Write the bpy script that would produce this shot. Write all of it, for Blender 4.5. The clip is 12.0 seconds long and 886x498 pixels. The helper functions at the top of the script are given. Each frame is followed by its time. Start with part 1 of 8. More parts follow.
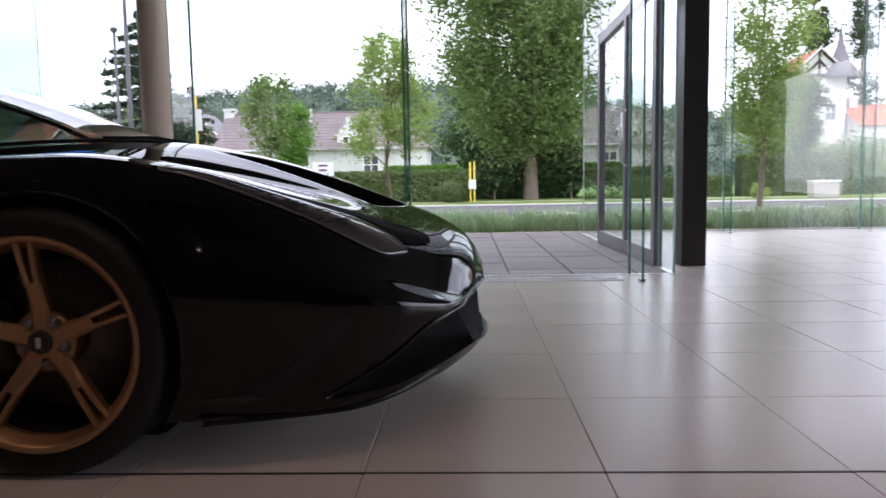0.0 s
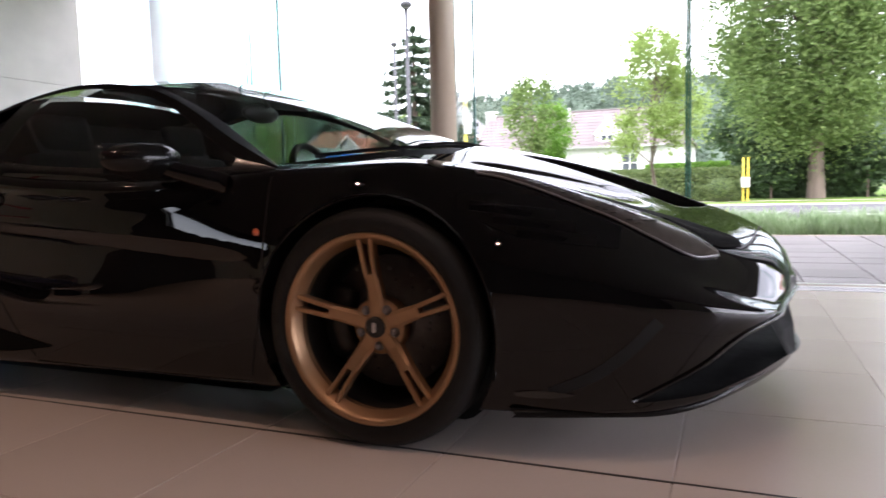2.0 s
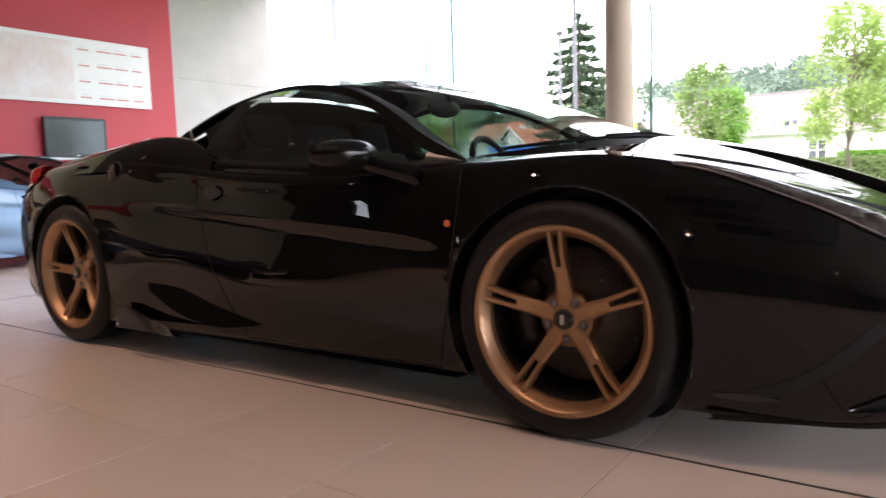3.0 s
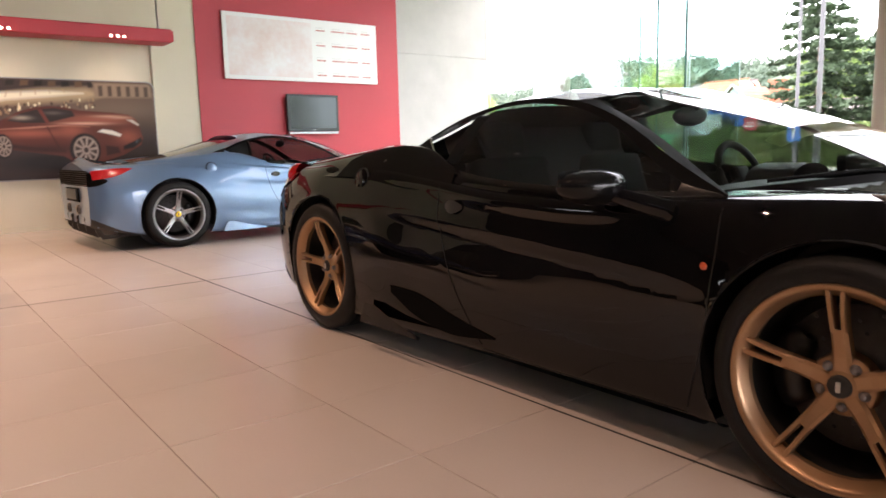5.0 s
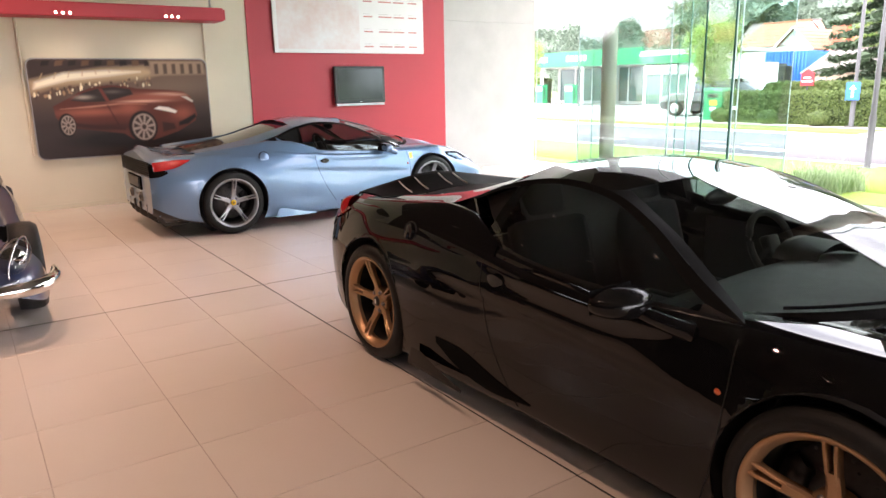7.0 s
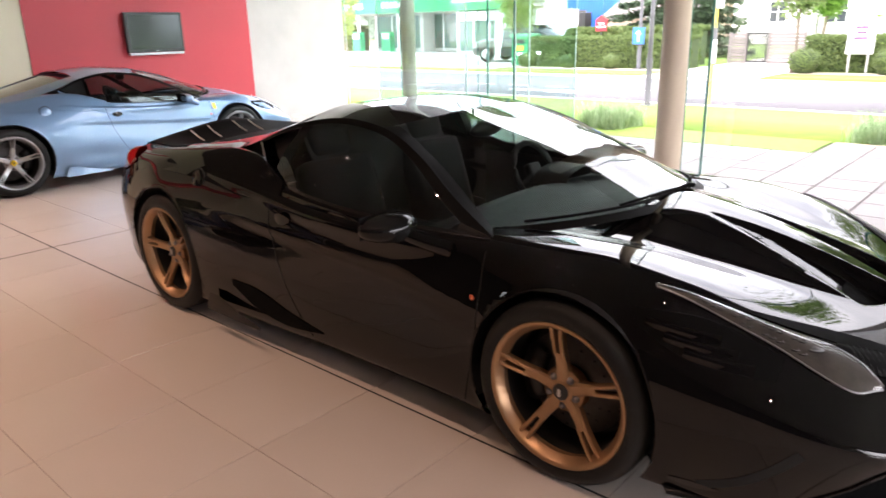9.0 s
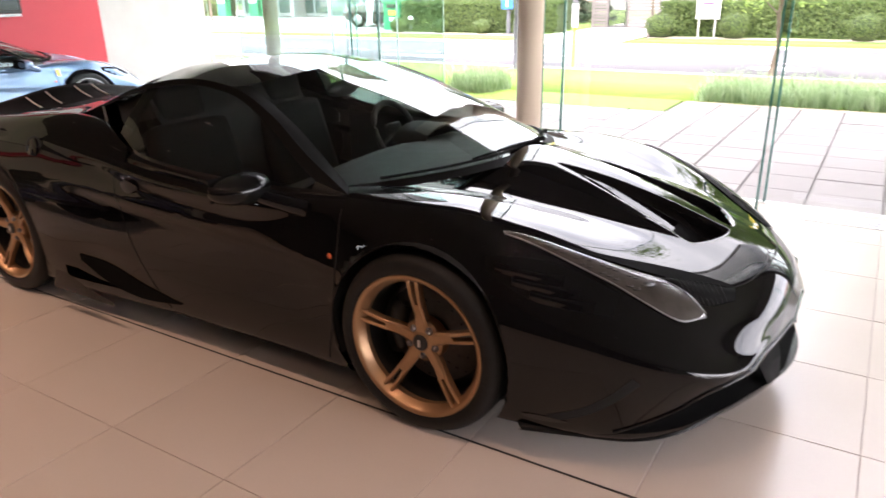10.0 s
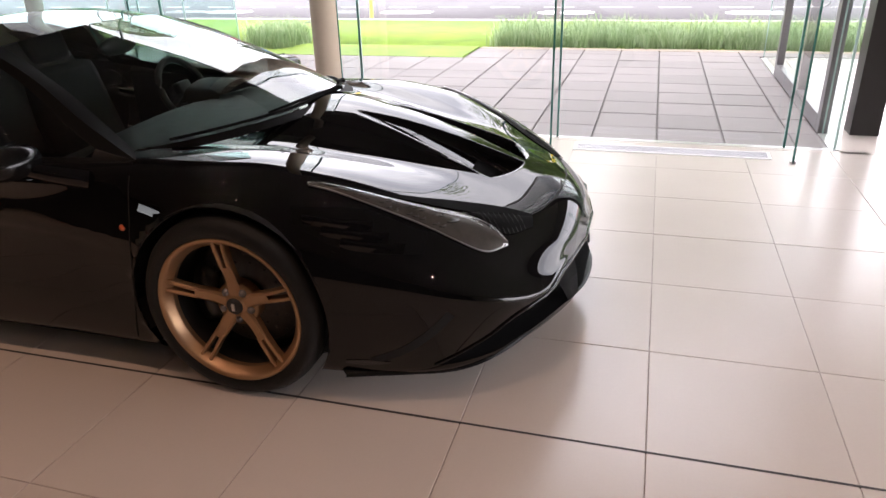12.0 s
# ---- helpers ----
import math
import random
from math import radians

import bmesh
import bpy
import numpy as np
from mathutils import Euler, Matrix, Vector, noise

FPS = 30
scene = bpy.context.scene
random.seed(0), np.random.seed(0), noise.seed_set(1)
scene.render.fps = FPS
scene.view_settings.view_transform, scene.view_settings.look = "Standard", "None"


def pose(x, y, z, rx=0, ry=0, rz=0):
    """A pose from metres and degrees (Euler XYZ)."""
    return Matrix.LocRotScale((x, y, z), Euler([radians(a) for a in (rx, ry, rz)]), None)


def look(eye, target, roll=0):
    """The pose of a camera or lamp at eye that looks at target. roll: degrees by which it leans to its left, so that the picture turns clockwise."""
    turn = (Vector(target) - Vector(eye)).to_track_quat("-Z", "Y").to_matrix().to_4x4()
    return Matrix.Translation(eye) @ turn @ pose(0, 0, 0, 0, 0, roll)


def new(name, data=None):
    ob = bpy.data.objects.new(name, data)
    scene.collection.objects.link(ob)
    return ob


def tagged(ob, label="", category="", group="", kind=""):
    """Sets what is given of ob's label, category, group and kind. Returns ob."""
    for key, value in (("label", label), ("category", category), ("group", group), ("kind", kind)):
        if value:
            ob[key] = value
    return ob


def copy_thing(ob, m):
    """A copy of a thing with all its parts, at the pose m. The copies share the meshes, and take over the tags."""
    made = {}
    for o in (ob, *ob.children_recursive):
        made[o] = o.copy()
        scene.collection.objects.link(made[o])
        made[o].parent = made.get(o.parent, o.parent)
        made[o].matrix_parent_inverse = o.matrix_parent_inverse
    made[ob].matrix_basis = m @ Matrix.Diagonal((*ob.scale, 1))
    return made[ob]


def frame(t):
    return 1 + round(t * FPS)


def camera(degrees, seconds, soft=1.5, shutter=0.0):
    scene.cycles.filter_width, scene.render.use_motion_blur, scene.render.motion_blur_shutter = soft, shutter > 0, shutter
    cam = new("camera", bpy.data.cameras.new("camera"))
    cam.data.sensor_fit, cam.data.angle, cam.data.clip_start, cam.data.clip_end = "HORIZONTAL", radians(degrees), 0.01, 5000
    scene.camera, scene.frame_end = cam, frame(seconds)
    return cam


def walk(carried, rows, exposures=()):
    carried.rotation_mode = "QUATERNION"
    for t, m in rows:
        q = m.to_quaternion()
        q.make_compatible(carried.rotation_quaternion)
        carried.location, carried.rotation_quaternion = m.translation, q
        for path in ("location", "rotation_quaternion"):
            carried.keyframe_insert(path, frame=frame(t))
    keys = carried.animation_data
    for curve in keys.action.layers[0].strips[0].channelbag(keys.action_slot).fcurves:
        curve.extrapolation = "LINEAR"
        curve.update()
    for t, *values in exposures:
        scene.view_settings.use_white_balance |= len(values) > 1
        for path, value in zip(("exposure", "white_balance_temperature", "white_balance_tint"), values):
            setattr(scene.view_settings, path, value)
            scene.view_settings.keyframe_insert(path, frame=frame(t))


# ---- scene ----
cam = camera(64.5, 12.0, soft=1.5, shutter=0.4)
PATH = [
    (0, (0.867, 0.715, 0.719), (0.798, 2.705, 0.531), -1.0),
    (0.5, (0.843, 0.7, 0.725), (0.616, 2.68, 0.561), -1.2),
    (1, (0.822, 0.668, 0.729), (0.437, 2.624, 0.569), -1.4),
    (1.5, (0.803, 0.646, 0.728), (0.252, 2.561, 0.56), -1.7),
    (2, (0.729, 0.672, 0.728), (-0.033, 2.513, 0.553), -1.5),
    (2.5, (0.706, 0.636, 0.731), (-0.257, 2.379, 0.548), -1.3),
    (3, (0.663, 0.618, 0.734), (-0.493, 2.239, 0.547), -1.8),
    (3.5, (0.613, 0.618, 0.738), (-0.659, 2.151, 0.562), -2.1),
    (3.7, (0.607, 0.586, 0.751), (-0.709, 2.083, 0.58), -1.8),
    (5.3, (0.53, 0.561, 1.096), (-1.058, 1.73, 0.765), -1.4),
    (5.5, (0.538, 0.569, 1.205), (-1.048, 1.725, 0.823), -1.2),
    (6, (0.59, 0.548, 1.441), (-0.999, 1.674, 0.983), -1.3),
    (6.5, (0.637, 0.497, 1.559), (-0.963, 1.603, 1.094), -1.0),
    (6.7, (0.637, 0.486, 1.581), (-0.972, 1.583, 1.127), -1.0),
    (8.3, (0.886, 0.469, 1.602), (-0.589, 1.701, 1.051), -1.8),
    (8.5, (0.901, 0.491, 1.585), (-0.524, 1.775, 1.02), -1.8),
    (9, (0.956, 0.51, 1.562), (-0.314, 1.934, 0.96), -1.4),
    (9.5, (1.0, 0.53, 1.541), (-0.152, 2.034, 0.9), -1.2),
    (10, (1.056, 0.55, 1.52), (0.064, 2.143, 0.828), -1.0),
    (10.5, (1.114, 0.557, 1.508), (0.266, 2.212, 0.772), -1.2),
    (11, (1.098, 0.558, 1.504), (0.426, 2.272, 0.722), -1.0),
    (11.5, (1.109, 0.557, 1.491), (0.561, 2.306, 0.69), -1.1),
    (12, (1.108, 0.558, 1.491), (0.585, 2.308, 0.676), -1.6),
]
walk(cam, [(t, look(eye, target, roll)) for t, eye, target, roll in PATH],
     exposures=[(0.0, -1.10, 5950, 24), (1.0, -0.82, 6000, 24), (2.0, 0.00, 6150, 24), (3.0, 0.50, 6300, 23), (5.5, 0.66, 6600, 22), (8.5, 0.54, 6550, 22), (9.5, 0.68, 6550, 22), (10.5, 0.58, 6550, 22), (12.0, 0.12, 6550, 22)])

# ---- world and lights ----
world = bpy.data.worlds.new("overcast_sky")
scene.world = world
world.use_nodes = True
wt = world.node_tree
wt.nodes.clear()
w_out = wt.nodes.new("ShaderNodeOutputWorld")
w_bg = wt.nodes.new("ShaderNodeBackground")
w_sky = wt.nodes.new("ShaderNodeTexSky")
w_sky.sky_type, w_sky.sun_disc = "NISHITA", False
w_sky.sun_elevation, w_sky.sun_rotation = radians(50), radians(150)
w_sky.dust_density = 4.0
w_tc = wt.nodes.new("ShaderNodeTexCoord")
w_map = wt.nodes.new("ShaderNodeMapping")
w_map.inputs["Scale"].default_value = (1.0, 1.0, 3.0)
w_noise = wt.nodes.new("ShaderNodeTexNoise")
w_noise.inputs["Scale"].default_value = 2.6
w_noise.inputs["Detail"].default_value = 6
w_ramp = wt.nodes.new("ShaderNodeValToRGB")
w_ramp.color_ramp.elements[0].position, w_ramp.color_ramp.elements[0].color = 0.32, (14.0, 14.1, 15.3, 1)
w_ramp.color_ramp.elements[1].position, w_ramp.color_ramp.elements[1].color = 0.66, (27.0, 26.2, 26.2, 1)
w_mix = wt.nodes.new("ShaderNodeMix")
w_mix.data_type = "RGBA"
w_mix.inputs["Factor"].default_value = 0.9
wt.links.new(w_tc.outputs["Generated"], w_map.inputs["Vector"])
wt.links.new(w_map.outputs["Vector"], w_noise.inputs["Vector"])
wt.links.new(w_noise.outputs["Fac"], w_ramp.inputs["Fac"])
wt.links.new(w_sky.outputs["Color"], w_mix.inputs[6])
wt.links.new(w_ramp.outputs["Color"], w_mix.inputs[7])
# an overcast sky is brighter overhead than at the horizon
w_xyz = wt.nodes.new("ShaderNodeSeparateXYZ")
w_up = wt.nodes.new("ShaderNodeMath")
w_up.operation = "MAXIMUM"
w_grad = wt.nodes.new("ShaderNodeMath")
w_grad.operation = "MULTIPLY_ADD"
w_grad.inputs[1].default_value, w_grad.inputs[2].default_value = 2.1, 0.30
w_sq = wt.nodes.new("ShaderNodeMapRange")
w_sq.interpolation_type = "SMOOTHSTEP"
w_sq.inputs["From Min"].default_value, w_sq.inputs["From Max"].default_value = 0.12, 0.62
w_mul = wt.nodes.new("ShaderNodeVectorMath")
w_mul.operation = "SCALE"
wt.links.new(w_tc.outputs["Generated"], w_xyz.inputs[0])
wt.links.new(w_xyz.outputs["Z"], w_up.inputs[0])
wt.links.new(w_up.outputs[0], w_sq.inputs[0])
wt.links.new(w_sq.outputs[0], w_grad.inputs[0])
wt.links.new(w_mix.outputs[2], w_mul.inputs[0])
wt.links.new(w_grad.outputs[0], w_mul.inputs["Scale"])
wt.links.new(w_mul.outputs[0], w_bg.inputs["Color"])
w_bg.inputs["Strength"].default_value = 0.15
wt.links.new(w_bg.outputs["Background"], w_out.inputs["Surface"])

sun_data = bpy.data.lights.new("sun", "SUN")
sun_data.energy, sun_data.angle, sun_data.color = 0.9, radians(20), (1.0, 0.96, 0.9)
sun = new("sun", sun_data)
sun.matrix_world = look((6, -9, 14), (0, 2, 0))

# added area lamp inside the end glass, standing in for daylight on the floor
east_data = bpy.data.lights.new("east_daylight", "AREA")
east_data.shape, east_data.size, east_data.size_y, east_data.energy, east_data.color = "RECTANGLE", 6.4, 3.0, 290, (0.98, 0.98, 1.0)
east_light = new("east_daylight", east_data)
east_light.matrix_world = look((9.45, 3.7, 1.8), (0.0, 3.7, 1.8))

# ---- materials ----
def material(name):
    m = bpy.data.materials.new(name)
    m.use_nodes = True
    return m, m.node_tree, m.node_tree.nodes["Principled BSDF"]


def surface(name, color, rough=0.5, metal=0.0, var=0.12, scale=6.0, fine=60.0, bump=0.0, coat=0.0, spec=0.5, random_tint=0.0, stretch=(1, 1, 1), second=None):
    """A painted, stone, metal or cloth surface with a coarse and a fine variation of colour and roughness."""
    m, nt, b = material(name)
    n, l = nt.nodes, nt.links
    tc = n.new("ShaderNodeTexCoord")
    mp = n.new("ShaderNodeMapping")
    mp.inputs["Scale"].default_value = stretch
    l.new(tc.outputs["Object"], mp.inputs["Vector"])
    big = n.new("ShaderNodeTexNoise")
    big.inputs["Scale"].default_value, big.inputs["Detail"].default_value = scale, 4
    small = n.new("ShaderNodeTexNoise")
    small.inputs["Scale"].default_value, small.inputs["Detail"].default_value = fine, 3
    l.new(mp.outputs["Vector"], big.inputs["Vector"])
    l.new(mp.outputs["Vector"], small.inputs["Vector"])
    mixn = n.new("ShaderNodeMath")
    mixn.operation = "MULTIPLY_ADD"
    mixn.inputs[1].default_value = 0.4
    l.new(small.outputs["Fac"], mixn.inputs[0])
    l.new(big.outputs["Fac"], mixn.inputs[2])
    mr = n.new("ShaderNodeMapRange")
    mr.inputs["From Min"].default_value, mr.inputs["From Max"].default_value = 0.4, 1.0
    l.new(mixn.outputs[0], mr.inputs["Value"])
    ramp = n.new("ShaderNodeMix")
    ramp.data_type = "RGBA"
    c2 = second or tuple(min(1, c * (1 + var)) for c in color)
    ramp.inputs[6].default_value = (*[c * (1 - var) for c in color], 1)
    ramp.inputs[7].default_value = (*c2, 1)
    l.new(mr.outputs["Result"], ramp.inputs["Factor"])
    last = ramp.outputs[2]
    if random_tint:
        info = n.new("ShaderNodeObjectInfo")
        hsv = n.new("ShaderNodeHueSaturation")
        rr = n.new("ShaderNodeMapRange")
        rr.inputs["To Min"].default_value, rr.inputs["To Max"].default_value = 1 - random_tint, 1 + random_tint
        l.new(info.outputs["Random"], rr.inputs["Value"])
        l.new(rr.outputs["Result"], hsv.inputs["Value"])
        l.new(last, hsv.inputs["Color"])
        last = hsv.outputs["Color"]
    l.new(last, b.inputs["Base Color"])
    rv = n.new("ShaderNodeMapRange")
    rv.inputs["To Min"].default_value, rv.inputs["To Max"].default_value = max(0.0, rough * 0.85), min(1, rough * 1.15)
    l.new(big.outputs["Fac"], rv.inputs["Value"])
    l.new(rv.outputs["Result"], b.inputs["Roughness"])
    b.inputs["Metallic"].default_value = metal
    b.inputs["Specular IOR Level"].default_value = spec
    if coat:
        b.inputs["Coat Weight"].default_value = coat
        b.inputs["Coat Roughness"].default_value = 0.015
    if bump:
        bp = n.new("ShaderNodeBump")
        bp.inputs["Strength"].default_value, bp.inputs["Distance"].default_value = bump, 0.01
        l.new(small.outputs["Fac"], bp.inputs["Height"])
        l.new(bp.outputs["Normal"], b.inputs["Normal"])
    return m


def glass(name, tint=(0.85, 0.93, 0.9), ior=1.45, gloss_tint=1.0, layers=1.8):
    """Thin sheet glass: clear or tinted, with a Fresnel-driven reflection."""
    m, nt, b = material(name)
    n, l = nt.nodes, nt.links
    n.remove(b)
    tr = n.new("ShaderNodeBsdfTransparent")
    tr.inputs["Color"].default_value = (*tint, 1)
    gl = n.new("ShaderNodeBsdfGlossy")
    gl.inputs["Roughness"].default_value = 0.004
    gl.inputs["Color"].default_value = (gloss_tint, gloss_tint, gloss_tint, 1)
    r0 = ((ior - 1) / (ior + 1)) ** 2 * layers
    lw = n.new("ShaderNodeLayerWeight")
    lw.inputs["Blend"].default_value = 0.5
    pw = n.new("ShaderNodeMath")
    pw.operation = "POWER"
    pw.inputs[1].default_value = 5.0
    fr = n.new("ShaderNodeMath")
    fr.operation = "MULTIPLY_ADD"
    fr.inputs[1].default_value, fr.inputs[2].default_value = 1 - r0, r0
    l.new(lw.outputs["Facing"], pw.inputs[0])
    l.new(pw.outputs[0], fr.inputs[0])
    mx = n.new("ShaderNodeMixShader")
    l.new(fr.outputs[0], mx.inputs["Fac"])
    l.new(tr.outputs["BSDF"], mx.inputs[1])
    l.new(gl.outputs["BSDF"], mx.inputs[2])
    l.new(mx.outputs["Shader"], n["Material Output"].inputs["Surface"])
    return m


def emitter(name, color, strength):
    m, nt, b = material(name)
    b.inputs["Base Color"].default_value = (*color, 1)
    b.inputs["Emission Color"].default_value = (*color, 1)
    b.inputs["Emission Strength"].default_value = strength
    return m


def leaf_material(name, dark, light, through_light=0.35):
    """Leaves with a tint of their own each, partly letting light through."""
    m, nt, b = material(name)
    n, l = nt.nodes, nt.links
    geo = n.new("ShaderNodeNewGeometry")
    mix = n.new("ShaderNodeMix")
    mix.data_type = "RGBA"
    mix.inputs[6].default_value, mix.inputs[7].default_value = (*dark, 1), (*light, 1)
    l.new(geo.outputs["Random Per Island"], mix.inputs["Factor"])
    l.new(mix.outputs[2], b.inputs["Base Color"])
    b.inputs["Roughness"].default_value = 0.55
    b.inputs["Specular IOR Level"].default_value = 0.3
    tl = n.new("ShaderNodeBsdfTranslucent")
    l.new(mix.outputs[2], tl.inputs["Color"])
    mx = n.new("ShaderNodeMixShader")
    mx.inputs["Fac"].default_value = through_light
    l.new(b.outputs["BSDF"], mx.inputs[1])
    l.new(tl.outputs["BSDF"], mx.inputs[2])
    l.new(mx.outputs["Shader"], n["Material Output"].inputs["Surface"])
    return m


M_TILE = surface("porcelain_tile", (0.60, 0.53, 0.475), 0.25, var=0.035, scale=1.3, fine=90, random_tint=0.03, spec=0.55)
M_GROUT = surface("grout", (0.42, 0.36, 0.32), 0.8, var=0.15, scale=8, fine=120)
M_JOINT = surface("dark_joint_strip", (0.03, 0.028, 0.027), 0.6, var=0.2, scale=9, fine=80)
M_PLASTER = surface("cream_plaster", (0.72, 0.64, 0.49), 0.75, var=0.05, scale=1.5, fine=150, bump=0.05)
M_WHITE = surface("white_plaster", (0.78, 0.76, 0.72), 0.8, var=0.05, scale=1.2, fine=130, bump=0.04)
M_RED = surface("red_wall_panel", (0.50, 0.035, 0.05), 0.5, var=0.06, scale=1.0, fine=120)
M_CONCRETE = surface("pale_concrete", (0.47, 0.445, 0.42), 0.7, var=0.09, scale=2.5, fine=70, bump=0.06)
M_COLUMN = surface("beige_column_paint", (0.60, 0.50, 0.39), 0.4, var=0.06, scale=3, fine=90)
M_DARKPILLAR = surface("dark_bronze_metal", (0.018, 0.015, 0.014), 0.35, var=0.2, scale=4, fine=60)
M_DOORFRAME = surface("grey_aluminium", (0.20, 0.19, 0.20), 0.35, metal=0.6, var=0.1, scale=4, fine=90)
M_ALU = surface("brushed_aluminium", (0.62, 0.61, 0.60), 0.32, metal=0.9, var=0.08, scale=6, fine=140)
M_GLASS = glass("facade_glass", (0.90, 0.955, 0.94), 1.45)
M_GLASS_BLUE = glass("wing_side_glass", (0.66, 0.86, 0.85), 1.5, layers=3.4)
M_GLASS_EDGE = surface("green_glass_edge", (0.06, 0.20, 0.17), 0.15, var=0.2, scale=3, fine=40)
M_PANE_EDGE = surface("pale_glass_edge", (0.42, 0.56, 0.53), 0.25, var=0.1, scale=3, fine=40)
M_BLACK = surface("black_plastic", (0.016, 0.016, 0.016), 0.4, var=0.2, scale=8, fine=120)
M_SCREEN = surface("switched_off_screen", (0.012, 0.013, 0.014), 0.12, var=0.1, scale=2, fine=40)
M_PAVER = surface("concrete_paver", (0.168, 0.150, 0.145), 0.75, var=0.12, scale=3, fine=70, bump=0.12, random_tint=0.09)
M_SOIL = surface("dark_bedding", (0.085, 0.078, 0.072), 0.9, var=0.3, scale=6, fine=60)
M_LAWN = surface("mown_grass", (0.115, 0.205, 0.02), 0.9, var=0.3, scale=1.6, fine=40, bump=0.4, second=(0.19, 0.285, 0.035))
M_VERGE = surface("far_verge_grass", (0.12, 0.20, 0.04), 0.9, var=0.3, scale=0.6, fine=12)
M_ROAD = surface("worn_asphalt", (0.118, 0.110, 0.118), 0.85, var=0.15, scale=0.5, fine=25, bump=0.1)
M_MARK = surface("road_paint", (0.72, 0.72, 0.70), 0.7, var=0.12, scale=4, fine=40)
M_KERB = surface("kerb_concrete", (0.46, 0.43, 0.41), 0.8, var=0.12, scale=3, fine=40)
M_BARK = surface("bark", (0.17, 0.13, 0.10), 0.9, var=0.35, scale=6, fine=40, bump=0.5, stretch=(1, 1, 0.25))
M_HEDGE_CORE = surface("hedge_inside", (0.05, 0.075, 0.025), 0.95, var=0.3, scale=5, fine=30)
L_DARK = leaf_material("leaves_deep_green", (0.045, 0.085, 0.032), (0.08, 0.13, 0.05))
L_MID = leaf_material("leaves_green", (0.12, 0.19, 0.055), (0.24, 0.33, 0.11), 0.5)
L_LIGHT = leaf_material("leaves_light_green", (0.26, 0.36, 0.10), (0.34, 0.45, 0.14), 0.55)
L_BRIGHT = leaf_material("leaves_bright_green", (0.11, 0.23, 0.03), (0.17, 0.32, 0.05), 0.45)
L_POPLAR = leaf_material("leaves_grey_green", (0.05, 0.08, 0.04), (0.13, 0.18, 0.09))
L_SPRUCE = leaf_material("needles_blue_green", (0.055, 0.085, 0.05), (0.10, 0.145, 0.085), 0.3)
L_HEDGE = leaf_material("hedge_leaves", (0.085, 0.13, 0.04), (0.15, 0.20, 0.065), 0.25)
L_GRASS = leaf_material("tall_grass_blades", (0.19, 0.30, 0.12), (0.44, 0.54, 0.34), 0.4)
# distance haze is mixed into this leaf colour: paler and bluer
L_WOOD_HAZED = leaf_material("far_wood_leaves_hazed", (0.115, 0.16, 0.12), (0.155, 0.205, 0.15), 0.2)


# ---- mesh helpers ----
def link(name, bm, mats, parent=None, label="", smooth=False):
    me = bpy.data.meshes.new(name)
    bm.to_mesh(me)
    bm.free()
    if not isinstance(mats, (list, tuple)):
        mats = [mats]
    for m in mats:
        me.materials.append(m)
    if smooth:
        me.polygons.foreach_set("use_smooth", [True] * len(me.polygons))
    ob = new(name, me)
    if parent:
        ob.parent = parent
    if label:
        ob["label"] = label
    return ob


def part(name, bm, mat, parent, label="", smooth=False):
    return link(name, bm, mat, parent, label, smooth)


def empty(name, m, label, category, group="", kind=""):
    ob = new(name)
    ob.empty_display_size = 0.1
    ob.matrix_world = m
    return tagged(ob, label, category, group, kind)


def add_box(bm, x0, x1, y0, y1, z0, z1, bevel=0.0, mat=0):
    b2 = bmesh.new() if bevel else bm
    vs = [b2.verts.new((x, y, z)) for z in (z0, z1) for y in (y0, y1) for x in (x0, x1)]
    fs = [b2.faces.new([vs[i] for i in q]) for q in ((0, 2, 3, 1), (4, 5, 7, 6), (0, 1, 5, 4), (2, 6, 7, 3), (0, 4, 6, 2), (1, 3, 7, 5))]
    for f in fs:
        f.material_index = mat
    if bevel:
        bmesh.ops.bevel(b2, geom=list(b2.edges), offset=bevel, segments=2, affect="EDGES", profile=0.6)
        for f in b2.faces:
            f.material_index = mat
        join(bm, b2)
    return bm


def join(bm, other, m=None):
    if m is not None:
        other.transform(m)
    vmap = {v: bm.verts.new(v.co) for v in other.verts}
    for f in other.faces:
        try:
            g = bm.faces.new([vmap[v] for v in f.verts])
            g.material_index, g.smooth = f.material_index, f.smooth
        except ValueError:
            pass
    other.free()
    return bm


def box(x0, x1, y0, y1, z0, z1, bevel=0.0):
    return add_box(bmesh.new(), x0, x1, y0, y1, z0, z1, bevel)


def add_tube(bm, path, radii, sides=8, cap=True, mat=0):
    """A tube along a list of points, with a radius at each."""
    rings = []
    pts = [Vector(p) for p in path]
    if not isinstance(radii, (list, tuple)):
        radii = [radii] * len(pts)
    for i, p in enumerate(pts):
        d = (pts[min(i + 1, len(pts) - 1)] - pts[max(i - 1, 0)]).normalized()
        a = d.cross(Vector((0, 0, 1)) if abs(d.z) < 0.9 else Vector((1, 0, 0))).normalized()
        b = d.cross(a)
        rings.append([bm.verts.new(p + (a * math.cos(q) + b * math.sin(q)) * radii[i]) for q in [2 * math.pi * k / sides for k in range(sides)]])
    for r0, r1 in zip(rings, rings[1:]):
        for k in range(sides):
            f = bm.faces.new((r0[k], r0[(k + 1) % sides], r1[(k + 1) % sides], r1[k]))
            f.smooth, f.material_index = True, mat
    if cap:
        for r in (rings[0], rings[-1]):
            f = bm.faces.new(r)
            f.material_index = mat
    return bm


def tube(path, radii, sides=8):
    return add_tube(bmesh.new(), path, radii, sides)


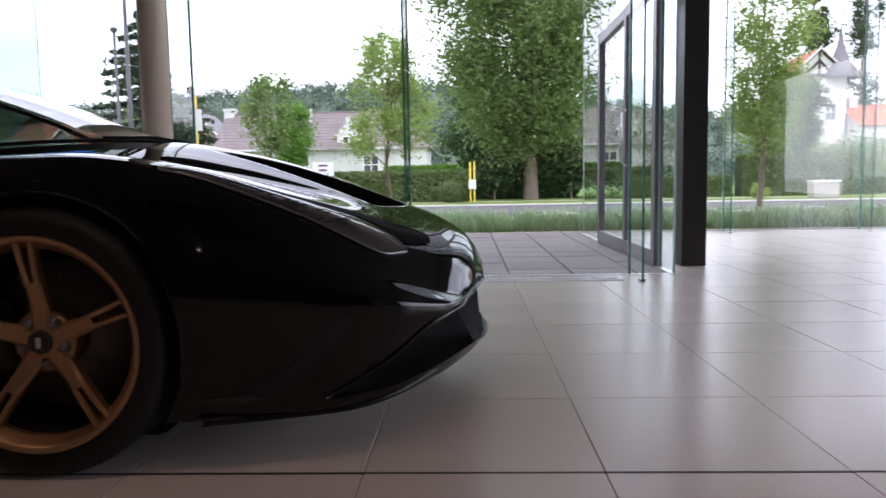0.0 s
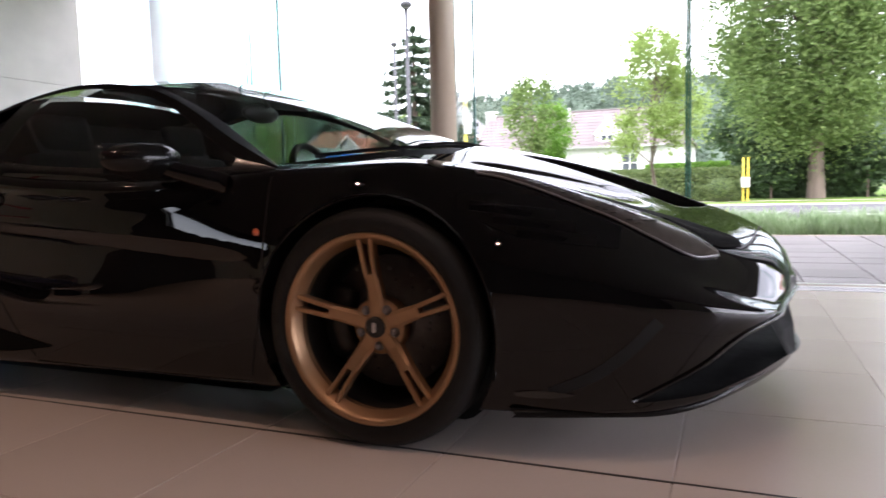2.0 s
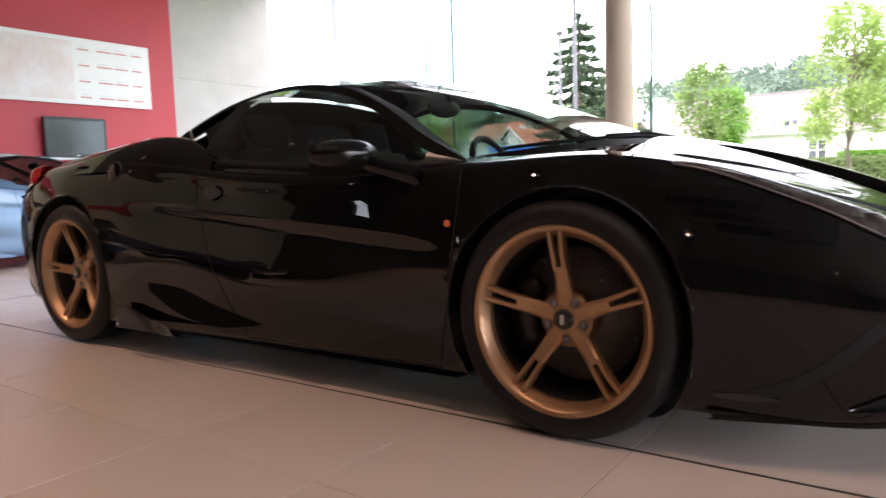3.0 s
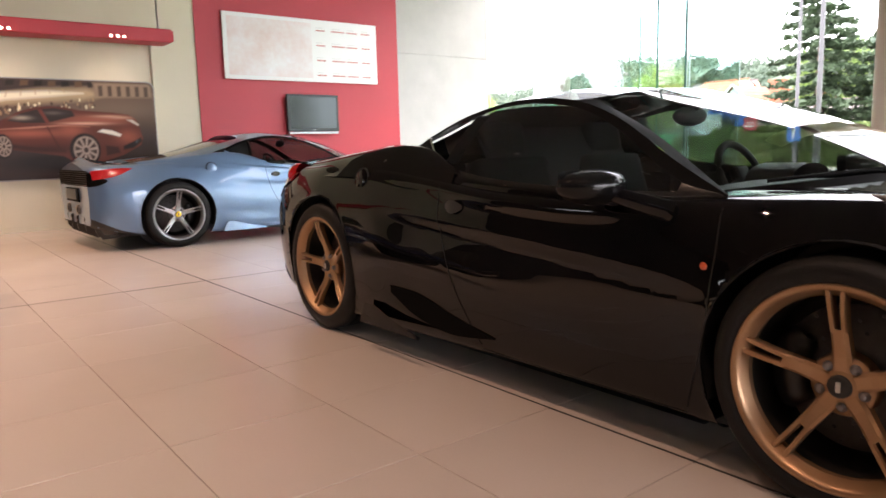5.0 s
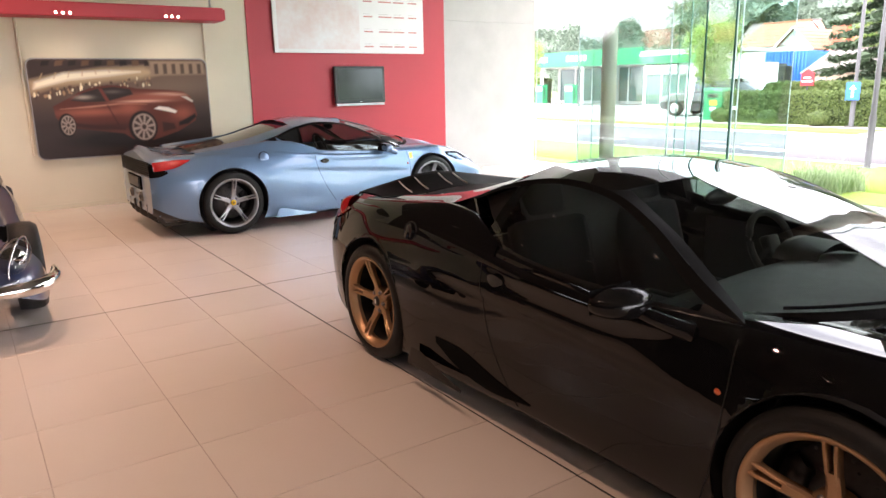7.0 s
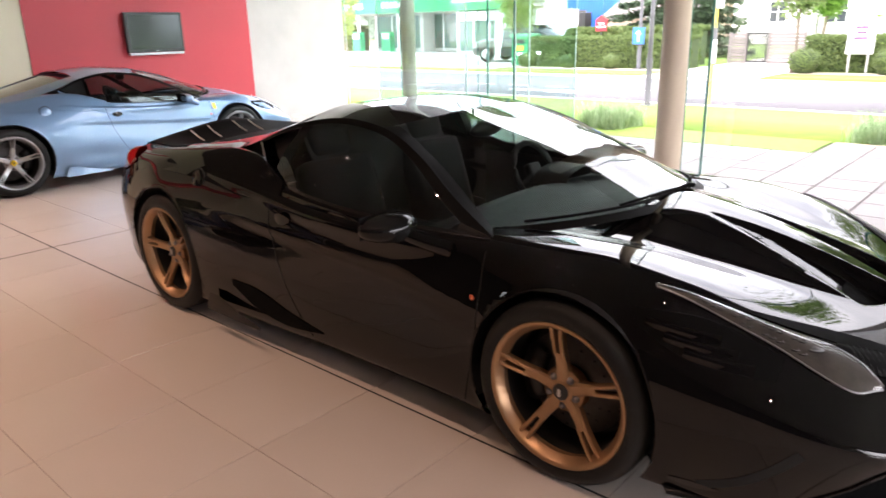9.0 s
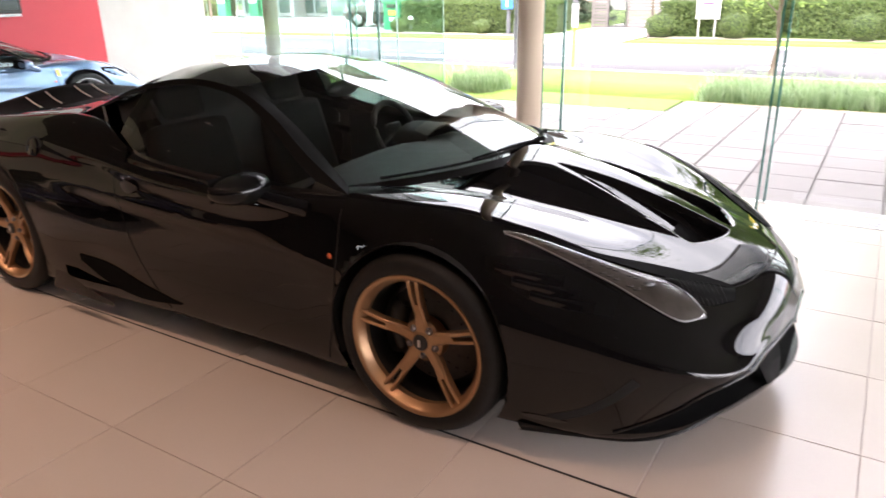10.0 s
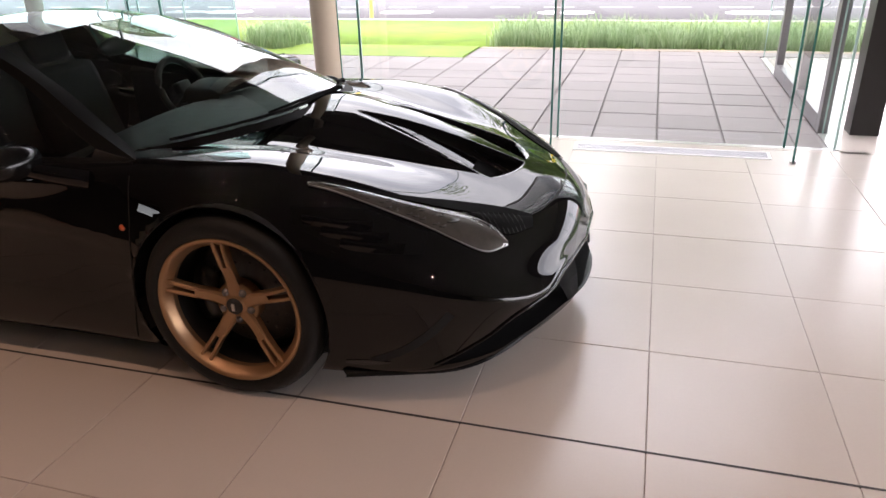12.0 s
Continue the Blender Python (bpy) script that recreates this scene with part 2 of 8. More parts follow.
def add_revolve(bm, profile, steps=48, axis="y", mat=0):
    """profile: (radius, offset along the axis) pairs, turned round that axis."""
    rings = []
    for k in range(steps):
        a = 2 * math.pi * k / steps
        c, s = math.cos(a), math.sin(a)
        if axis == "y":
            rings.append([bm.verts.new((r * c, o, r * s)) for r, o in profile])
        else:
            rings.append([bm.verts.new((r * c, r * s, o)) for r, o in profile])
    for k in range(steps):
        a, b = rings[k], rings[(k + 1) % steps]
        for i in range(len(profile) - 1):
            f = bm.faces.new((a[i], a[i + 1], b[i + 1], b[i]))
            f.smooth, f.material_index = True, mat
    return bm


def grid_mesh(rows, mat=0, closed=False):
    """A sheet through rows of points of equal length."""
    bm = bmesh.new()
    vs = [[bm.verts.new(p) for p in r] for r in rows]
    for a, b in zip(vs, vs[1:]):
        for i in range(len(a) - 1):
            f = bm.faces.new((a[i], a[i + 1], b[i + 1], b[i]))
            f.smooth, f.material_index = True, mat
    return bm


def spline(knots, values):
    """A smooth function through (knots, values), without overshoot (monotone cubic); knots rising or falling."""
    if knots[0] > knots[-1]:
        knots, values = knots[::-1], values[::-1]
    n = len(knots)
    h = [knots[i + 1] - knots[i] for i in range(n - 1)]
    d = [(values[i + 1] - values[i]) / h[i] for i in range(n - 1)]
    t = [d[0]] + [0 if d[i - 1] * d[i] <= 0 else 2 * d[i - 1] * d[i] / (d[i - 1] + d[i]) for i in range(1, n - 1)] + [d[-1]]

    def f(x):
        x = min(max(x, knots[0]), knots[-1])
        i = 0
        while i < n - 2 and x > knots[i + 1]:
            i += 1
        u = (x - knots[i]) / h[i]
        return (2 * u ** 3 - 3 * u ** 2 + 1) * values[i] + (u ** 3 - 2 * u ** 2 + u) * h[i] * t[i] + (3 * u ** 2 - 2 * u ** 3) * values[i + 1] + (u ** 3 - u ** 2) * h[i] * t[i + 1]
    return f


def smoothstep(a, b, x):
    u = min(max((x - a) / (b - a), 0.0), 1.0)
    return u * u * (3 - 2 * u)


def curve3(points, n):
    """n points along a smooth curve through the given points."""
    p = [Vector(q) for q in points]
    ks = [0.0]
    for a, b in zip(p, p[1:]):
        ks.append(ks[-1] + (b - a).length)
    fs = []
    for c in range(3):
        ys = [q[c] for q in p]
        m = []
        for i in range(len(p)):
            if i == 0:
                m.append((ys[1] - ys[0]) / (ks[1] - ks[0]))
            elif i == len(p) - 1:
                m.append((ys[-1] - ys[-2]) / (ks[-1] - ks[-2]))
            else:
                m.append((ys[i + 1] - ys[i - 1]) / (ks[i + 1] - ks[i - 1]))
        fs.append((ys, m))
    out = []
    for k in range(n):
        s = ks[-1] * k / (n - 1)
        i = 0
        while i < len(p) - 2 and s > ks[i + 1]:
            i += 1
        h = ks[i + 1] - ks[i]
        u = (s - ks[i]) / h
        v = []
        for ys, m in fs:
            v.append((2 * u ** 3 - 3 * u ** 2 + 1) * ys[i] + (u ** 3 - 2 * u ** 2 + u) * h * m[i] + (3 * u ** 2 - 2 * u ** 3) * ys[i + 1] + (u ** 3 - u ** 2) * h * m[i + 1])
        out.append(Vector(v))
    return out

# ---- structure of the showroom ----
WALL_X, FACADE_Y, WING_Y = -10.2, 6.08, 10.25
LEFT_X, RIGHT_X, EAST_X, SOUTH_Y, CEIL = -4.9, 2.44, 9.6, -6.0, 4.6


def structure(name, bm, mat, label, category, smooth=False):
    return tagged(link(name, bm, mat, smooth=smooth), label, category, kind="structure")


floor = structure("floor", add_box(box(WALL_X, EAST_X, SOUTH_Y, FACADE_Y, -0.30, -0.004), WALL_X, LEFT_X, FACADE_Y, WING_Y, -0.30, -0.004), M_GROUT, "polished beige porcelain tile floor with thin joints", "floor")
bm = box(RIGHT_X, EAST_X, FACADE_Y, WING_Y, -0.30, -0.004)
part("floor_bed", bm, M_GROUT, floor)

# west wall: cream plaster, a red panel, then pale concrete
wall_west = structure("wall_west", box(WALL_X - 0.3, WALL_X, SOUTH_Y, 4.36, 0, CEIL), M_PLASTER, "cream plastered wall behind the framed photograph", "wall")
structure("wall_red", box(WALL_X - 0.3, WALL_X + 0.02, 4.36, 8.0, 0, CEIL), M_RED, "red painted wall panel", "wall")
bm = bmesh.new()
for y0, y1, z0, z1 in ((8.003, 10.2, 0.0, 2.686), (8.003, 10.2, 2.692, CEIL)):
    add_box(bm, WALL_X - 0.3, WALL_X, y0, y1, z0, z1, 0.004)
add_box(bm, WALL_X - 0.31, WALL_X - 0.02, 8.01, 10.19, 0.01, CEIL - 0.01)
structure("wall_concrete", bm, M_CONCRETE, "pale fair-faced concrete wall with a horizontal joint", "wall")
bm = box(WALL_X - 0.3, EAST_X + 0.3, SOUTH_Y - 0.3, SOUTH_Y, 0, 2.9)
add_box(bm, WALL_X - 0.3, -9.1, SOUTH_Y - 0.3, SOUTH_Y, 2.9, CEIL)
add_box(bm, -8.3, EAST_X + 0.3, SOUTH_Y - 0.3, SOUTH_Y, 2.9, CEIL)
add_box(bm, -9.1, -8.3, SOUTH_Y - 0.3, SOUTH_Y, 4.2, CEIL)
add_box(bm, -9.1, -8.3, SOUTH_Y - 0.3, SOUTH_Y, 2.9, 3.2)
structure("wall_south", bm, surface("dark_back_wall", (0.05, 0.045, 0.042), 0.8, var=0.08, scale=1.2, fine=90), "plain dark back wall", "wall")
structure("wall_east", box(EAST_X, EAST_X + 0.3, SOUTH_Y, -0.6, 0, CEIL), M_WHITE, "plain white side wall", "wall")
bm = box(WALL_X, EAST_X, SOUTH_Y, FACADE_Y, CEIL, CEIL + 0.25)
add_box(bm, WALL_X, LEFT_X, FACADE_Y, WING_Y, CEIL, CEIL + 0.25)
add_box(bm, RIGHT_X, EAST_X, FACADE_Y, WING_Y, CEIL, CEIL + 0.25)
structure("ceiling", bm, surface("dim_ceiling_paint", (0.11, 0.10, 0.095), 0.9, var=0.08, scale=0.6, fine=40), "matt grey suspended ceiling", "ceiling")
bm = box(WALL_X, WALL_X + 0.015, SOUTH_Y, 4.35, 0, 0.07, 0.004)
structure("baseboard", bm, M_PLASTER, "low cream skirting along the plastered wall", "baseboard")


def sheet(a, b, z0, z1):
    """A single upright sheet between two plan points."""
    return grid_mesh([[(*a, z0), (*b, z0)], [(*a, z1), (*b, z1)]])


def glazing(name, along, lo, hi, fixed, joints, label, top=CEIL, pane_mat=None):
    """A run of sheet glass: a floor rail, panes between the joints, and their green polished edges."""
    root = empty(name, Matrix.Identity(4), label, "window", kind="structure")

    def place(a0, a1, b0, b1, z0, z1, mat=0, into=None):
        m = into if into is not None else bmesh.new()
        if along == "x":
            add_box(m, a0, a1, fixed + b0, fixed + b1, z0, z1, 0, mat)
        else:
            add_box(m, fixed + b0, fixed + b1, a0, a1, z0, z1, 0, mat)
        return m
    cuts = [lo] + joints + [hi]
    for a, b in zip(cuts, cuts[1:]):
        ends = ((a + 0.004, fixed + 0.002), (b - 0.004, fixed + 0.002))
        pane = part("pane", sheet(*[(p if along == "x" else p[::-1]) for p in ends], 0.003, top), pane_mat or M_GLASS, root)
        pane.visible_shadow = False
        for e in (a + 0.004, b - 0.007):
            part("glass_edge", place(e - 0.002, e + 0.003, -0.004, 0.008, 0.004, top), M_PANE_EDGE, root, "green polished glass edge")
    part("floor_rail", place(lo, hi, -0.03, 0.03, -0.02, 0.002), M_ALU, root, "slim aluminium floor rail")
    return root


wp = structure("window_7", box(-9.1, -8.3, SOUTH_Y - 0.16, SOUTH_Y - 0.152, 3.2, 4.2), M_GLASS, "high window in the back wall", "window")
wp.visible_shadow = False
HEAD_Z, SIDE_HEAD = 3.5, 3.4
glazing("window_8", "y", -0.6, WING_Y, EAST_X, [2.2, 5.0, 7.8], "tall glass end of the showroom", SIDE_HEAD)
FINS = [-3.05, -1.20, 0.44, 2.10]
glazing("window_1", "x", LEFT_X, RIGHT_X, FACADE_Y, FINS, "tall frameless glass facade along the paved court", HEAD_Z)
# unseen band added above the glass to cut sky reflections on the car
M_SKY_BLOCK = surface("plain_sky_block", (0.12, 0.11, 0.105), 0.8, var=0.06, scale=0.8, fine=40)
structure("wall_fascia", box(LEFT_X + 0.01, RIGHT_X - 0.01, FACADE_Y - 0.12, FACADE_Y + 0.12, HEAD_Z, CEIL - 0.002), M_SKY_BLOCK, "unseen wall band added above the glass facade to block sky reflections", "wall")
glazing("window_2", "y", FACADE_Y, WING_Y, LEFT_X, [7.6, 9.0], "frameless side glazing of the showroom wing", CEIL, M_GLASS_BLUE)
glazing("window_3", "x", WALL_X, LEFT_X, WING_Y, [-8.4, -6.6], "frameless street front of the showroom wing")
glazing("window_4", "x", RIGHT_X, EAST_X, WING_Y, [4.3, 6.1, 7.9], "frameless street front beside the entrance", SIDE_HEAD)
# unseen band over the end glazing, added to keep sky out of nose reflections
structure("wall_fascia_east", add_box(box(EAST_X - 0.10, EAST_X + 0.14, -0.59, WING_Y + 0.11, SIDE_HEAD, CEIL - 0.002), RIGHT_X + 0.01, EAST_X - 0.101, WING_Y - 0.10, WING_Y + 0.11, SIDE_HEAD, CEIL - 0.002), M_SKY_BLOCK, "unseen wall band added above the end glazing to block sky reflections", "wall")
glazing("window_5", "y", FACADE_Y, 6.54, RIGHT_X, [], "narrow glass beside the entrance door")
glazing("window_6", "y", 9.06, WING_Y, RIGHT_X, [], "narrow glass past the entrance door")


def glass_fin(x, y0, y1, z1=CEIL):
    root = empty("glass_fin", pose(x, 0, 0), "upright clear glass stiffening fin with green edges", "glass fin", "facade fins")
    p = part("blade", sheet((0, y0 + 0.006), (0, y1 - 0.006), 0.002, z1), M_GLASS, root)
    p.visible_shadow = False
    part("edge", box(-0.007, 0.007, y0, y0 + 0.007, 0.002, z1), M_GLASS_EDGE, root, "green polished glass edge")
    part("edge", box(-0.007, 0.007, y1 - 0.007, y1, 0.002, z1), M_GLASS_EDGE, root, "green polished glass edge")
    part("shoe", box(-0.02, 0.02, y0, y0 + 0.05, 0.0, 0.02, 0.003), M_ALU, root, "small steel floor shoe")
    return root


for x in FINS:
    glass_fin(x, 5.66, FACADE_Y - 0.01)
for x in (4.3, 6.1):
    glass_fin(x, WING_Y - 0.28, WING_Y - 0.01)
for x in (-8.4, -6.6):
    glass_fin(x, WING_Y - 0.28, WING_Y - 0.01)

# round columns and the dark corner pillar
def column(x, y, r, mat, label):
    root = empty("column", pose(x, y, 0), label, "column")
    m = bmesh.new()
    add_revolve(m, [(0.0, 0.0), (r, 0.0), (r, CEIL), (0.0, CEIL)], 40, "z")
    part("shaft", m, mat, root)
    m = bmesh.new()
    add_revolve(m, [(r + 0.001, 0.0), (r + 0.012, 0.0), (r + 0.012, 0.015), (r + 0.001, 0.018)], 40, "z")
    part("floor_ring", m, M_ALU, root, "thin metal ring")
    return root


column(-1.26, 5.56, 0.096, M_COLUMN, "round beige steel column inside the glass")
column(-5.08, 6.75, 0.085, M_COLUMN, "round beige steel column at the glass corner")
pillar = structure("pillar", box(2.63, 2.83, 6.53, 6.73, 0, CEIL, 0.004), M_DARKPILLAR, "dark bronze square pillar by the entrance", "pillar")

# entrance door in the side glazing
door = empty("door_1", pose(RIGHT_X, 0, 0), "grey aluminium glazed entrance door, closed", "door", kind="structure")
for y0, y1, z0, z1 in ((6.54, 6.65, 0, 2.36), (7.62, 7.71, 0, 2.36), (8.95, 9.06, 0, 2.36), (6.65, 7.62, 0.0, 0.13), (7.71, 8.95, 0.0, 0.13), (6.65, 7.62, 2.25, 2.36), (7.71, 8.95, 2.25, 2.36)):
    part("frame_bar", box(-0.035, 0.035, y0, y1, z0 + 0.002, z1, 0.006), M_DOORFRAME, door)
for y0, y1 in ((6.65, 7.62), (7.71, 8.95)):
    p = part("pane", sheet((0, y0), (0, y1), 0.13, 2.25), M_GLASS, door)
    p.visible_shadow = False
p = part("transom_pane", sheet((0, 6.54), (0, 9.06), 2.36, CEIL), M_GLASS, door)
p.visible_shadow = False
part("handle", tube([(-0.04, 7.54, 0.85), (-0.085, 7.54, 0.88), (-0.085, 7.54, 1.35), (-0.04, 7.54, 1.38)], 0.012, 10), M_ALU, door, "brushed steel pull handle")

# floor grille in front of the glass
grille = empty("floor_grille", pose(0.60, 5.735, 0), "long white slotted floor heating grille by the glass", "floor grille")
GL, GD = 1.38, 0.18
bm = bmesh.new()
for gx0, gx1, gy0, gy1 in ((0, GL, 0, 0.022), (0, GL, GD - 0.022, GD), (0, 0.022, 0.022, GD - 0.022), (GL - 0.022, GL, 0.022, GD - 0.022)):
    add_box(bm, gx0, gx1, gy0, gy1, -0.003, 0.006, 0.001)
M_GRILLE_RIM = surface("grille_rim_enamel", (0.80, 0.78, 0.78), 0.35, var=0.04, scale=6, fine=80)
part("frame", bm, M_GRILLE_RIM, grille)
M_GRILLE = surface("grille_enamel", (0.56, 0.54, 0.57), 0.4, var=0.06, scale=6, fine=80)
for k in range(11):
    part("slat", box(0.023, GL - 0.023, 0.025 + k * 0.0122, 0.033 + k * 0.0122, -0.003, 0.0045), M_GRILLE, grille)


# ---- wall fittings ----
def wall_frame(y, z, depth=0.0):
    """Local x runs along the west wall (as seen, to the right), y out of it, z up."""
    return Matrix(((0, 1, 0, WALL_X + 0.02 + depth), (1, 0, 0, y), (0, 0, 1, z), (0, 0, 0, 1)))


tv = empty("television", wall_frame(5.735, 1.255), "black flat television, switched off, on the red wall", "television")
part("casing", box(0, 0.94, 0.05, 0.11, 0.04, 0.64, 0.012), M_BLACK, tv)
part("screen", box(0.045, 0.895, 0.1105, 0.113, 0.09, 0.60, 0.001), M_SCREEN, tv)
part("speaker_bar", box(0.02, 0.92, 0.05, 0.115, 0.0, 0.036, 0.008), surface("silver_plastic", (0.45, 0.45, 0.46), 0.3, metal=0.4), tv, "silver lower trim")
part("wall_bracket", box(0.3, 0.64, -0.002, 0.05, 0.2, 0.5, 0.004), M_BLACK, tv)
part("badge", box(0.45, 0.49, 0.113, 0.1145, 0.06, 0.07), M_ALU, tv)
for k in range(6):
    part("button", box(0.70 + k * 0.025, 0.71 + k * 0.025, 0.115, 0.117, 0.014, 0.022), M_BLACK, tv)

board = empty("display_board", wall_frame(4.76, 2.105), "white printed display board hung on the red wall", "display board")
M_BOARD = surface("printed_board", (0.80, 0.77, 0.74), 0.35, var=0.04, scale=1.2, fine=50)
part("panel", box(0, 2.76, 0.03, 0.055, 0, 1.0, 0.004), M_BOARD, board)
M_INK = surface("red_ink", (0.62, 0.27, 0.25), 0.5, var=0.3, scale=20, fine=80)
M_INK2 = surface("grey_ink", (0.60, 0.57, 0.54), 0.5, var=0.2, scale=20, fine=80)
M_SKETCH = surface("pale_sketch_ink", (0.80, 0.60, 0.54), 0.5, var=0.10, scale=2.2, fine=14, second=(0.82, 0.80, 0.79))
for i, z in enumerate((0.10, 0.34, 0.58, 0.82)):
    for j in range(4):
        w = 0.17 + 0.04 * ((i * 3 + j * 5) % 3)
        part("text_bar", box(1.58 + j * 0.29, 1.58 + j * 0.29 + w, 0.0555, 0.057, z, z + 0.022), M_INK, board)
        part("text_bar", box(1.58 + j * 0.29, 1.58 + j * 0.29 + w * 0.7, 0.0555, 0.057, z + 0.05, z + 0.058), M_INK2, board)
part("sketch_field", box(0.07, 1.50, 0.0552, 0.0558, 0.06, 0.94), M_SKETCH, board, "pale tinted picture field")

# framed photograph of a red sports car, built flat
photo = empty("framed_photograph", wall_frame(1.36, 0.68), "large dark night photograph of a red sports car", "picture")
def rounded_plate(w, h, r, y0, y1):
    bm = bmesh.new()
    ring = []
    for cx, cz, a0 in ((w - r, h - r, 0), (r, h - r, 90), (r, r, 180), (w - r, r, 270)):
        for k in range(7):
            a = radians(a0 + 15 * k)
            ring.append((cx + r * math.cos(a), cz + r * math.sin(a)))
    f = [bm.verts.new((x, y1, z)) for x, z in ring]
    b = [bm.verts.new((x, y0, z)) for x, z in ring]
    bm.faces.new(f[::-1])
    for k in range(len(f)):
        bm.faces.new((f[k], f[(k + 1) % len(f)], b[(k + 1) % len(f)], b[k]))
    return bm


part("backing", rounded_plate(2.33, 1.33, 0.10, 0.0, 0.05), surface("pale_frame_edge", (0.36, 0.33, 0.31), 0.5, var=0.08), photo, "thin pale grey frame")
PW, PH = 2.30, 1.30

def soft_shape(u, v, points, edge=0.006):
    """How far each place of the print lies inside a closed outline, with a soft border."""
    px, py = np.array([p[0] for p in points]), np.array([p[1] for p in points])
    inside = np.zeros(u.shape, bool)
    near = np.full(u.shape, 9.0)
    for k in range(len(points)):
        ax, ay, bx, by = px[k - 1], py[k - 1], px[k], py[k]
        if ay != by:
            inside ^= ((ay > v) != (by > v)) & (u < (bx - ax) * (v - ay) / (by - ay) + ax)
        ex, ey = (bx - ax) * 1.75, by - ay
        q = np.clip(((u - ax) * 1.75 * ex + (v - ay) * ey) / max(1e-9, ex * ex + ey * ey), 0, 1)
        near = np.minimum(near, np.hypot((u - ax) * 1.75 - q * ex, v - ay - q * ey))
    return np.clip(0.5 + np.where(inside, near, -near) / (2 * edge), 0, 1)


def print_colours(u, v):
    """The night photograph: a lit terrace, a dark street and a red coupe, as printed ink."""
    rgb = np.zeros(u.shape + (3,))

    def lay(mask, colour):
        rgb[:] = rgb * (1 - mask[..., None]) + mask[..., None] * np.array(colour)

    def oval(cx, cy, rx, ry, soft=0.12):
        return np.clip((1 - np.hypot((u - cx) / rx, (v - cy) / ry)) / soft, 0, 1)

    def glow(cx, cy, rx, ry):
        return np.exp(-((u - cx) / rx) ** 2 - ((v - cy) / ry) ** 2)
    lay(np.ones(u.shape), (0.040, 0.024, 0.020))
    lay(0.8 * np.clip((v - 0.35) / 0.45, 0, 1), (0.17, 0.105, 0.075))
    lay(0.7 * np.clip((0.30 - v) / 0.3, 0, 1), (0.028, 0.016, 0.014))
    # dark facades over a bright terrace with awnings
    lay(soft_shape(u, v, [(0, 0.80), (0.16, 0.86), (0.42, 0.93), (0.70, 0.95), (1, 0.90), (1, 1), (0, 1)], 0.02), (0.050, 0.028, 0.022))
    lay(0.95 * soft_shape(u, v, [(0, 0.66), (0.10, 0.72), (0.30, 0.76), (0.60, 0.80), (0.72, 0.86), (0.62, 0.92), (0.38, 0.90), (0.14, 0.84), (0, 0.78)], 0.035), (0.52, 0.36, 0.21))
    lay(0.95 * soft_shape(u, v, [(0.02, 0.71), (0.20, 0.79), (0.42, 0.83), (0.60, 0.87), (0.42, 0.885), (0.18, 0.86), (0.03, 0.77)], 0.02), (1.0, 0.90, 0.70))
    specks = random.Random(17)
    for k in range(90):
        cx = specks.uniform(0.0, 0.66)
        cy = 0.655 + 0.20 * cx + specks.uniform(-0.055, 0.035)
        tone = ((0.95, 0.80, 0.52), (0.05, 0.028, 0.02), (0.40, 0.24, 0.13), (0.10, 0.05, 0.035))[k % 4]
        lay(0.85 * oval(cx, cy, specks.uniform(0.004, 0.011), specks.uniform(0.012, 0.034), 0.5), tone)
    for k in range(7):
        lay(0.7 * soft_shape(u, v, [(0.05 + 0.075 * k, 0.79 + 0.014 * k), (0.056 + 0.075 * k, 0.79 + 0.014 * k), (0.075 + 0.07 * k, 0.86 + 0.008 * k), (0.069 + 0.07 * k, 0.86 + 0.008 * k)], 0.006), (0.55, 0.34, 0.18))
    for k in range(9):
        lay(0.9 * soft_shape(u, v, [(0.07 + 0.07 * k, 0.93), (0.11 + 0.07 * k, 0.94), (0.11 + 0.07 * k, 0.99), (0.07 + 0.07 * k, 0.985)], 0.008), (0.15, 0.075, 0.04) if k % 2 else (0.02, 0.012, 0.01))
    lay(soft_shape(u, v, [(0.66, 0.83), (0.99, 0.84), (0.99, 0.985), (0.66, 0.985)], 0.015), (0.30, 0.20, 0.135))
    for k in range(6):
        lay(0.9 * soft_shape(u, v, [(0.685 + 0.052 * k, 0.845), (0.708 + 0.052 * k, 0.847), (0.708 + 0.052 * k, 0.955), (0.685 + 0.052 * k, 0.95)], 0.008), (0.065, 0.04, 0.03))
    lay(0.5 * glow(0.80, 0.70, 0.30, 0.10), (0.24, 0.16, 0.11))
    # the coupe
    body = [(0.105, 0.53), (0.112, 0.42), (0.14, 0.345), (0.21, 0.30), (0.33, 0.265), (0.47, 0.225), (0.52, 0.16), (0.64, 0.14), (0.70, 0.17), (0.80, 0.225), (0.905, 0.33), (0.918, 0.40), (0.905, 0.50), (0.885, 0.60), (0.84, 0.655), (0.75, 0.675), (0.66, 0.685), (0.57, 0.695), (0.50, 0.725), (0.42, 0.735), (0.33, 0.72), (0.25, 0.67), (0.18, 0.60)]
    lay(0.85 * oval(0.52, 0.17, 0.46, 0.13, 0.5), (0.012, 0.007, 0.006))
    car = soft_shape(u, v, body, 0.007)
    lay(car, (0.105, 0.026, 0.016))
    lay(car * 0.9 * glow(0.67, 0.60, 0.20, 0.05), (0.36, 0.105, 0.066))
    lay(car * 0.8 * glow(0.73, 0.635, 0.09, 0.014), (0.60, 0.30, 0.21))
    lay(car * 0.9 * glow(0.30, 0.46, 0.17, 0.040), (0.36, 0.10, 0.062))
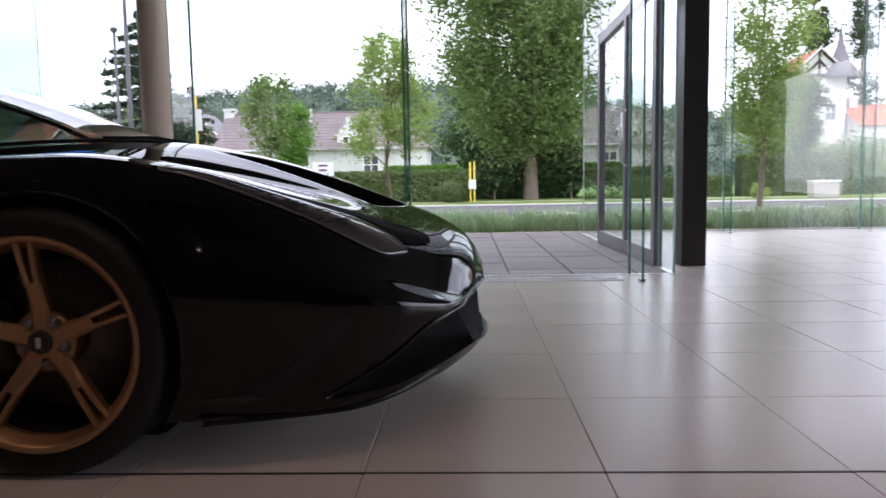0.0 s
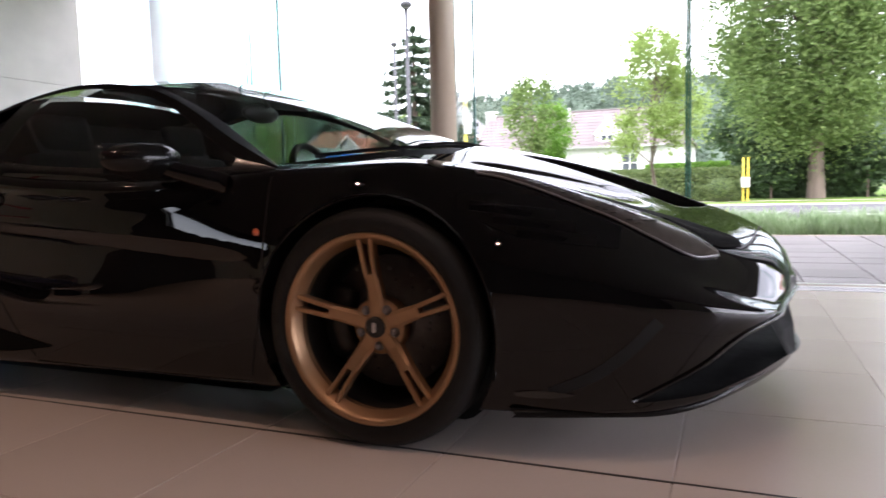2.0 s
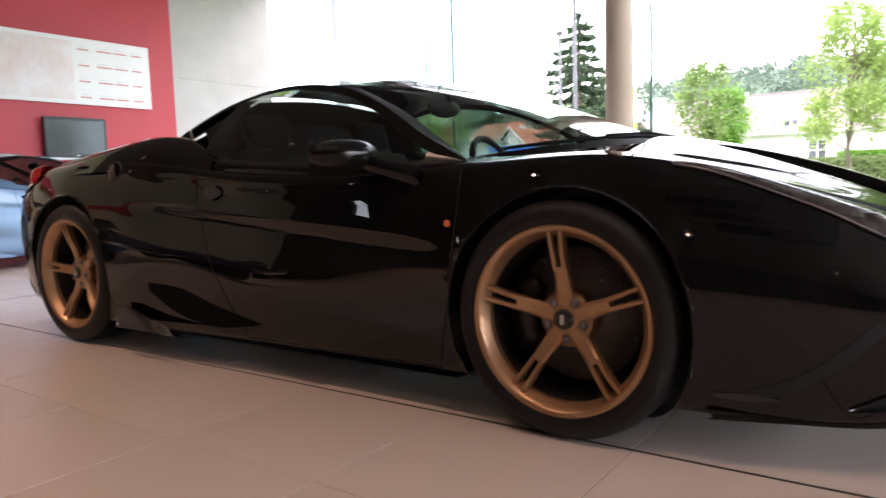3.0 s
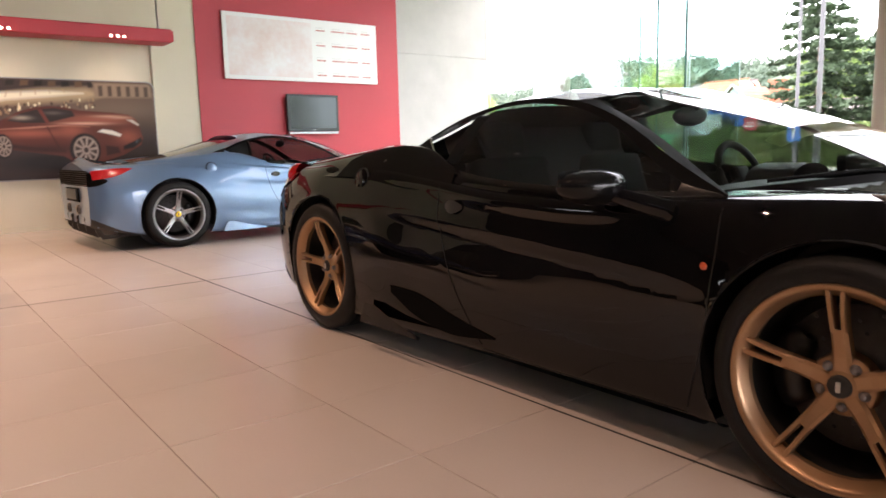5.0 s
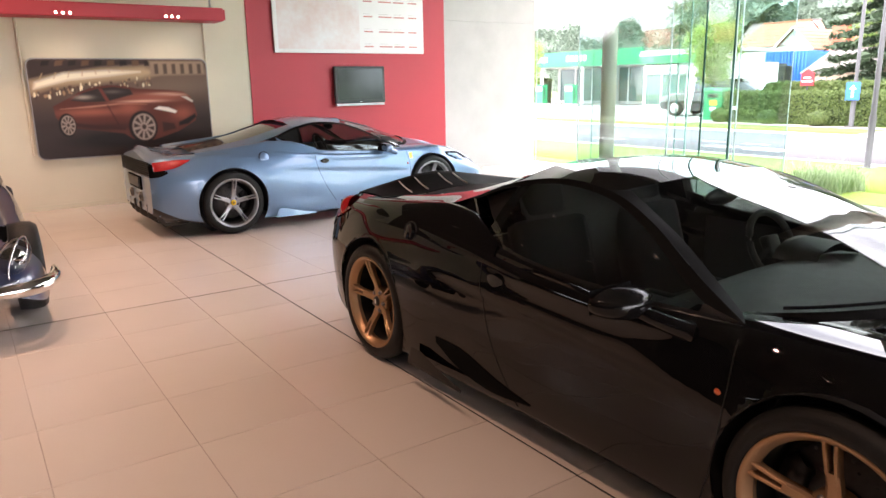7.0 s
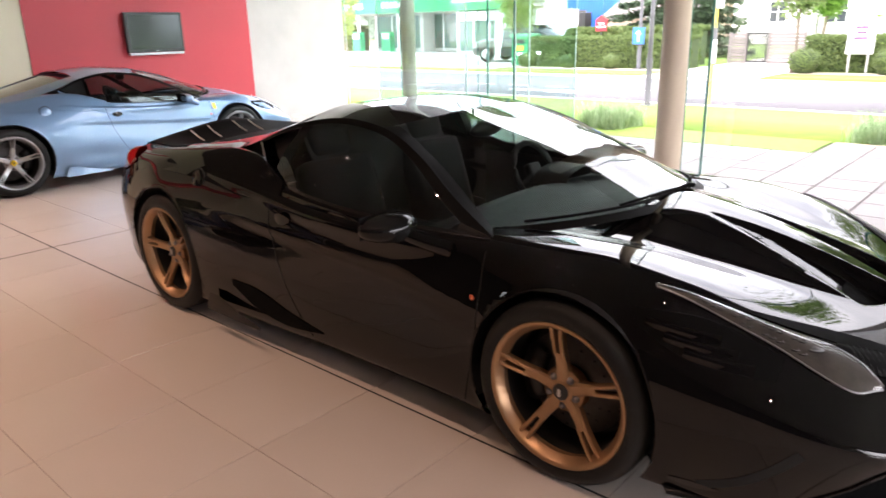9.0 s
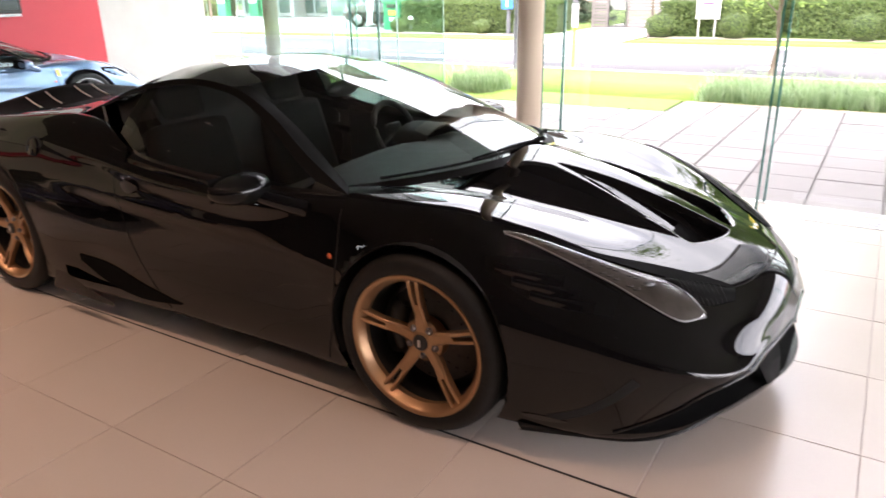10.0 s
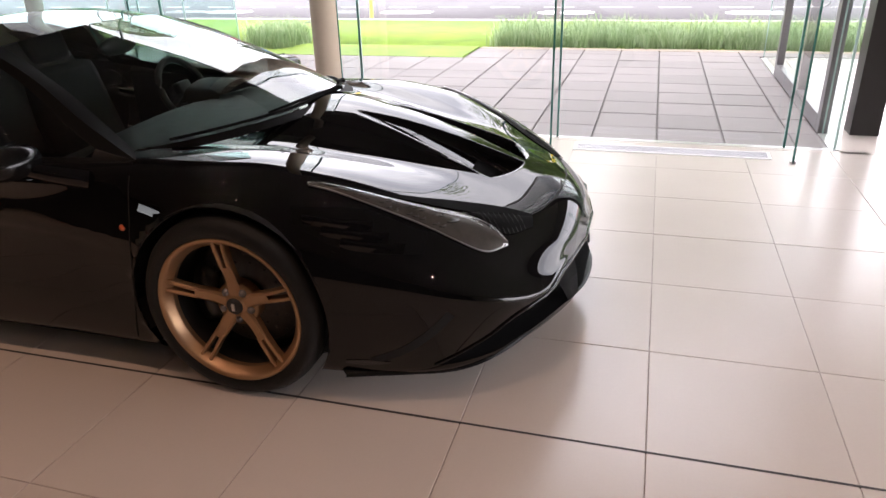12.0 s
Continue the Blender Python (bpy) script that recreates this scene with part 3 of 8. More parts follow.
    lay(car * 0.7 * soft_shape(u, v, [(0.14, 0.50), (0.30, 0.525), (0.46, 0.545), (0.62, 0.525), (0.46, 0.532), (0.30, 0.508)], 0.008), (0.62, 0.26, 0.17))
    lay(car * 0.8 * soft_shape(u, v, [(0.20, 0.36), (0.34, 0.315), (0.48, 0.285), (0.48, 0.265), (0.33, 0.285), (0.20, 0.32)], 0.012), (0.030, 0.010, 0.008))
    lay(car * 0.7 * soft_shape(u, v, [(0.40, 0.53), (0.43, 0.40), (0.455, 0.30), (0.445, 0.30), (0.42, 0.40), (0.39, 0.53)], 0.006), (0.05, 0.012, 0.009))
    lay(car * 0.8 * glow(0.52, 0.49, 0.07, 0.07), (0.36, 0.10, 0.06))
    lay(car * 0.8 * glow(0.83, 0.42, 0.07, 0.08), (0.33, 0.085, 0.05))
    lay(car * 0.9 * glow(0.38, 0.30, 0.20, 0.045), (0.045, 0.012, 0.009))
    lay(car * 0.8 * glow(0.60, 0.56, 0.12, 0.014), (0.85, 0.45, 0.32))
    lay(car * 0.6 * glow(0.80, 0.62, 0.07, 0.012), (0.66, 0.36, 0.25))
    lay(soft_shape(u, v, [(0.20, 0.585), (0.27, 0.66), (0.35, 0.70), (0.44, 0.715), (0.53, 0.69), (0.545, 0.635), (0.47, 0.60), (0.39, 0.565), (0.28, 0.565)], 0.007), (0.028, 0.016, 0.014))
    lay(0.7 * glow(0.27, 0.615, 0.045, 0.02), (0.50, 0.40, 0.32))
    lay(0.6 * glow(0.43, 0.665, 0.05, 0.018), (0.16, 0.12, 0.10))
    lay(soft_shape(u, v, [(0.355, 0.70), (0.375, 0.70), (0.41, 0.57), (0.39, 0.565)], 0.006), (0.16, 0.035, 0.022))
    lay(soft_shape(u, v, [(0.66, 0.475), (0.71, 0.455), (0.785, 0.42), (0.795, 0.445), (0.745, 0.485), (0.69, 0.50)], 0.008), (0.80, 0.72, 0.64))
    lay(soft_shape(u, v, [(0.83, 0.60), (0.865, 0.60), (0.90, 0.55), (0.895, 0.535), (0.86, 0.57)], 0.008), (0.60, 0.50, 0.42))
    lay(soft_shape(u, v, [(0.80, 0.28), (0.86, 0.30), (0.912, 0.37), (0.905, 0.41), (0.85, 0.36), (0.80, 0.32)], 0.01), (0.018, 0.010, 0.009))
    lay(0.8 * soft_shape(u, v, [(0.70, 0.22), (0.78, 0.25), (0.77, 0.31), (0.70, 0.33)], 0.012), (0.03, 0.012, 0.01))
    for cx, cy, rx, ry in ((0.167, 0.335, 0.043, 0.115), (0.585, 0.285, 0.078, 0.165)):
        lay(oval(cx, cy, rx * 1.14, ry * 1.12), (0.014, 0.009, 0.008))
        lay(oval(cx + 0.004, cy, rx * 0.92, ry * 0.92), (0.33, 0.24, 0.19))
        lay(oval(cx + 0.004, cy, rx * 0.80, ry * 0.80), (0.05, 0.032, 0.026))
        for k in range(10):
            a = radians(36 * k + 8)
            for q in (0.25, 0.42, 0.58, 0.72):
                lay(0.9 * oval(cx + 0.004 + q * rx * math.cos(a), cy + q * ry * math.sin(a), rx * 0.13, ry * 0.13, 0.6), (0.36, 0.27, 0.22))
    return rgb


NU, NV = 230, 130
uu, vv = np.meshgrid(np.linspace(0, 1, NU), np.linspace(0, 1, NV))
# rounded corners of the sheet
inset = np.clip(0.09 - np.minimum(vv, 1 - vv) * PH, 0, None)
shrink = 0.09 - np.sqrt(np.maximum(0.0, 0.09 ** 2 - inset ** 2))
xs = 0.015 + shrink + uu * (PW - 2 * shrink)
me = bpy.data.meshes.new("print")
me.from_pydata(np.stack([xs.ravel(), np.full(NU * NV, 0.0525), (0.015 + vv * PH).ravel()], 1).tolist(), [], [(j * NU + i, j * NU + i + 1, (j + 1) * NU + i + 1, (j + 1) * NU + i) for j in range(NV - 1) for i in range(NU - 1)])
ink = me.color_attributes.new("ink", "FLOAT_COLOR", "POINT")
ink.data.foreach_set("color", np.concatenate([print_colours(uu, vv).reshape(-1, 3), np.ones((NU * NV, 1))], 1).ravel())
M_PRINT, pt, pb = material("photographic_print")
pa = pt.nodes.new("ShaderNodeAttribute")
pa.attribute_name = "ink"
pt.links.new(pa.outputs["Color"], pb.inputs["Base Color"])
pb.inputs["Roughness"].default_value, pb.inputs["Specular IOR Level"].default_value = 0.4, 0.15
me.materials.append(M_PRINT)
sheet_print = new("print", me)
sheet_print.parent = photo
sheet_print["label"] = "night street print with a red coupe"

# red lighting beam on thin hangers above the photograph
beam = empty("lighting_beam", pose(0, 0, 0), "red ceiling-hung lighting beam with round spots, ending before the red panel", "light fitting")
part("beam_body", box(-9.95, -9.55, -4.0, 3.82, 2.49, 2.67, 0.02), M_RED, beam)
part("end_cap", box(-9.93, -9.57, 3.82, 3.85, 2.51, 2.65, 0.008), M_RED, beam)
M_SPOT = emitter("spot_glow", (1.0, 0.86, 0.66), 7.0)
for y in (0.42, 1.73, 3.04):
    for k in range(3):
        m = bmesh.new()
        add_revolve(m, [(0.0, -0.004), (0.015, -0.003), (0.018, 0.006)], 18)
        m.transform(Matrix.Translation((-9.548, y + 0.08 * k, 2.53)) @ pose(0, 0, 0, 0, 0, 90))
        sp = part("spot_lamp", m, M_SPOT, beam, "glowing round spot")
    wash = bpy.data.lights.new("wall_washer", "SPOT")
    wash.energy, wash.spot_size, wash.spot_blend, wash.shadow_soft_size, wash.color = 9, radians(110), 0.8, 0.05, (1.0, 0.84, 0.66)
    wl = new("wash_beam", wash)
    wl.parent, wl.matrix_local = beam, look((-9.62, y + 0.09, 2.47), (-10.2, y + 0.09, 1.2))
for y in (1.25, 3.7):
    part("hanger", tube([(-9.75, y, 2.66), (-9.75, y, CEIL)], 0.012, 8), M_ALU, beam)
for y in (1.32, 3.70):
    rod = structure("trim", tube([(WALL_X + 0.02, y, 0.75), (WALL_X + 0.02, y, 2.62)], 0.016, 8), M_PLASTER, "slim cream vertical cable cover on the wall", "cable cover")

# recessed ceiling lights of the showroom
M_LAMP = emitter("ceiling_lamp_glow", (1.0, 0.66, 0.46), 5.0)
lamp_rows = [(x, y) for x in (-8.0, -5.2, -2.4, 0.4, 3.2) for y in (-3.6, -1.2, 1.1)]
def ceiling_lamp(x, y):
    root = empty("ceiling_light", pose(x, y, CEIL), "round recessed warm ceiling spotlight", "ceiling light", "ceiling spotlights")
    m = bmesh.new()
    add_revolve(m, [(0.0, -0.004), (0.025, -0.004)], 24, "z")
    part("lamp", m, M_LAMP, root)
    m = bmesh.new()
    add_revolve(m, [(0.025, -0.002), (0.07, -0.012), (0.075, 0.0)], 24, "z")
    part("bezel", m, M_ALU, root, "thin metal bezel")
    lamp = bpy.data.lights.new("ceiling_spot", "SPOT")
    lamp.energy, lamp.spot_size, lamp.spot_blend, lamp.shadow_soft_size, lamp.color = 250, radians(100), 1.0, 0.012, (1.0, 0.67, 0.45)
    beam_lamp = new("spot_beam", lamp)
    beam_lamp.parent, beam_lamp.location = root, (0, 0, -0.02)
    return root


first = ceiling_lamp(*lamp_rows[0])
weak = next(ob.data for ob in first.children if ob.type == "LIGHT").copy()
weak.energy = 105
dim = weak.copy()
dim.energy = 95
for x, y in lamp_rows[1:]:
    other = copy_thing(first, pose(x, y, CEIL))
    if x > -5:
        for ob in other.children:
            if ob.type == "LIGHT":
                ob.data = dim if y < -3 else weak

# ---- sports car: body surface ----
# car space: x forward from the front axle, y to the left, z up; symmetric
XK = [1.12, 1.08, 0.97, 0.82, 0.6, 0.3, 0.0, -0.35, -0.8, -1.3, -1.8, -2.2, -2.65, -3.0, -3.25, -3.4, -3.46]
f_w = spline(XK, [0.24, 0.48, 0.71, 0.825, 0.90, 0.948, 0.962, 0.945, 0.935, 0.94, 0.958, 0.972, 0.975, 0.945, 0.885, 0.80, 0.70])
f_zb = spline(XK, [0.20, 0.17, 0.14, 0.125, 0.12, 0.122, 0.126, 0.126, 0.122, 0.120, 0.120, 0.124, 0.14, 0.16, 0.20, 0.24, 0.27])
f_zc = spline(XK, [0.43, 0.51, 0.592, 0.655, 0.738, 0.822, 0.868, 0.88, 0.86, 0.86, 0.88, 0.915, 0.925, 0.895, 0.915, 0.938, 0.915])
f_zs = spline(XK, [0.40, 0.44, 0.50, 0.575, 0.675, 0.775, 0.812, 0.80, 0.778, 0.795, 0.85, 0.892, 0.90, 0.885, 0.875, 0.86, 0.83])
f_ks = spline(XK, [0.55, 0.60, 0.66, 0.70, 0.735, 0.765, 0.785, 0.84, 0.925, 0.925, 0.875, 0.835, 0.81, 0.81, 0.81, 0.81, 0.81])
f_zm = spline(XK, [0.32, 0.35, 0.38, 0.42, 0.47, 0.50, 0.52, 0.48, 0.44, 0.44, 0.50, 0.56, 0.60, 0.60, 0.60, 0.60, 0.58])
f_dip = spline([1.12, 0.8, 0.3, -0.3, -0.8, -1.8, -2.4, -3.1, -3.46], [0.0, 0.016, 0.046, 0.022, 0.0, 0.0, 0.012, 0.02, 0.01])
f_chin = spline([1.12, 1.07, 0.97, 0.87, 0.72, 0.5], [0.72, 0.66, 0.74, 0.86, 0.92, 0.93])
S_KNOTS = [0.0, 0.10, 0.34, 0.50, 0.62, 0.80, 1.0]


def section(x):
    w, zb, zc, zs, ks, zm = f_w(x), f_zb(x), f_zc(x), f_zs(x), f_ks(x), f_zm(x)
    ys = w * ks
    ymid = ys * 0.52
    t = 0.52
    chin = f_chin(x)
    return [(w * (chin - 0.03), zb), (w * (chin + 0.035), zb + 0.035), (w, zm), (w * (0.45 * ks + 0.553), zs - 0.075 - 0.03 * smoothstep(-0.2, -1.0, x) * smoothstep(-2.0, -1.4, x)), (ys, zs),
            (ymid, zc * (1 - t * t) + zs * t * t - f_dip(x)), (0.0, zc)]


def hermite(ks, vs, s):
    i = 0
    while i < len(ks) - 2 and s > ks[i + 1]:
        i += 1

    def slope(j, c):
        if j == 0:
            return (vs[1][c] - vs[0][c]) / (ks[1] - ks[0])
        if j == len(ks) - 1:
            return 0.0 if c == 1 else (vs[-1][c] - vs[-2][c]) / (ks[-1] - ks[-2])
        return (vs[j + 1][c] - vs[j - 1][c]) / (ks[j + 1] - ks[j - 1])
    h = ks[i + 1] - ks[i]
    u = (s - ks[i]) / h
    return tuple((2 * u ** 3 - 3 * u ** 2 + 1) * vs[i][c] + (u ** 3 - 2 * u ** 2 + u) * h * slope(i, c) + (3 * u ** 2 - 2 * u ** 3) * vs[i + 1][c] + (u ** 3 - u ** 2) * h * slope(i + 1, c) for c in (0, 1))


def scoop_depth(x, y):
    """The two wedge-shaped air channels pressed into the bonnet."""
    a = abs(y)
    if not 0.16 < x < 0.85:
        return 0.0
    u = (x - 0.16) / 0.69
    outer, inner = 0.118 + 0.150 * u, 0.108 - 0.083 * u
    side = smoothstep(outer + 0.010, outer - 0.010, a) * smoothstep(inner - 0.010, inner + 0.016, a)
    end = smoothstep(0.855 - 1.45 * a * a, 0.800 - 1.45 * a * a, x)
    return 0.082 * (u ** 1.2) * side * end


def centre_rise(x, y):
    """The flat centre of the bonnet stands above a valley along each wing."""
    a = abs(y)
    if not -0.40 < x < 0.80 or a > 0.62:
        return 0.0
    valley = 0.485 - 0.30 * x
    crest = min(0.25, valley - 0.03)
    drop = 0.15 * (valley - crest) * smoothstep(-0.40, -0.05, x) * smoothstep(0.80, 0.55, x)
    u = min(1.0, max(0.0, (valley - a) / (valley - crest)))
    u += 0.06 * math.sin(2 * math.pi * u) * -0.8
    out = smoothstep(valley + 0.14, valley, a)
    return drop * (u - 0.55) * (out if a > valley else 1.0)


# lower and upper edge of the wide air intake across the nose
MOUTH_X = 0.70
f_lo, f_hi = spline([0.70, 0.90, 1.02, 1.11], [0.170, 0.176, 0.188, 0.200]), spline([0.70, 0.86, 0.97, 1.11], [0.176, 0.262, 0.340, 0.382])


def body_point(x, s):
    y, z = hermite(S_KNOTS, section(x), s)
    # sharp crease along the door and a scallop below it
    if s < 0.62 and -2.25 < x < -0.25:
        e = smoothstep(-2.2, -1.75, x) * smoothstep(-0.25, -0.6, x)
        line = 0.545 + 0.115 * (-x - 0.3) / 1.4
        y -= 0.015 * e * smoothstep(line + 0.006, line - 0.035, z) * smoothstep(line - 0.33, line - 0.10, z)
        y -= 0.018 * smoothstep(-1.25, -1.9, x) * e * math.exp(-((z - 0.33) / 0.09) ** 2)
    z += centre_rise(x, y) - scoop_depth(x, y) if s > 0.6 else 0.0
    return Vector((x, y, z))


def top_z(x, y):
    """Height of the upper surface at a place in plan."""
    lo, hi = 0.52, 1.0
    for _ in range(22):
        mid = (lo + hi) / 2
        if body_point(x, mid).y > abs(y):
            lo = mid
        else:
            hi = mid
    return body_point(x, (lo + hi) / 2).z


def side_y(x, z):
    """Half width of the flank at a height."""
    lo, hi = 0.02, 0.62
    for _ in range(22):
        mid = (lo + hi) / 2
        if body_point(x, mid).z < z:
            lo = mid
        else:
            hi = mid
    return body_point(x, (lo + hi) / 2).y


ARCHES = ((0.0, 0.34, 0.372), (-2.65, 0.345, 0.388))
CABIN_X = (-2.05, -0.50)


def flank_s(x, z):
    """The place round the section at which the flank reaches a height."""
    lo, hi = 0.0, 0.62
    for _ in range(24):
        mid = (lo + hi) / 2
        if body_point(x, mid).z < z:
            lo = mid
        else:
            hi = mid
    return (lo + hi) / 2


def body_shell():
    xs = sorted({round(1.12 - 4.58 * k / 170, 4) for k in range(171)} | {1.115, 1.105, 1.095, -3.455} | {round(0.14 + 0.009 * k, 4) for k in range(80)}, reverse=True)
    ss = [0.62 * k / 52 for k in range(52)] + [0.62 + 0.38 * k / 100 for k in range(101)]
    bm = bmesh.new()
    rows = []
    k_lo, k_hi = 9, 19

    def levels(x):
        """Section steps that run along both edges of the mouth."""
        e = smoothstep(MOUTH_X - 0.12, MOUTH_X, x)
        if e == 0:
            return ss
        xm = max(x, MOUTH_X)
        a = ss[k_lo] + (flank_s(xm, f_lo(xm)) - ss[k_lo]) * e
        b = ss[k_hi] + (flank_s(xm, f_hi(xm)) - ss[k_hi]) * e
        return [a * k / k_lo for k in range(k_lo)] + [a + (b - a) * k / (k_hi - k_lo) for k in range(k_hi - k_lo)] + [b + (0.62 - b) * k / (52 - k_hi) for k in range(52 - k_hi)] + ss[52:]
    for x in xs:
        half = [body_point(x, s) for s in levels(x)]
        row = [bm.verts.new((p.x, -p.y, p.z)) for p in half] + [bm.verts.new((p.x, p.y, p.z)) for p in half[-2::-1]]
        rows.append(row)

    def arch(v):
        for cx, cz, r in ARCHES:
            if abs(v.y) > 0.55 and math.hypot(v.x - cx, v.z - cz) < r:
                return cx, cz, r
        return None
    edge = set()
    for a, b in zip(rows, rows[1:]):
        for i in range(len(a) - 1):
            q = (a[i], b[i], b[i + 1], a[i + 1])
            c = sum((v.co for v in q), Vector()) / 4
            cabin = CABIN_X[0] < c.x < f_cowl(abs(c.y)) - 0.02 and c.z > 0.7 and abs(c.y) < (0.72 if c.x > -0.6 else 0.80)
            inside = [arch(v.co) for v in q]
            mouth = c.x > MOUTH_X and k_lo <= min(i, len(a) - 2 - i) < k_hi
            if cabin or mouth or all(inside):
                continue
            f = bm.faces.new(q)
            f.smooth = True
            for v, ins in zip(q, inside):
                if ins:
                    edge.add((v, ins))
    for v, (cx, cz, r) in edge:
        d = Vector((v.co.x - cx, 0, v.co.z - cz))
        if d.length > 1e-4:
            d = d.normalized() * r
            v.co.x, v.co.z = cx + d.x, cz + d.z
    bmesh.ops.delete(bm, geom=[v for v in bm.verts if not v.link_faces], context="VERTS")
    # close the tail, and the nose above and below the mouth
    bm.faces.new([bm.verts.new(v.co) for v in rows[-1] if v.is_valid])
    tip = [bm.verts.new(v.co) if v.is_valid else None for v in rows[0]]
    last = len(tip) - 1
    for k in range(last // 2):
        q = [tip[k], tip[k + 1], tip[last - k - 1], tip[last - k]]
        if not k_lo <= k < k_hi and None not in q:
            bm.faces.new(list(dict.fromkeys(q)))
    return bm


def overlay_top(inner, outer, lift, n=24, m=8):
    """A thin skin on the upper surface between two plan curves, mirrored by the caller."""
    a, b = curve3([(x, y, 0) for x, y in inner], n), curve3([(x, y, 0) for x, y in outer], n)
    rows = []
    for p, q in zip(a, b):
        r = []
        for k in range(m + 1):
            v = p.lerp(q, k / m)
            bulge = lift + 0.006 * math.sin(math.pi * k / m)
            r.append((v.x + bulge * 0.4, v.y, top_z(v.x, v.y) + bulge))
        rows.append(r)
    return rows


def overlay_side(low, high, lift, n=24, m=6, side=-1):
    a, b = curve3([(x, 0, z) for x, z in low], n), curve3([(x, 0, z) for x, z in high], n)
    rows = []
    for p, q in zip(a, b):
        r = []
        for k in range(m + 1):
            v = p.lerp(q, k / m)
            r.append((v.x, side * (side_y(v.x, v.z) + lift), v.z))
        rows.append(r)
    return rows


def mirrored(rows, side):
    return [[(x, side * abs(y), z) for x, y, z in r] for r in rows] if side < 0 else [[(x, abs(y), z) for x, y, z in r][::-1] for r in rows]


def loft(curves, n, m):
    """A smooth sheet through curves with matching ends, n points along and m across."""
    cs = [curve3(c, n) for c in curves]
    return [curve3([c[i] for c in cs], m) for i in range(n)]


def full(right):
    """A curve over the whole width from its right half, which ends on the centre line."""
    return [(x, -abs(y), z) for x, y, z in right] + [(x, abs(y), z) for x, y, z in right[-2::-1]]


RAIL = [(-0.38, 0.775, 0.80), (-0.62, 0.722, 0.915), (-0.88, 0.648, 1.052), (-1.14, 0.588, 1.136), (-1.45, 0.580, 1.162), (-1.78, 0.608, 1.108), (-2.02, 0.655, 1.015)]
BELT = [(-0.38, 0.775, 0.80), (-0.75, 0.835, 0.80), (-1.15, 0.86, 0.815), (-1.50, 0.845, 0.845), (-1.80, 0.77, 0.905), (-2.02, 0.655, 1.015)]
COWL = [(-0.44, 0.705, 0.812), (-0.22, 0.54, 0.842), (-0.05, 0.27, 0.864), (-0.01, 0.0, 0.872)]
HEAD = [(-1.10, 0.528, 1.142), (-1.04, 0.35, 1.172), (-1.01, 0.18, 1.186), (-1.00, 0.0, 1.190)]
f_cowl = spline([q[1] for q in COWL][::-1], [q[0] for q in COWL][::-1])


def between(c1, c2, t, lift):
    n = 9
    a, b = curve3(c1, n), curve3(c2, n)
    return [tuple(p.lerp(q, t) + Vector((0, 0, lift))) for p, q in zip(a, b)]


def rounded_bar(pts, r, sides=8):
    return tube(curve3(pts, 14), r, sides)


def seat_mesh():
    bm = bmesh.new()
    add_box(bm, -0.25, 0.27, -0.23, 0.23, 0.0, 0.16, 0.05)
    b2 = box(-0.07, 0.07, -0.24, 0.24, 0, 0.62, 0.06)
    join(bm, b2, pose(-0.27, 0, 0.06, 0, -18, 0))
    b3 = box(-0.05, 0.05, -0.13, 0.13, 0, 0.17, 0.045)
    join(bm, b3, pose(-0.47, 0, 0.66, 0, -14, 0))
    for s in (-1, 1):
        join(bm, box(-0.22, 0.24, -0.035, 0.035, 0.0, 0.22, 0.03), pose(0, s * 0.23, 0.02))
    for f in bm.faces:
        f.smooth = True
    return bm


WHEEL_CACHE = {}


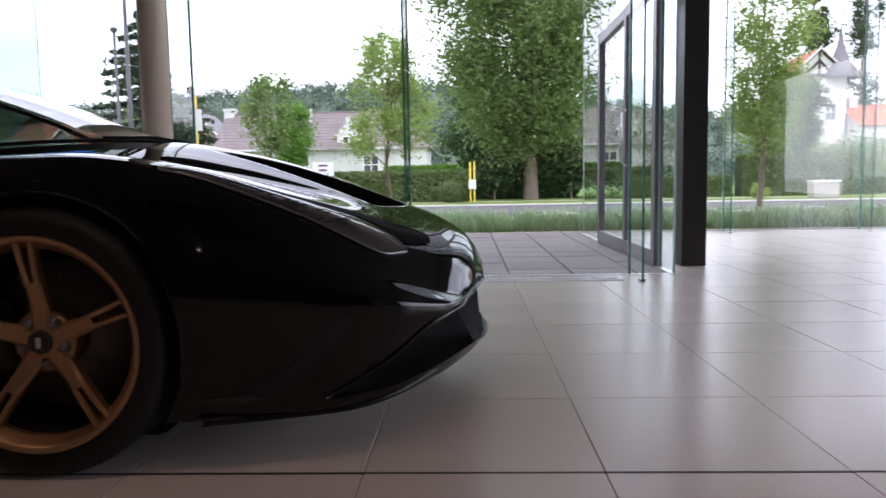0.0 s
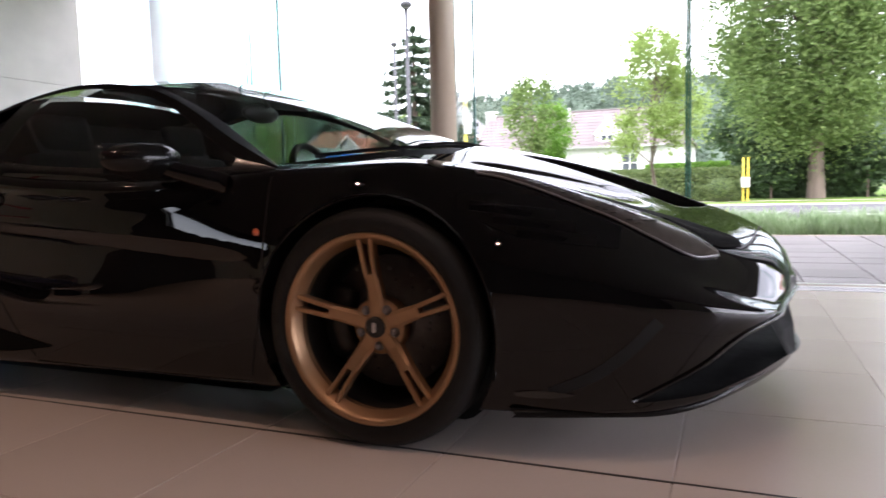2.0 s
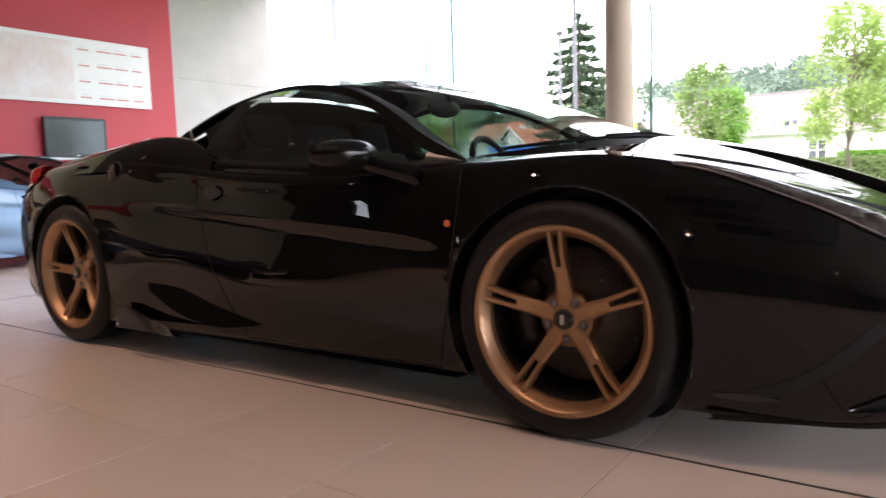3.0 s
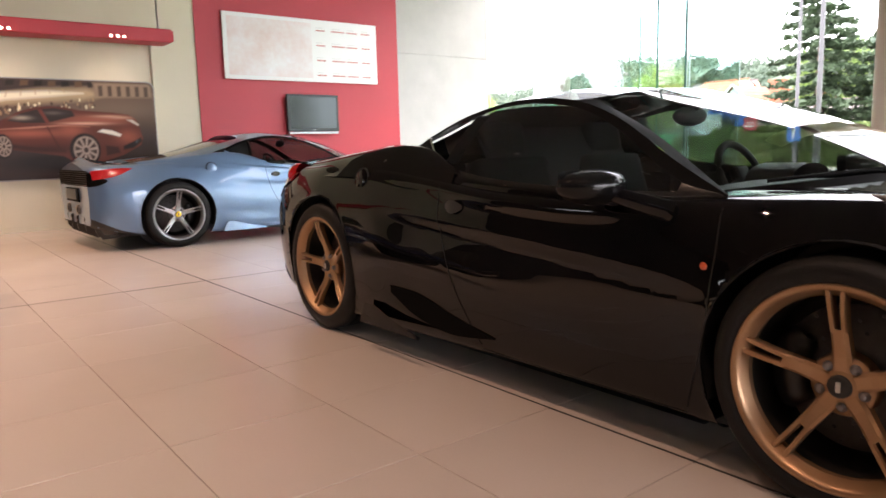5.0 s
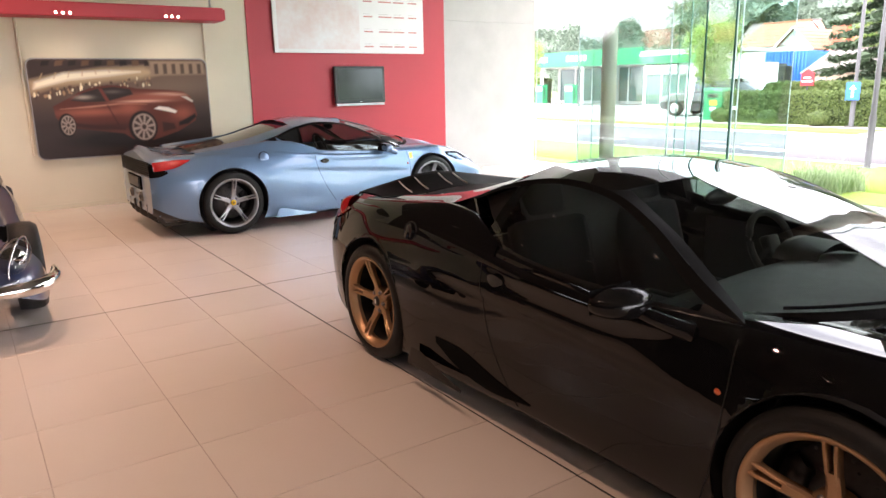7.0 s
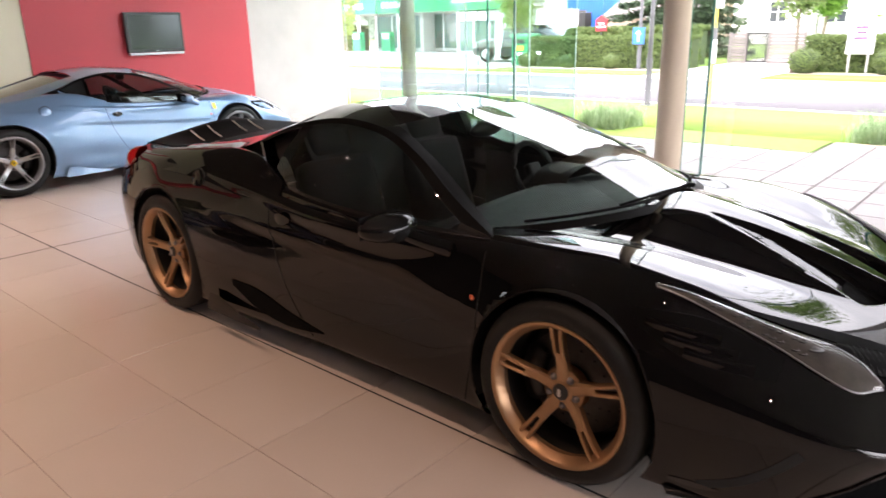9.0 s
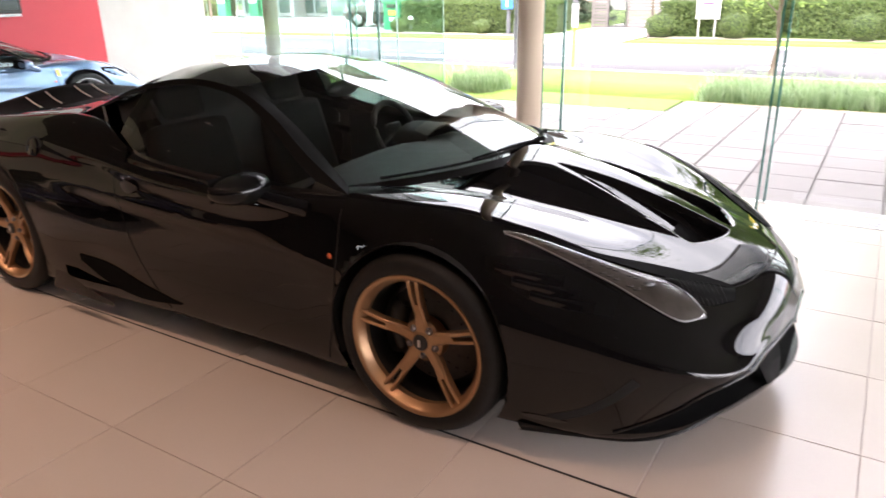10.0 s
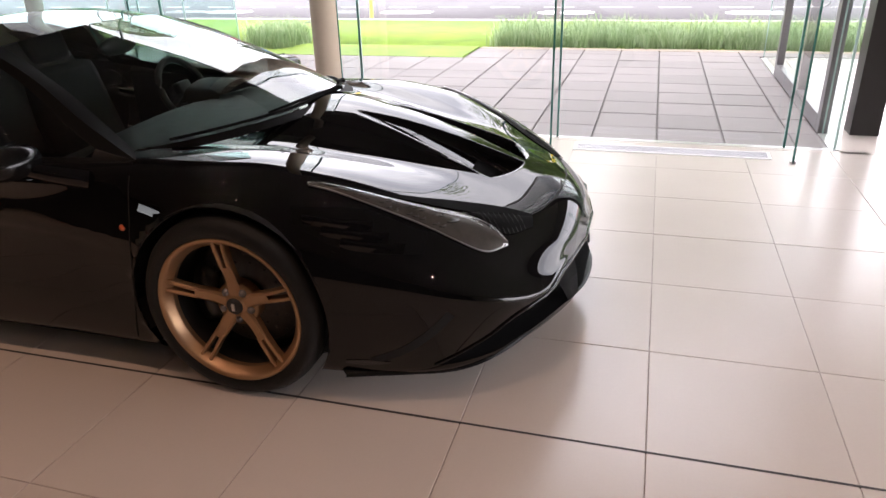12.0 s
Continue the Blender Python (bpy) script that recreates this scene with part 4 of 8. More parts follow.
def wheel_meshes(width, radius, mats):
    """Meshes of one wheel; its outer face looks along -y, its middle plane is y = 0."""
    key = (width, radius, mats["rim"].name)
    if key in WHEEL_CACHE:
        return WHEEL_CACHE[key]
    R, h = 0.2725, width / 2
    out = {}

    def keep(name, bm, mat):
        me = bpy.data.meshes.new(name)
        bm.to_mesh(me)
        bm.free()
        me.materials.append(mat)
        out[name] = me
    bm = bmesh.new()
    add_revolve(bm, [(R - 0.034, -h + 0.066), (R - 0.033, -h + 0.056), (R - 0.036, -h + 0.050), (R - 0.036, -h + 0.040), (R - 0.021, -h + 0.026), (R - 0.019, -h + 0.012), (R - 0.004, -h + 0.004), (R, -h + 0.008), (R, -h + 0.03)], 72)
    keep("wheel", bm, mats["rim"])
    bm = bmesh.new()
    add_revolve(bm, [(0.06, h - 0.02), (R - 0.05, h - 0.015), (R - 0.03, h - 0.03), (R - 0.038, 0.0), (R - 0.034, -h + 0.066)], 48)
    keep("barrel", bm, M_BLACK)
    bm = bmesh.new()
    t = [(R - 0.006, -h + 0.012), (R + 0.008, -h + 0.002), (R + 0.022, -h + 0.000), (R + (radius - R) * 0.6, -h + 0.004), (radius - 0.014, -h + 0.014), (radius - 0.003, -h + 0.032), (radius, -h + 0.05)]
    tread = []
    for k in range(5):
        y = -h + 0.062 + k * (width - 0.124) / 4
        tread += [(radius, y - 0.012), (radius, y + 0.012), (radius - 0.006, y + 0.014), (radius - 0.006, y + 0.02)]
    prof = t + [p for p in tread if -h + 0.05 < p[1] < h - 0.05] + [(radius, h - 0.05), (radius - 0.003, h - 0.03), (R + 0.02, h), (R - 0.006, h - 0.012)]
    add_revolve(bm, prof, 72)
    keep("tyre", bm, mats["tyre"])
    bm = bmesh.new()
    face = -h + 0.012

    def bar(stations):
        rings = [[(r, face + ds + 0.030, o - wd), (r, face + ds + 0.006, o - wd), (r, face + ds, o - wd * 0.6), (r, face + ds, o + wd * 0.6), (r, face + ds + 0.006, o + wd), (r, face + ds + 0.030, o + wd)] for r, o, wd, ds in stations]
        vs = [[bm.verts.new(p) for p in q] for q in rings]
        for a, b in zip(vs, vs[1:]):
            for k in range(6):
                bm.faces.new((a[k], a[(k + 1) % 6], b[(k + 1) % 6], b[k]))
        bm.faces.new(vs[0][::-1])
        bm.faces.new(vs[-1])
    # a broad root that forks into two slim prongs towards the rim
    bar([(0.030, 0, 0.0265, 0.046), (0.075, 0, 0.0240, 0.046), (0.110, 0, 0.0215, 0.040), (0.150, 0, 0.0212, 0.028)])
    for s in (-1, 1):
        bar([(0.142, s * 0.0130, 0.0082, 0.0300), (0.180, s * 0.0144, 0.0076, 0.0215), (0.220, s * 0.0164, 0.0072, 0.0140), (0.256, s * 0.0186, 0.0078, 0.0115)])
    keep("spoke", bm, mats["rim"])
    bm = bmesh.new()
    add_revolve(bm, [(0.0, face + 0.040), (0.034, face + 0.041), (0.040, face + 0.048), (0.078, face + 0.056), (0.083, face + 0.064), (0.083, face + 0.10)], 40)
    keep("hub", bm, mats["rim"])
    bm = bmesh.new()
    add_revolve(bm, [(0.0, face + 0.030), (0.024, face + 0.031), (0.030, face + 0.036), (0.031, face + 0.045)], 28)
    keep("centre_cap", bm, mats["cap"])
    bm = bmesh.new()
    add_box(bm, -0.006, 0.006, face + 0.027, face + 0.032, -0.014, 0.014, 0.002)
    keep("cap_emblem", bm, mats["emblem"])
    bm = bmesh.new()
    add_revolve(bm, [(0.0, face + 0.040), (0.0065, face + 0.039), (0.0095, face + 0.042), (0.011, face + 0.047), (0.015, face + 0.051), (0.015, face + 0.062)], 12)
    keep("wheel_bolt", bm, M_DOORFRAME)
    bm = bmesh.new()
    add_revolve(bm, [(0.07, 0.02), (0.09, 0.02), (0.098, 0.03), (0.196, 0.03), (0.196, 0.062), (0.09, 0.062)], 48)
    keep("brake_disc", bm, mats["disc"])
    bm = bmesh.new()
    for k in range(40):
        a = 2 * math.pi * k / 40
        r = 0.125 + 0.03 * (k % 3)
        add_revolve_at = [(r * math.cos(a) + 0.006 * math.cos(b), 0.0285, r * math.sin(a) + 0.006 * math.sin(b)) for b in [math.pi * j / 3 for j in range(6)]]
        bm.faces.new([bm.verts.new(p) for p in add_revolve_at])
    keep("drill_pattern", bm, M_BLACK)
    bm = bmesh.new()
    n = 12
    rows = []
    for k in range(n + 1):
        a = radians(-38 + 76 * k / n)
        e = 0.012 if k in (0, n) else 0.0
        rows.append([((0.120 + e) * math.cos(a), 0.075, (0.120 + e) * math.sin(a)), ((0.120 + e) * math.cos(a), 0.0 + e, (0.120 + e) * math.sin(a)), ((0.15) * math.cos(a), -0.012 + e, 0.15 * math.sin(a)), ((0.205 - e) * math.cos(a), -0.004 + e, (0.205 - e) * math.sin(a)), ((0.205 - e) * math.cos(a), 0.075, (0.205 - e) * math.sin(a))])
    keep("brake_caliper", grid_mesh(rows), mats["caliper"])
    WHEEL_CACHE[key] = out
    return out


def add_wheel(car, x, side, z, width, radius, angle, mats, outer=0.948):
    me = wheel_meshes(width, radius, mats)
    m = pose(x, side * (outer - width / 2), z) @ (Matrix.Identity(4) if side < 0 else pose(0, 0, 0, 0, 0, 180))
    rim = new("wheel", me["wheel"])
    rim.parent, rim.matrix_local = car, m

    def sub(name, loc, label=""):
        ob = new(name, me[name])
        ob.parent, ob.matrix_local = rim, loc
        if label:
            ob["label"] = label
        return ob
    one = Matrix.Identity(4)
    sub("tyre", one, "black low-profile tyre")
    sub("barrel", one, "dark inner barrel")
    sub("hub", one)
    sub("centre_cap", one, "black centre cap")
    sub("cap_emblem", one)
    for k in range(5):
        a = angle + 72 * k
        sub("spoke", pose(0, 0, 0, 0, -a, 0))
        b = radians(angle + 36 + 72 * k)
        sub("wheel_bolt", pose(0.056 * math.cos(b), 0, 0.056 * math.sin(b)), "steel wheel bolt")
    sub("brake_disc", one, "grey drilled brake disc")
    sub("drill_pattern", one)["kind"] = "stuff"
    sub("brake_caliper", pose(0, 0, 0, 0, 0 if x < -1 else 180, 0), "black brake caliper")
    return rim


def ribbon(pts, width, lift, side):
    """A shut line: a narrow strip following the flank through (x, z) points."""
    c = curve3([(x, 0, z) for x, z in pts], 26)
    rows = []
    for i, p in enumerate(c):
        d = (c[min(i + 1, 25)] - c[max(i - 1, 0)]).normalized()
        nrm = Vector((-d.z, 0, d.x)) * width / 2
        rows.append([(q.x, side * (side_y(q.x, q.z) + lift), q.z) for q in (p - nrm, p + nrm)])
    return grid_mesh(rows)


BODY_MESH = {}


def sports_car(m, mats, label, wheel_angle):
    car = empty("sports_car", m, label, "car")
    if "body" not in BODY_MESH:
        BODY_MESH["body"] = body_shell()
    bm = BODY_MESH["body"].copy()
    body = part("body", bm, [mats["paint"], M_BLACK], car, smooth=True)

    def both(name, rows, mat, lab="", parent=None):
        for s in (-1, 1):
            part(name, grid_mesh(mirrored(rows, s)), mat, parent or body, lab, True)
    # greenhouse
    mid1 = between(COWL, HEAD, 0.5, 0.028)
    wind = loft([full(COWL), full(mid1), full(HEAD)], 33, 17)
    ws = part("windscreen", grid_mesh(wind), mats["glass"], car, "raked tinted windscreen")
    back_head = [(-1.74, 0.50, 1.136), (-1.78, 0.34, 1.168), (-1.80, 0.17, 1.181), (-1.80, 0.0, 1.186)]
    roof_mid = [(-1.45, 0.580, 1.162), (-1.44, 0.38, 1.199), (-1.43, 0.19, 1.215), (-1.43, 0.0, 1.221)]
    head_out = [(-1.14, 0.588, 1.136)] + HEAD[1:]
    back_out = [(-1.78, 0.608, 1.108)] + back_head[1:]
    part("roof", grid_mesh(loft([full(head_out), full(roof_mid), full(back_out)], 33, 17)), mats["paint"], car, "", True)
    edge_w = [COWL[0], mid1[0], HEAD[0]]
    rail_f = curve3(RAIL, 31)
    k_head = min(range(31), key=lambda k: abs(rail_f[k].x + 1.14))
    front_rail = [tuple(rail_f[int(round(k_head * t / 4))]) for t in range(5)]
    ew = curve3(edge_w, 5)
    pil_mid = [tuple((Vector(a) + b) / 2 + Vector((0.001, 0.003, 0.001))) for a, b in zip(front_rail, ew)]
    both("door_pillar", loft([front_rail, pil_mid, [tuple(p) for p in ew]], 20, 5), M_PILLAR)
    # side: lens-shaped opening between rail and belt, framed, with the pane set into it
    n = 41
    ra, be = curve3(RAIL, n), curve3(BELT, n)
    bulge = [0.030 * math.sin(math.pi * k / (n - 1)) for k in range(n)]

    def side_at(k, t):
        p = ra[k].lerp(be[k], t)
        return (p.x, p.y + bulge[k] * math.sin(math.pi * t), p.z)
    gap = [max(1e-3, (ra[k] - be[k]).length) for k in range(n)]
    tf = [min(0.48, (0.030 + 0.016 * smoothstep(-1.1, -0.5, ra[k].x)) / gap[k]) for k in range(n)]
    ts = [1 - min(0.45, 0.016 / gap[k]) for k in range(n)]

    def inner_at(k, q):
        return side_at(k, tf[k] + (ts[k] - tf[k]) * q)
    both("window_frame", [[side_at(k, tf[k] * t) for t in (0.0, 0.5, 1.0)] for k in range(n)], M_PILLAR)
    both("window_sill", [[side_at(k, ts[k]), side_at(k, 1.0)] for k in range(n)], mats["trim"])
    k1 = int(n * 0.10)
    k2 = int(n * 0.79)
    both("side_window", [[inner_at(k, t / 6) for t in range(7)] for k in range(k1, k2 + 1)], mats["side_glass"], "dark tinted side window", car)
    both("mirror_triangle", [[inner_at(k, t / 4) for t in range(5)] for k in range(0, k1 + 1)], mats["trim"])
    both("quarter_intake", [[tuple(Vector(inner_at(k, t / 4)) - Vector((0, 0.075, 0))) for t in range(5)] for k in range(k2, n)], M_GAP, "black intake behind the side window")
    both("quarter_frame", [[inner_at(k2, t / 4), tuple(Vector(inner_at(k2, t / 4)) - Vector((0.004, 0.075, 0)))] for t in range(5)], mats["trim"])
    # door top between belt and shoulder of the body
    under = [(x, max(side_y(x, min(f_zs(x) - 0.004, z)) - 0.004, y), f_zs(x) - 0.004) for x, y, z in BELT]
    both("door_top", loft([BELT, [tuple((Vector(a) + Vector(b)) / 2 + Vector((0, 0.004, 0.006))) for a, b in zip(BELT, under)], under], 41, 6), mats["paint"])
    # rear: buttress, engine cover
    rail_r = [(-1.78, 0.608, 1.108), (-2.02, 0.628, 1.022), (-2.30, 0.615, 0.945), (-2.60, 0.60, 0.912), (-2.95, 0.57, 0.892)]
    cover_e = [(-1.76, 0.45, 1.146), (-2.02, 0.44, 1.074), (-2.30, 0.43, 1.000), (-2.60, 0.42, 0.945), (-2.95, 0.40, 0.902)]
    both("buttress", loft([rail_r, [tuple((Vector(a) + Vector(b)) / 2 + Vector((0, 0, 0.006))) for a, b in zip(rail_r, cover_e)], cover_e], 26, 7), mats["paint"])
    outer_h = [(x, y, top_z(x, y) - 0.012) for x, y in ((-1.58, 0.885), (-1.85, 0.905), (-2.20, 0.905), (-2.60, 0.895), (-3.00, 0.855))]
    crest_h = [(-1.60, 0.838, 0.874), (-1.84, 0.795, 0.952), (-2.10, 0.770, 0.984), (-2.45, 0.768, 0.958), (-2.98, 0.755, 0.906)]
    inner_h = [(-1.68, 0.805, 0.885), (-1.92, 0.715, 0.955), (-2.10, 0.672, 0.945), (-2.45, 0.640, 0.895), (-2.98, 0.665, 0.880)]
    foot_h = [(-1.72, 0.780, 0.860), (-1.98, 0.690, 0.900), (-2.14, 0.640, 0.885), (-2.45, 0.590, 0.872), (-2.98, 0.600, 0.872)]
    both("haunch", loft([outer_h, crest_h, inner_h, foot_h], 30, 12), mats["paint"])
    both("deck_vent", [[(-2.36 - 0.42 * t, 0.585 + 0.045 * q, 0.902 - 0.012 * t) for q in (-1, 0, 1)] for t in (0, 0.5, 1)], M_GAP, "black slot beside the engine cover")
    cov = [[(x, y * t, z + 0.03 * (1 - t * t) - 0.012) for t in (-1, -0.75, -0.5, -0.25, 0, 0.25, 0.5, 0.75, 1)] for x, y, z in [tuple(p) for p in curve3(cover_e, 22)]]
    cover = part("engine_cover", grid_mesh(cov), mats["cover"], car, "dark engine cover", True)
    # upswept tail with pale strips on its ramp
    ramp = lambda t, y: (-3.06 - 0.33 * t, y, top_z(-3.06 - 0.33 * t, y) + 0.004 + 0.030 * t * t * (1 - (y / 0.62) ** 2))
    lip = [[ramp(t, 0.60 * q) for q in [k / 10 - 1 for k in range(21)]] for t in [k / 8 for k in range(9)]]
    lip.append([(x - 0.03, y, z - 0.035) for x, y, z in lip[-1]])
    tail = part("tail_ramp", grid_mesh(lip), mats["deck"], body, "upswept tail panel", True)
    for y in (-0.33, -0.20, 0.0, 0.13):
        part("louvre", rounded_bar([(x, v, z + 0.004) for x, v, z in (ramp(0.16, y - 0.02), ramp(0.5, y), ramp(0.85, y + 0.02))], 0.0048, 6), mats["louvre"], tail, "pale louvre strip")
    # nose lip and splitter, sills, diffuser
    spl = [(0.40, -0.915), (0.60, -0.850), (0.745, -0.795), (0.87, -0.695), (0.98, -0.505), (1.065, -0.31), (1.115, -0.16)]
    spl = [(p.x, p.y) for p in curve3([(x, y, 0) for x, y in spl] + [(1.13, 0, 0)] + [(x, -y, 0) for x, y in spl[::-1]], 61)]
    lift = lambda x: 0.125 + 0.05 * smoothstep(0.75, 1.13, x)
    rows = [[(x, y, lift(x)) for x, y in spl], [(x + 0.012, y * 1.008, lift(x) + 0.012) for x, y in spl], [(x, y, lift(x) + 0.022) for x, y in spl], [(x - 0.12, y * 0.86, lift(x) + 0.03) for x, y in spl]]
    part("front_splitter", grid_mesh(rows), mats["splitter"], body, "gloss black front splitter", True)
    # the mouth: a deep dark hollow behind the lip, with a painted blade near the middle
    xs_m = [MOUTH_X + 0.42 * (k / 26) ** 0.8 for k in range(27)]
    half = []
    for x in xs_m:
        top, low = body_point(x, flank_s(x, f_hi(x))), body_point(x, flank_s(x, f_lo(x)))
        d = 0.015 + 0.16 * smoothstep(0.70, 0.92, x)
        half.append([(top.x, -top.y, top.z), (top.x - 0.012, -top.y * 0.985, top.z - 0.006), (top.x - d, -top.y * (1 - 0.5 * d), top.z - 0.012), (low.x - d, -low.y * (1 - 0.5 * d), low.z + 0.006), (low.x - 0.010, -low.y * 0.99, low.z + 0.004), (low.x, -low.y, low.z)])
    rows = half + [[(x, -y, z) for x, y, z in r] for r in half[::-1]]
    mouth = part("mouth", grid_mesh(rows), M_MOUTH, body, "wide black air intake across the nose", True)
    part("mouth_lip", tube([r[0] for r in rows], 0.007, 6), mats["paint"], mouth)
    for s in (-1, 1):
        part("mouth_blade", grid_mesh([[(1.015, s * 0.345, 0.338), (1.055, s * 0.345, 0.265), (1.085, s * 0.33, 0.200)], [(1.085, s * 0.255, 0.366), (1.105, s * 0.255, 0.285), (1.112, s * 0.25, 0.200)], [(1.075, s * 0.235, 0.366), (1.085, s * 0.235, 0.285), (1.095, s * 0.235, 0.200)]]), M_PILLAR, mouth, "upright black blade in the intake")
    part("floor_pan", grid_mesh([[(x, -h, 0.128), (x, h, 0.128)] for x, h in ((0.86, 0.48), (0.62, 0.66), (0.40, 0.74))]), M_BLACK, body)
    part("floor_pan", grid_mesh([[(x, -0.85, 0.105), (x, 0.85, 0.105)] for x in (-0.40, -2.20)]), M_BLACK, body)
    both("sill_fin", [[(x, 0.985 - 0.006 * q, 0.13 + h * q) for q in (0, 0.5, 1)] for x, h in ((-1.70, 0.012), (-1.90, 0.05), (-2.06, 0.10), (-2.15, 0.10), (-2.19, 0.03))], mats["paint"], "upswept aero fin")
    both("bonnet_vent", overlay_top([(0.665, 0.070), (0.73, 0.060), (0.79, 0.050)], [(0.665, 0.205), (0.71, 0.220), (0.745, 0.228)], 0.003, 14, 8), M_MOUTH, "black mesh floor of the bonnet vent")
    # side intake ahead of the rear wheel
    both("side_intake", overlay_side([(-1.27, 0.208), (-1.55, 0.178), (-1.80, 0.225), (-1.96, 0.305)], [(-1.27, 0.214), (-1.50, 0.262), (-1.75, 0.325), (-1.96, 0.340)], 0.003), mats.get("intake", M_MOUTH), "side air intake")
    # door and panel gaps
    for s in (-1, 1):
        door = part("door_gap", ribbon([(-0.36, 0.775), (-0.345, 0.62), (-0.36, 0.40), (-0.42, 0.17)], 0.005, 0.0015, s), mats["gap"], body)
        part("door_gap", ribbon([(-1.64, 0.83), (-1.62, 0.66), (-1.52, 0.42), (-1.36, 0.17)], 0.005, 0.0015, s), mats["gap"], body)
        part("door_gap", ribbon([(-0.42, 0.150), (-0.9, 0.145), (-1.36, 0.150)], 0.004, 0.0015, s), mats["gap"], body)
        # fuel flap, handle, marker, badge
        if s < 0:
            y0 = side_y(-2.26, 0.82)
            b2 = bmesh.new()
            add_revolve(b2, [(0.0, -0.004), (0.050, -0.0035), (0.054, -0.001), (0.0545, 0.006)], 30)
            b2.transform(pose(-2.26, -y0 - 0.002, 0.82, -16, 0, 0))
            flap = part("fuel_flap", b2, mats["paint"], body, "round fuel flap", True)
            b2 = bmesh.new()
            add_revolve(b2, [(0.056, -0.002), (0.062, -0.003), (0.064, 0.004)], 30)
            b2.transform(pose(-2.26, -y0 - 0.001, 0.82, -16, 0, 0))
            part("flap_gap", b2, mats["gap"], flap)
        hz = 0.725
        hy = side_y(-1.53, hz)
        part("door_handle", grid_mesh([[(-1.58 + 0.11 * t, s * (hy + 0.006 + 0.012 * math.sin(math.pi * t)), hz + 0.028 * math.sin(math.pi * (0.1 + 0.8 * t)) * q) for q in (-1, -0.4, 0.4, 1)] for t in [k / 10 for k in range(11)]]), mats["handle"], body, "door handle", True)
        my = side_y(-0.38, 0.61)
        b2 = bmesh.new()
        add_revolve(b2, [(0.0, -0.005), (0.009, -0.004), (0.012, 0.0)], 16)
        b2.transform(pose(-0.375, s * (my + 0.002), 0.61) @ (Matrix.Identity(4) if s < 0 else pose(0, 0, 0, 0, 0, 180)))
        part("side_marker", b2, mats["marker"], body, "small orange side marker", True)
        if mats.get("badge"):
            by = side_y(-0.30, 0.70)
            part("wing_badge", grid_mesh([[(-0.335 + 0.05 * q, s * (side_y(-0.31, 0.67 + 0.06 * t) + 0.004), 0.665 + 0.07 * t + (0.012 if q in (0, 1) and t == 1 else 0)) for q in (0, 0.5, 1)] for t in (0, 0.5, 1)]), mats["badge"], body, "yellow shield badge")
        # mirror
        b2 = bmesh.new()
        bmesh.ops.create_uvsphere(b2, u_segments=28, v_segments=16, radius=1.0)
        for v in b2.verts:
            q = v.co.copy()
            v.co = Vector((0.105 * q.x * (1 if q.x > 0 else 0.35), 0.128 * q.y, (0.050 if q.z > 0 else 0.064) * math.copysign(abs(q.z) ** 0.8, q.z) * (1 - 0.15 * q.y * s)))
        for f in b2.faces:
            f.smooth = True
        b2.transform(pose(-0.745, s * 0.985, 0.838, 0, 0, s * 10))
        mir = part("mirror_housing", b2, mats["mirror"], car, "rounded door mirror", True)
        part("mirror_glass", grid_mesh([[(-0.781, s * (0.985 + 0.105 * a), 0.838 + 0.045 * b) for a in (-1, 0, 1)] for b in (-1, 0, 1)]), M_PILLAR, mir)
        part("mirror_stalk", tube(curve3([(-0.52, s * 0.865, 0.755), (-0.57, s * 0.905, 0.775), (-0.66, s * 0.95, 0.805), (-0.72, s * 0.965, 0.825)], 12), [0.035 - 0.0012 * k for k in range(12)], 10), mats["paint"], mir)
        # headlight: clear cover over a smoky pod with hexagonal cells and a round lens
        inner_l = [(0.27, 0.784), (0.46, 0.726), (0.64, 0.650), (0.755, 0.580), (0.83, 0.562), (0.888, 0.574)]
        outer_l = [(0.275, 0.792), (0.44, 0.770), (0.60, 0.736), (0.74, 0.702), (0.835, 0.662), (0.892, 0.584)]
        rows = mirrored(overlay_top(inner_l, outer_l, 0.004, 32, 8), s)
        pod = part("headlight", grid_mesh([[(x, y, z - 0.003) for x, y, z in r] for r in rows]), mats["lamp_pod"], body, "smoky grey headlight under a clear swept-back cover", True)
        part("lens_cover", grid_mesh([[(x + 0.001, y, z + 0.004) for x, y, z in r] for r in rows]), mats["lamp_glass"], pod, "", True)
        loop = [r[0] for r in rows] + [r[-1] for r in rows[::-1]]
        part("lamp_bezel", tube([(x, y, z + 0.002) for x, y, z in loop + loop[:1]], 0.0028, 5), mats["bezel"], pod, "thin bright edge")
        for k in range(11):
            i = 7 + int(1.35 * k)
            for q in ((0.28, 0.72) if k > 3 else (0.5,)):
                v = Vector(rows[i][0]).lerp(Vector(rows[i][-1]), q)
                size = 0.0085 + 0.0005 * k
                b2 = bmesh.new()
                add_revolve(b2, [(0.0, 0.0005), (size * 0.7, 0.0008), (size * 0.75, 0.003), (size, 0.0032), (size * 1.05, 0.0)], 6, "z")
                b2.transform(Matrix.Translation((v.x, v.y, top_z(v.x, v.y) + 0.0065)))
                part("led", b2, mats["led"], pod)
        b2 = bmesh.new()
        add_revolve(b2, [(0.0, 0.006), (0.014, 0.005), (0.021, 0.001), (0.025, 0.004), (0.028, 0.0)], 24, "z")
        b2.transform(Matrix.Translation((0.715, s * 0.645, top_z(0.715, 0.645) + 0.005)))
        part("projector_lens", b2, mats["led"], pod, "round projector lens", True)
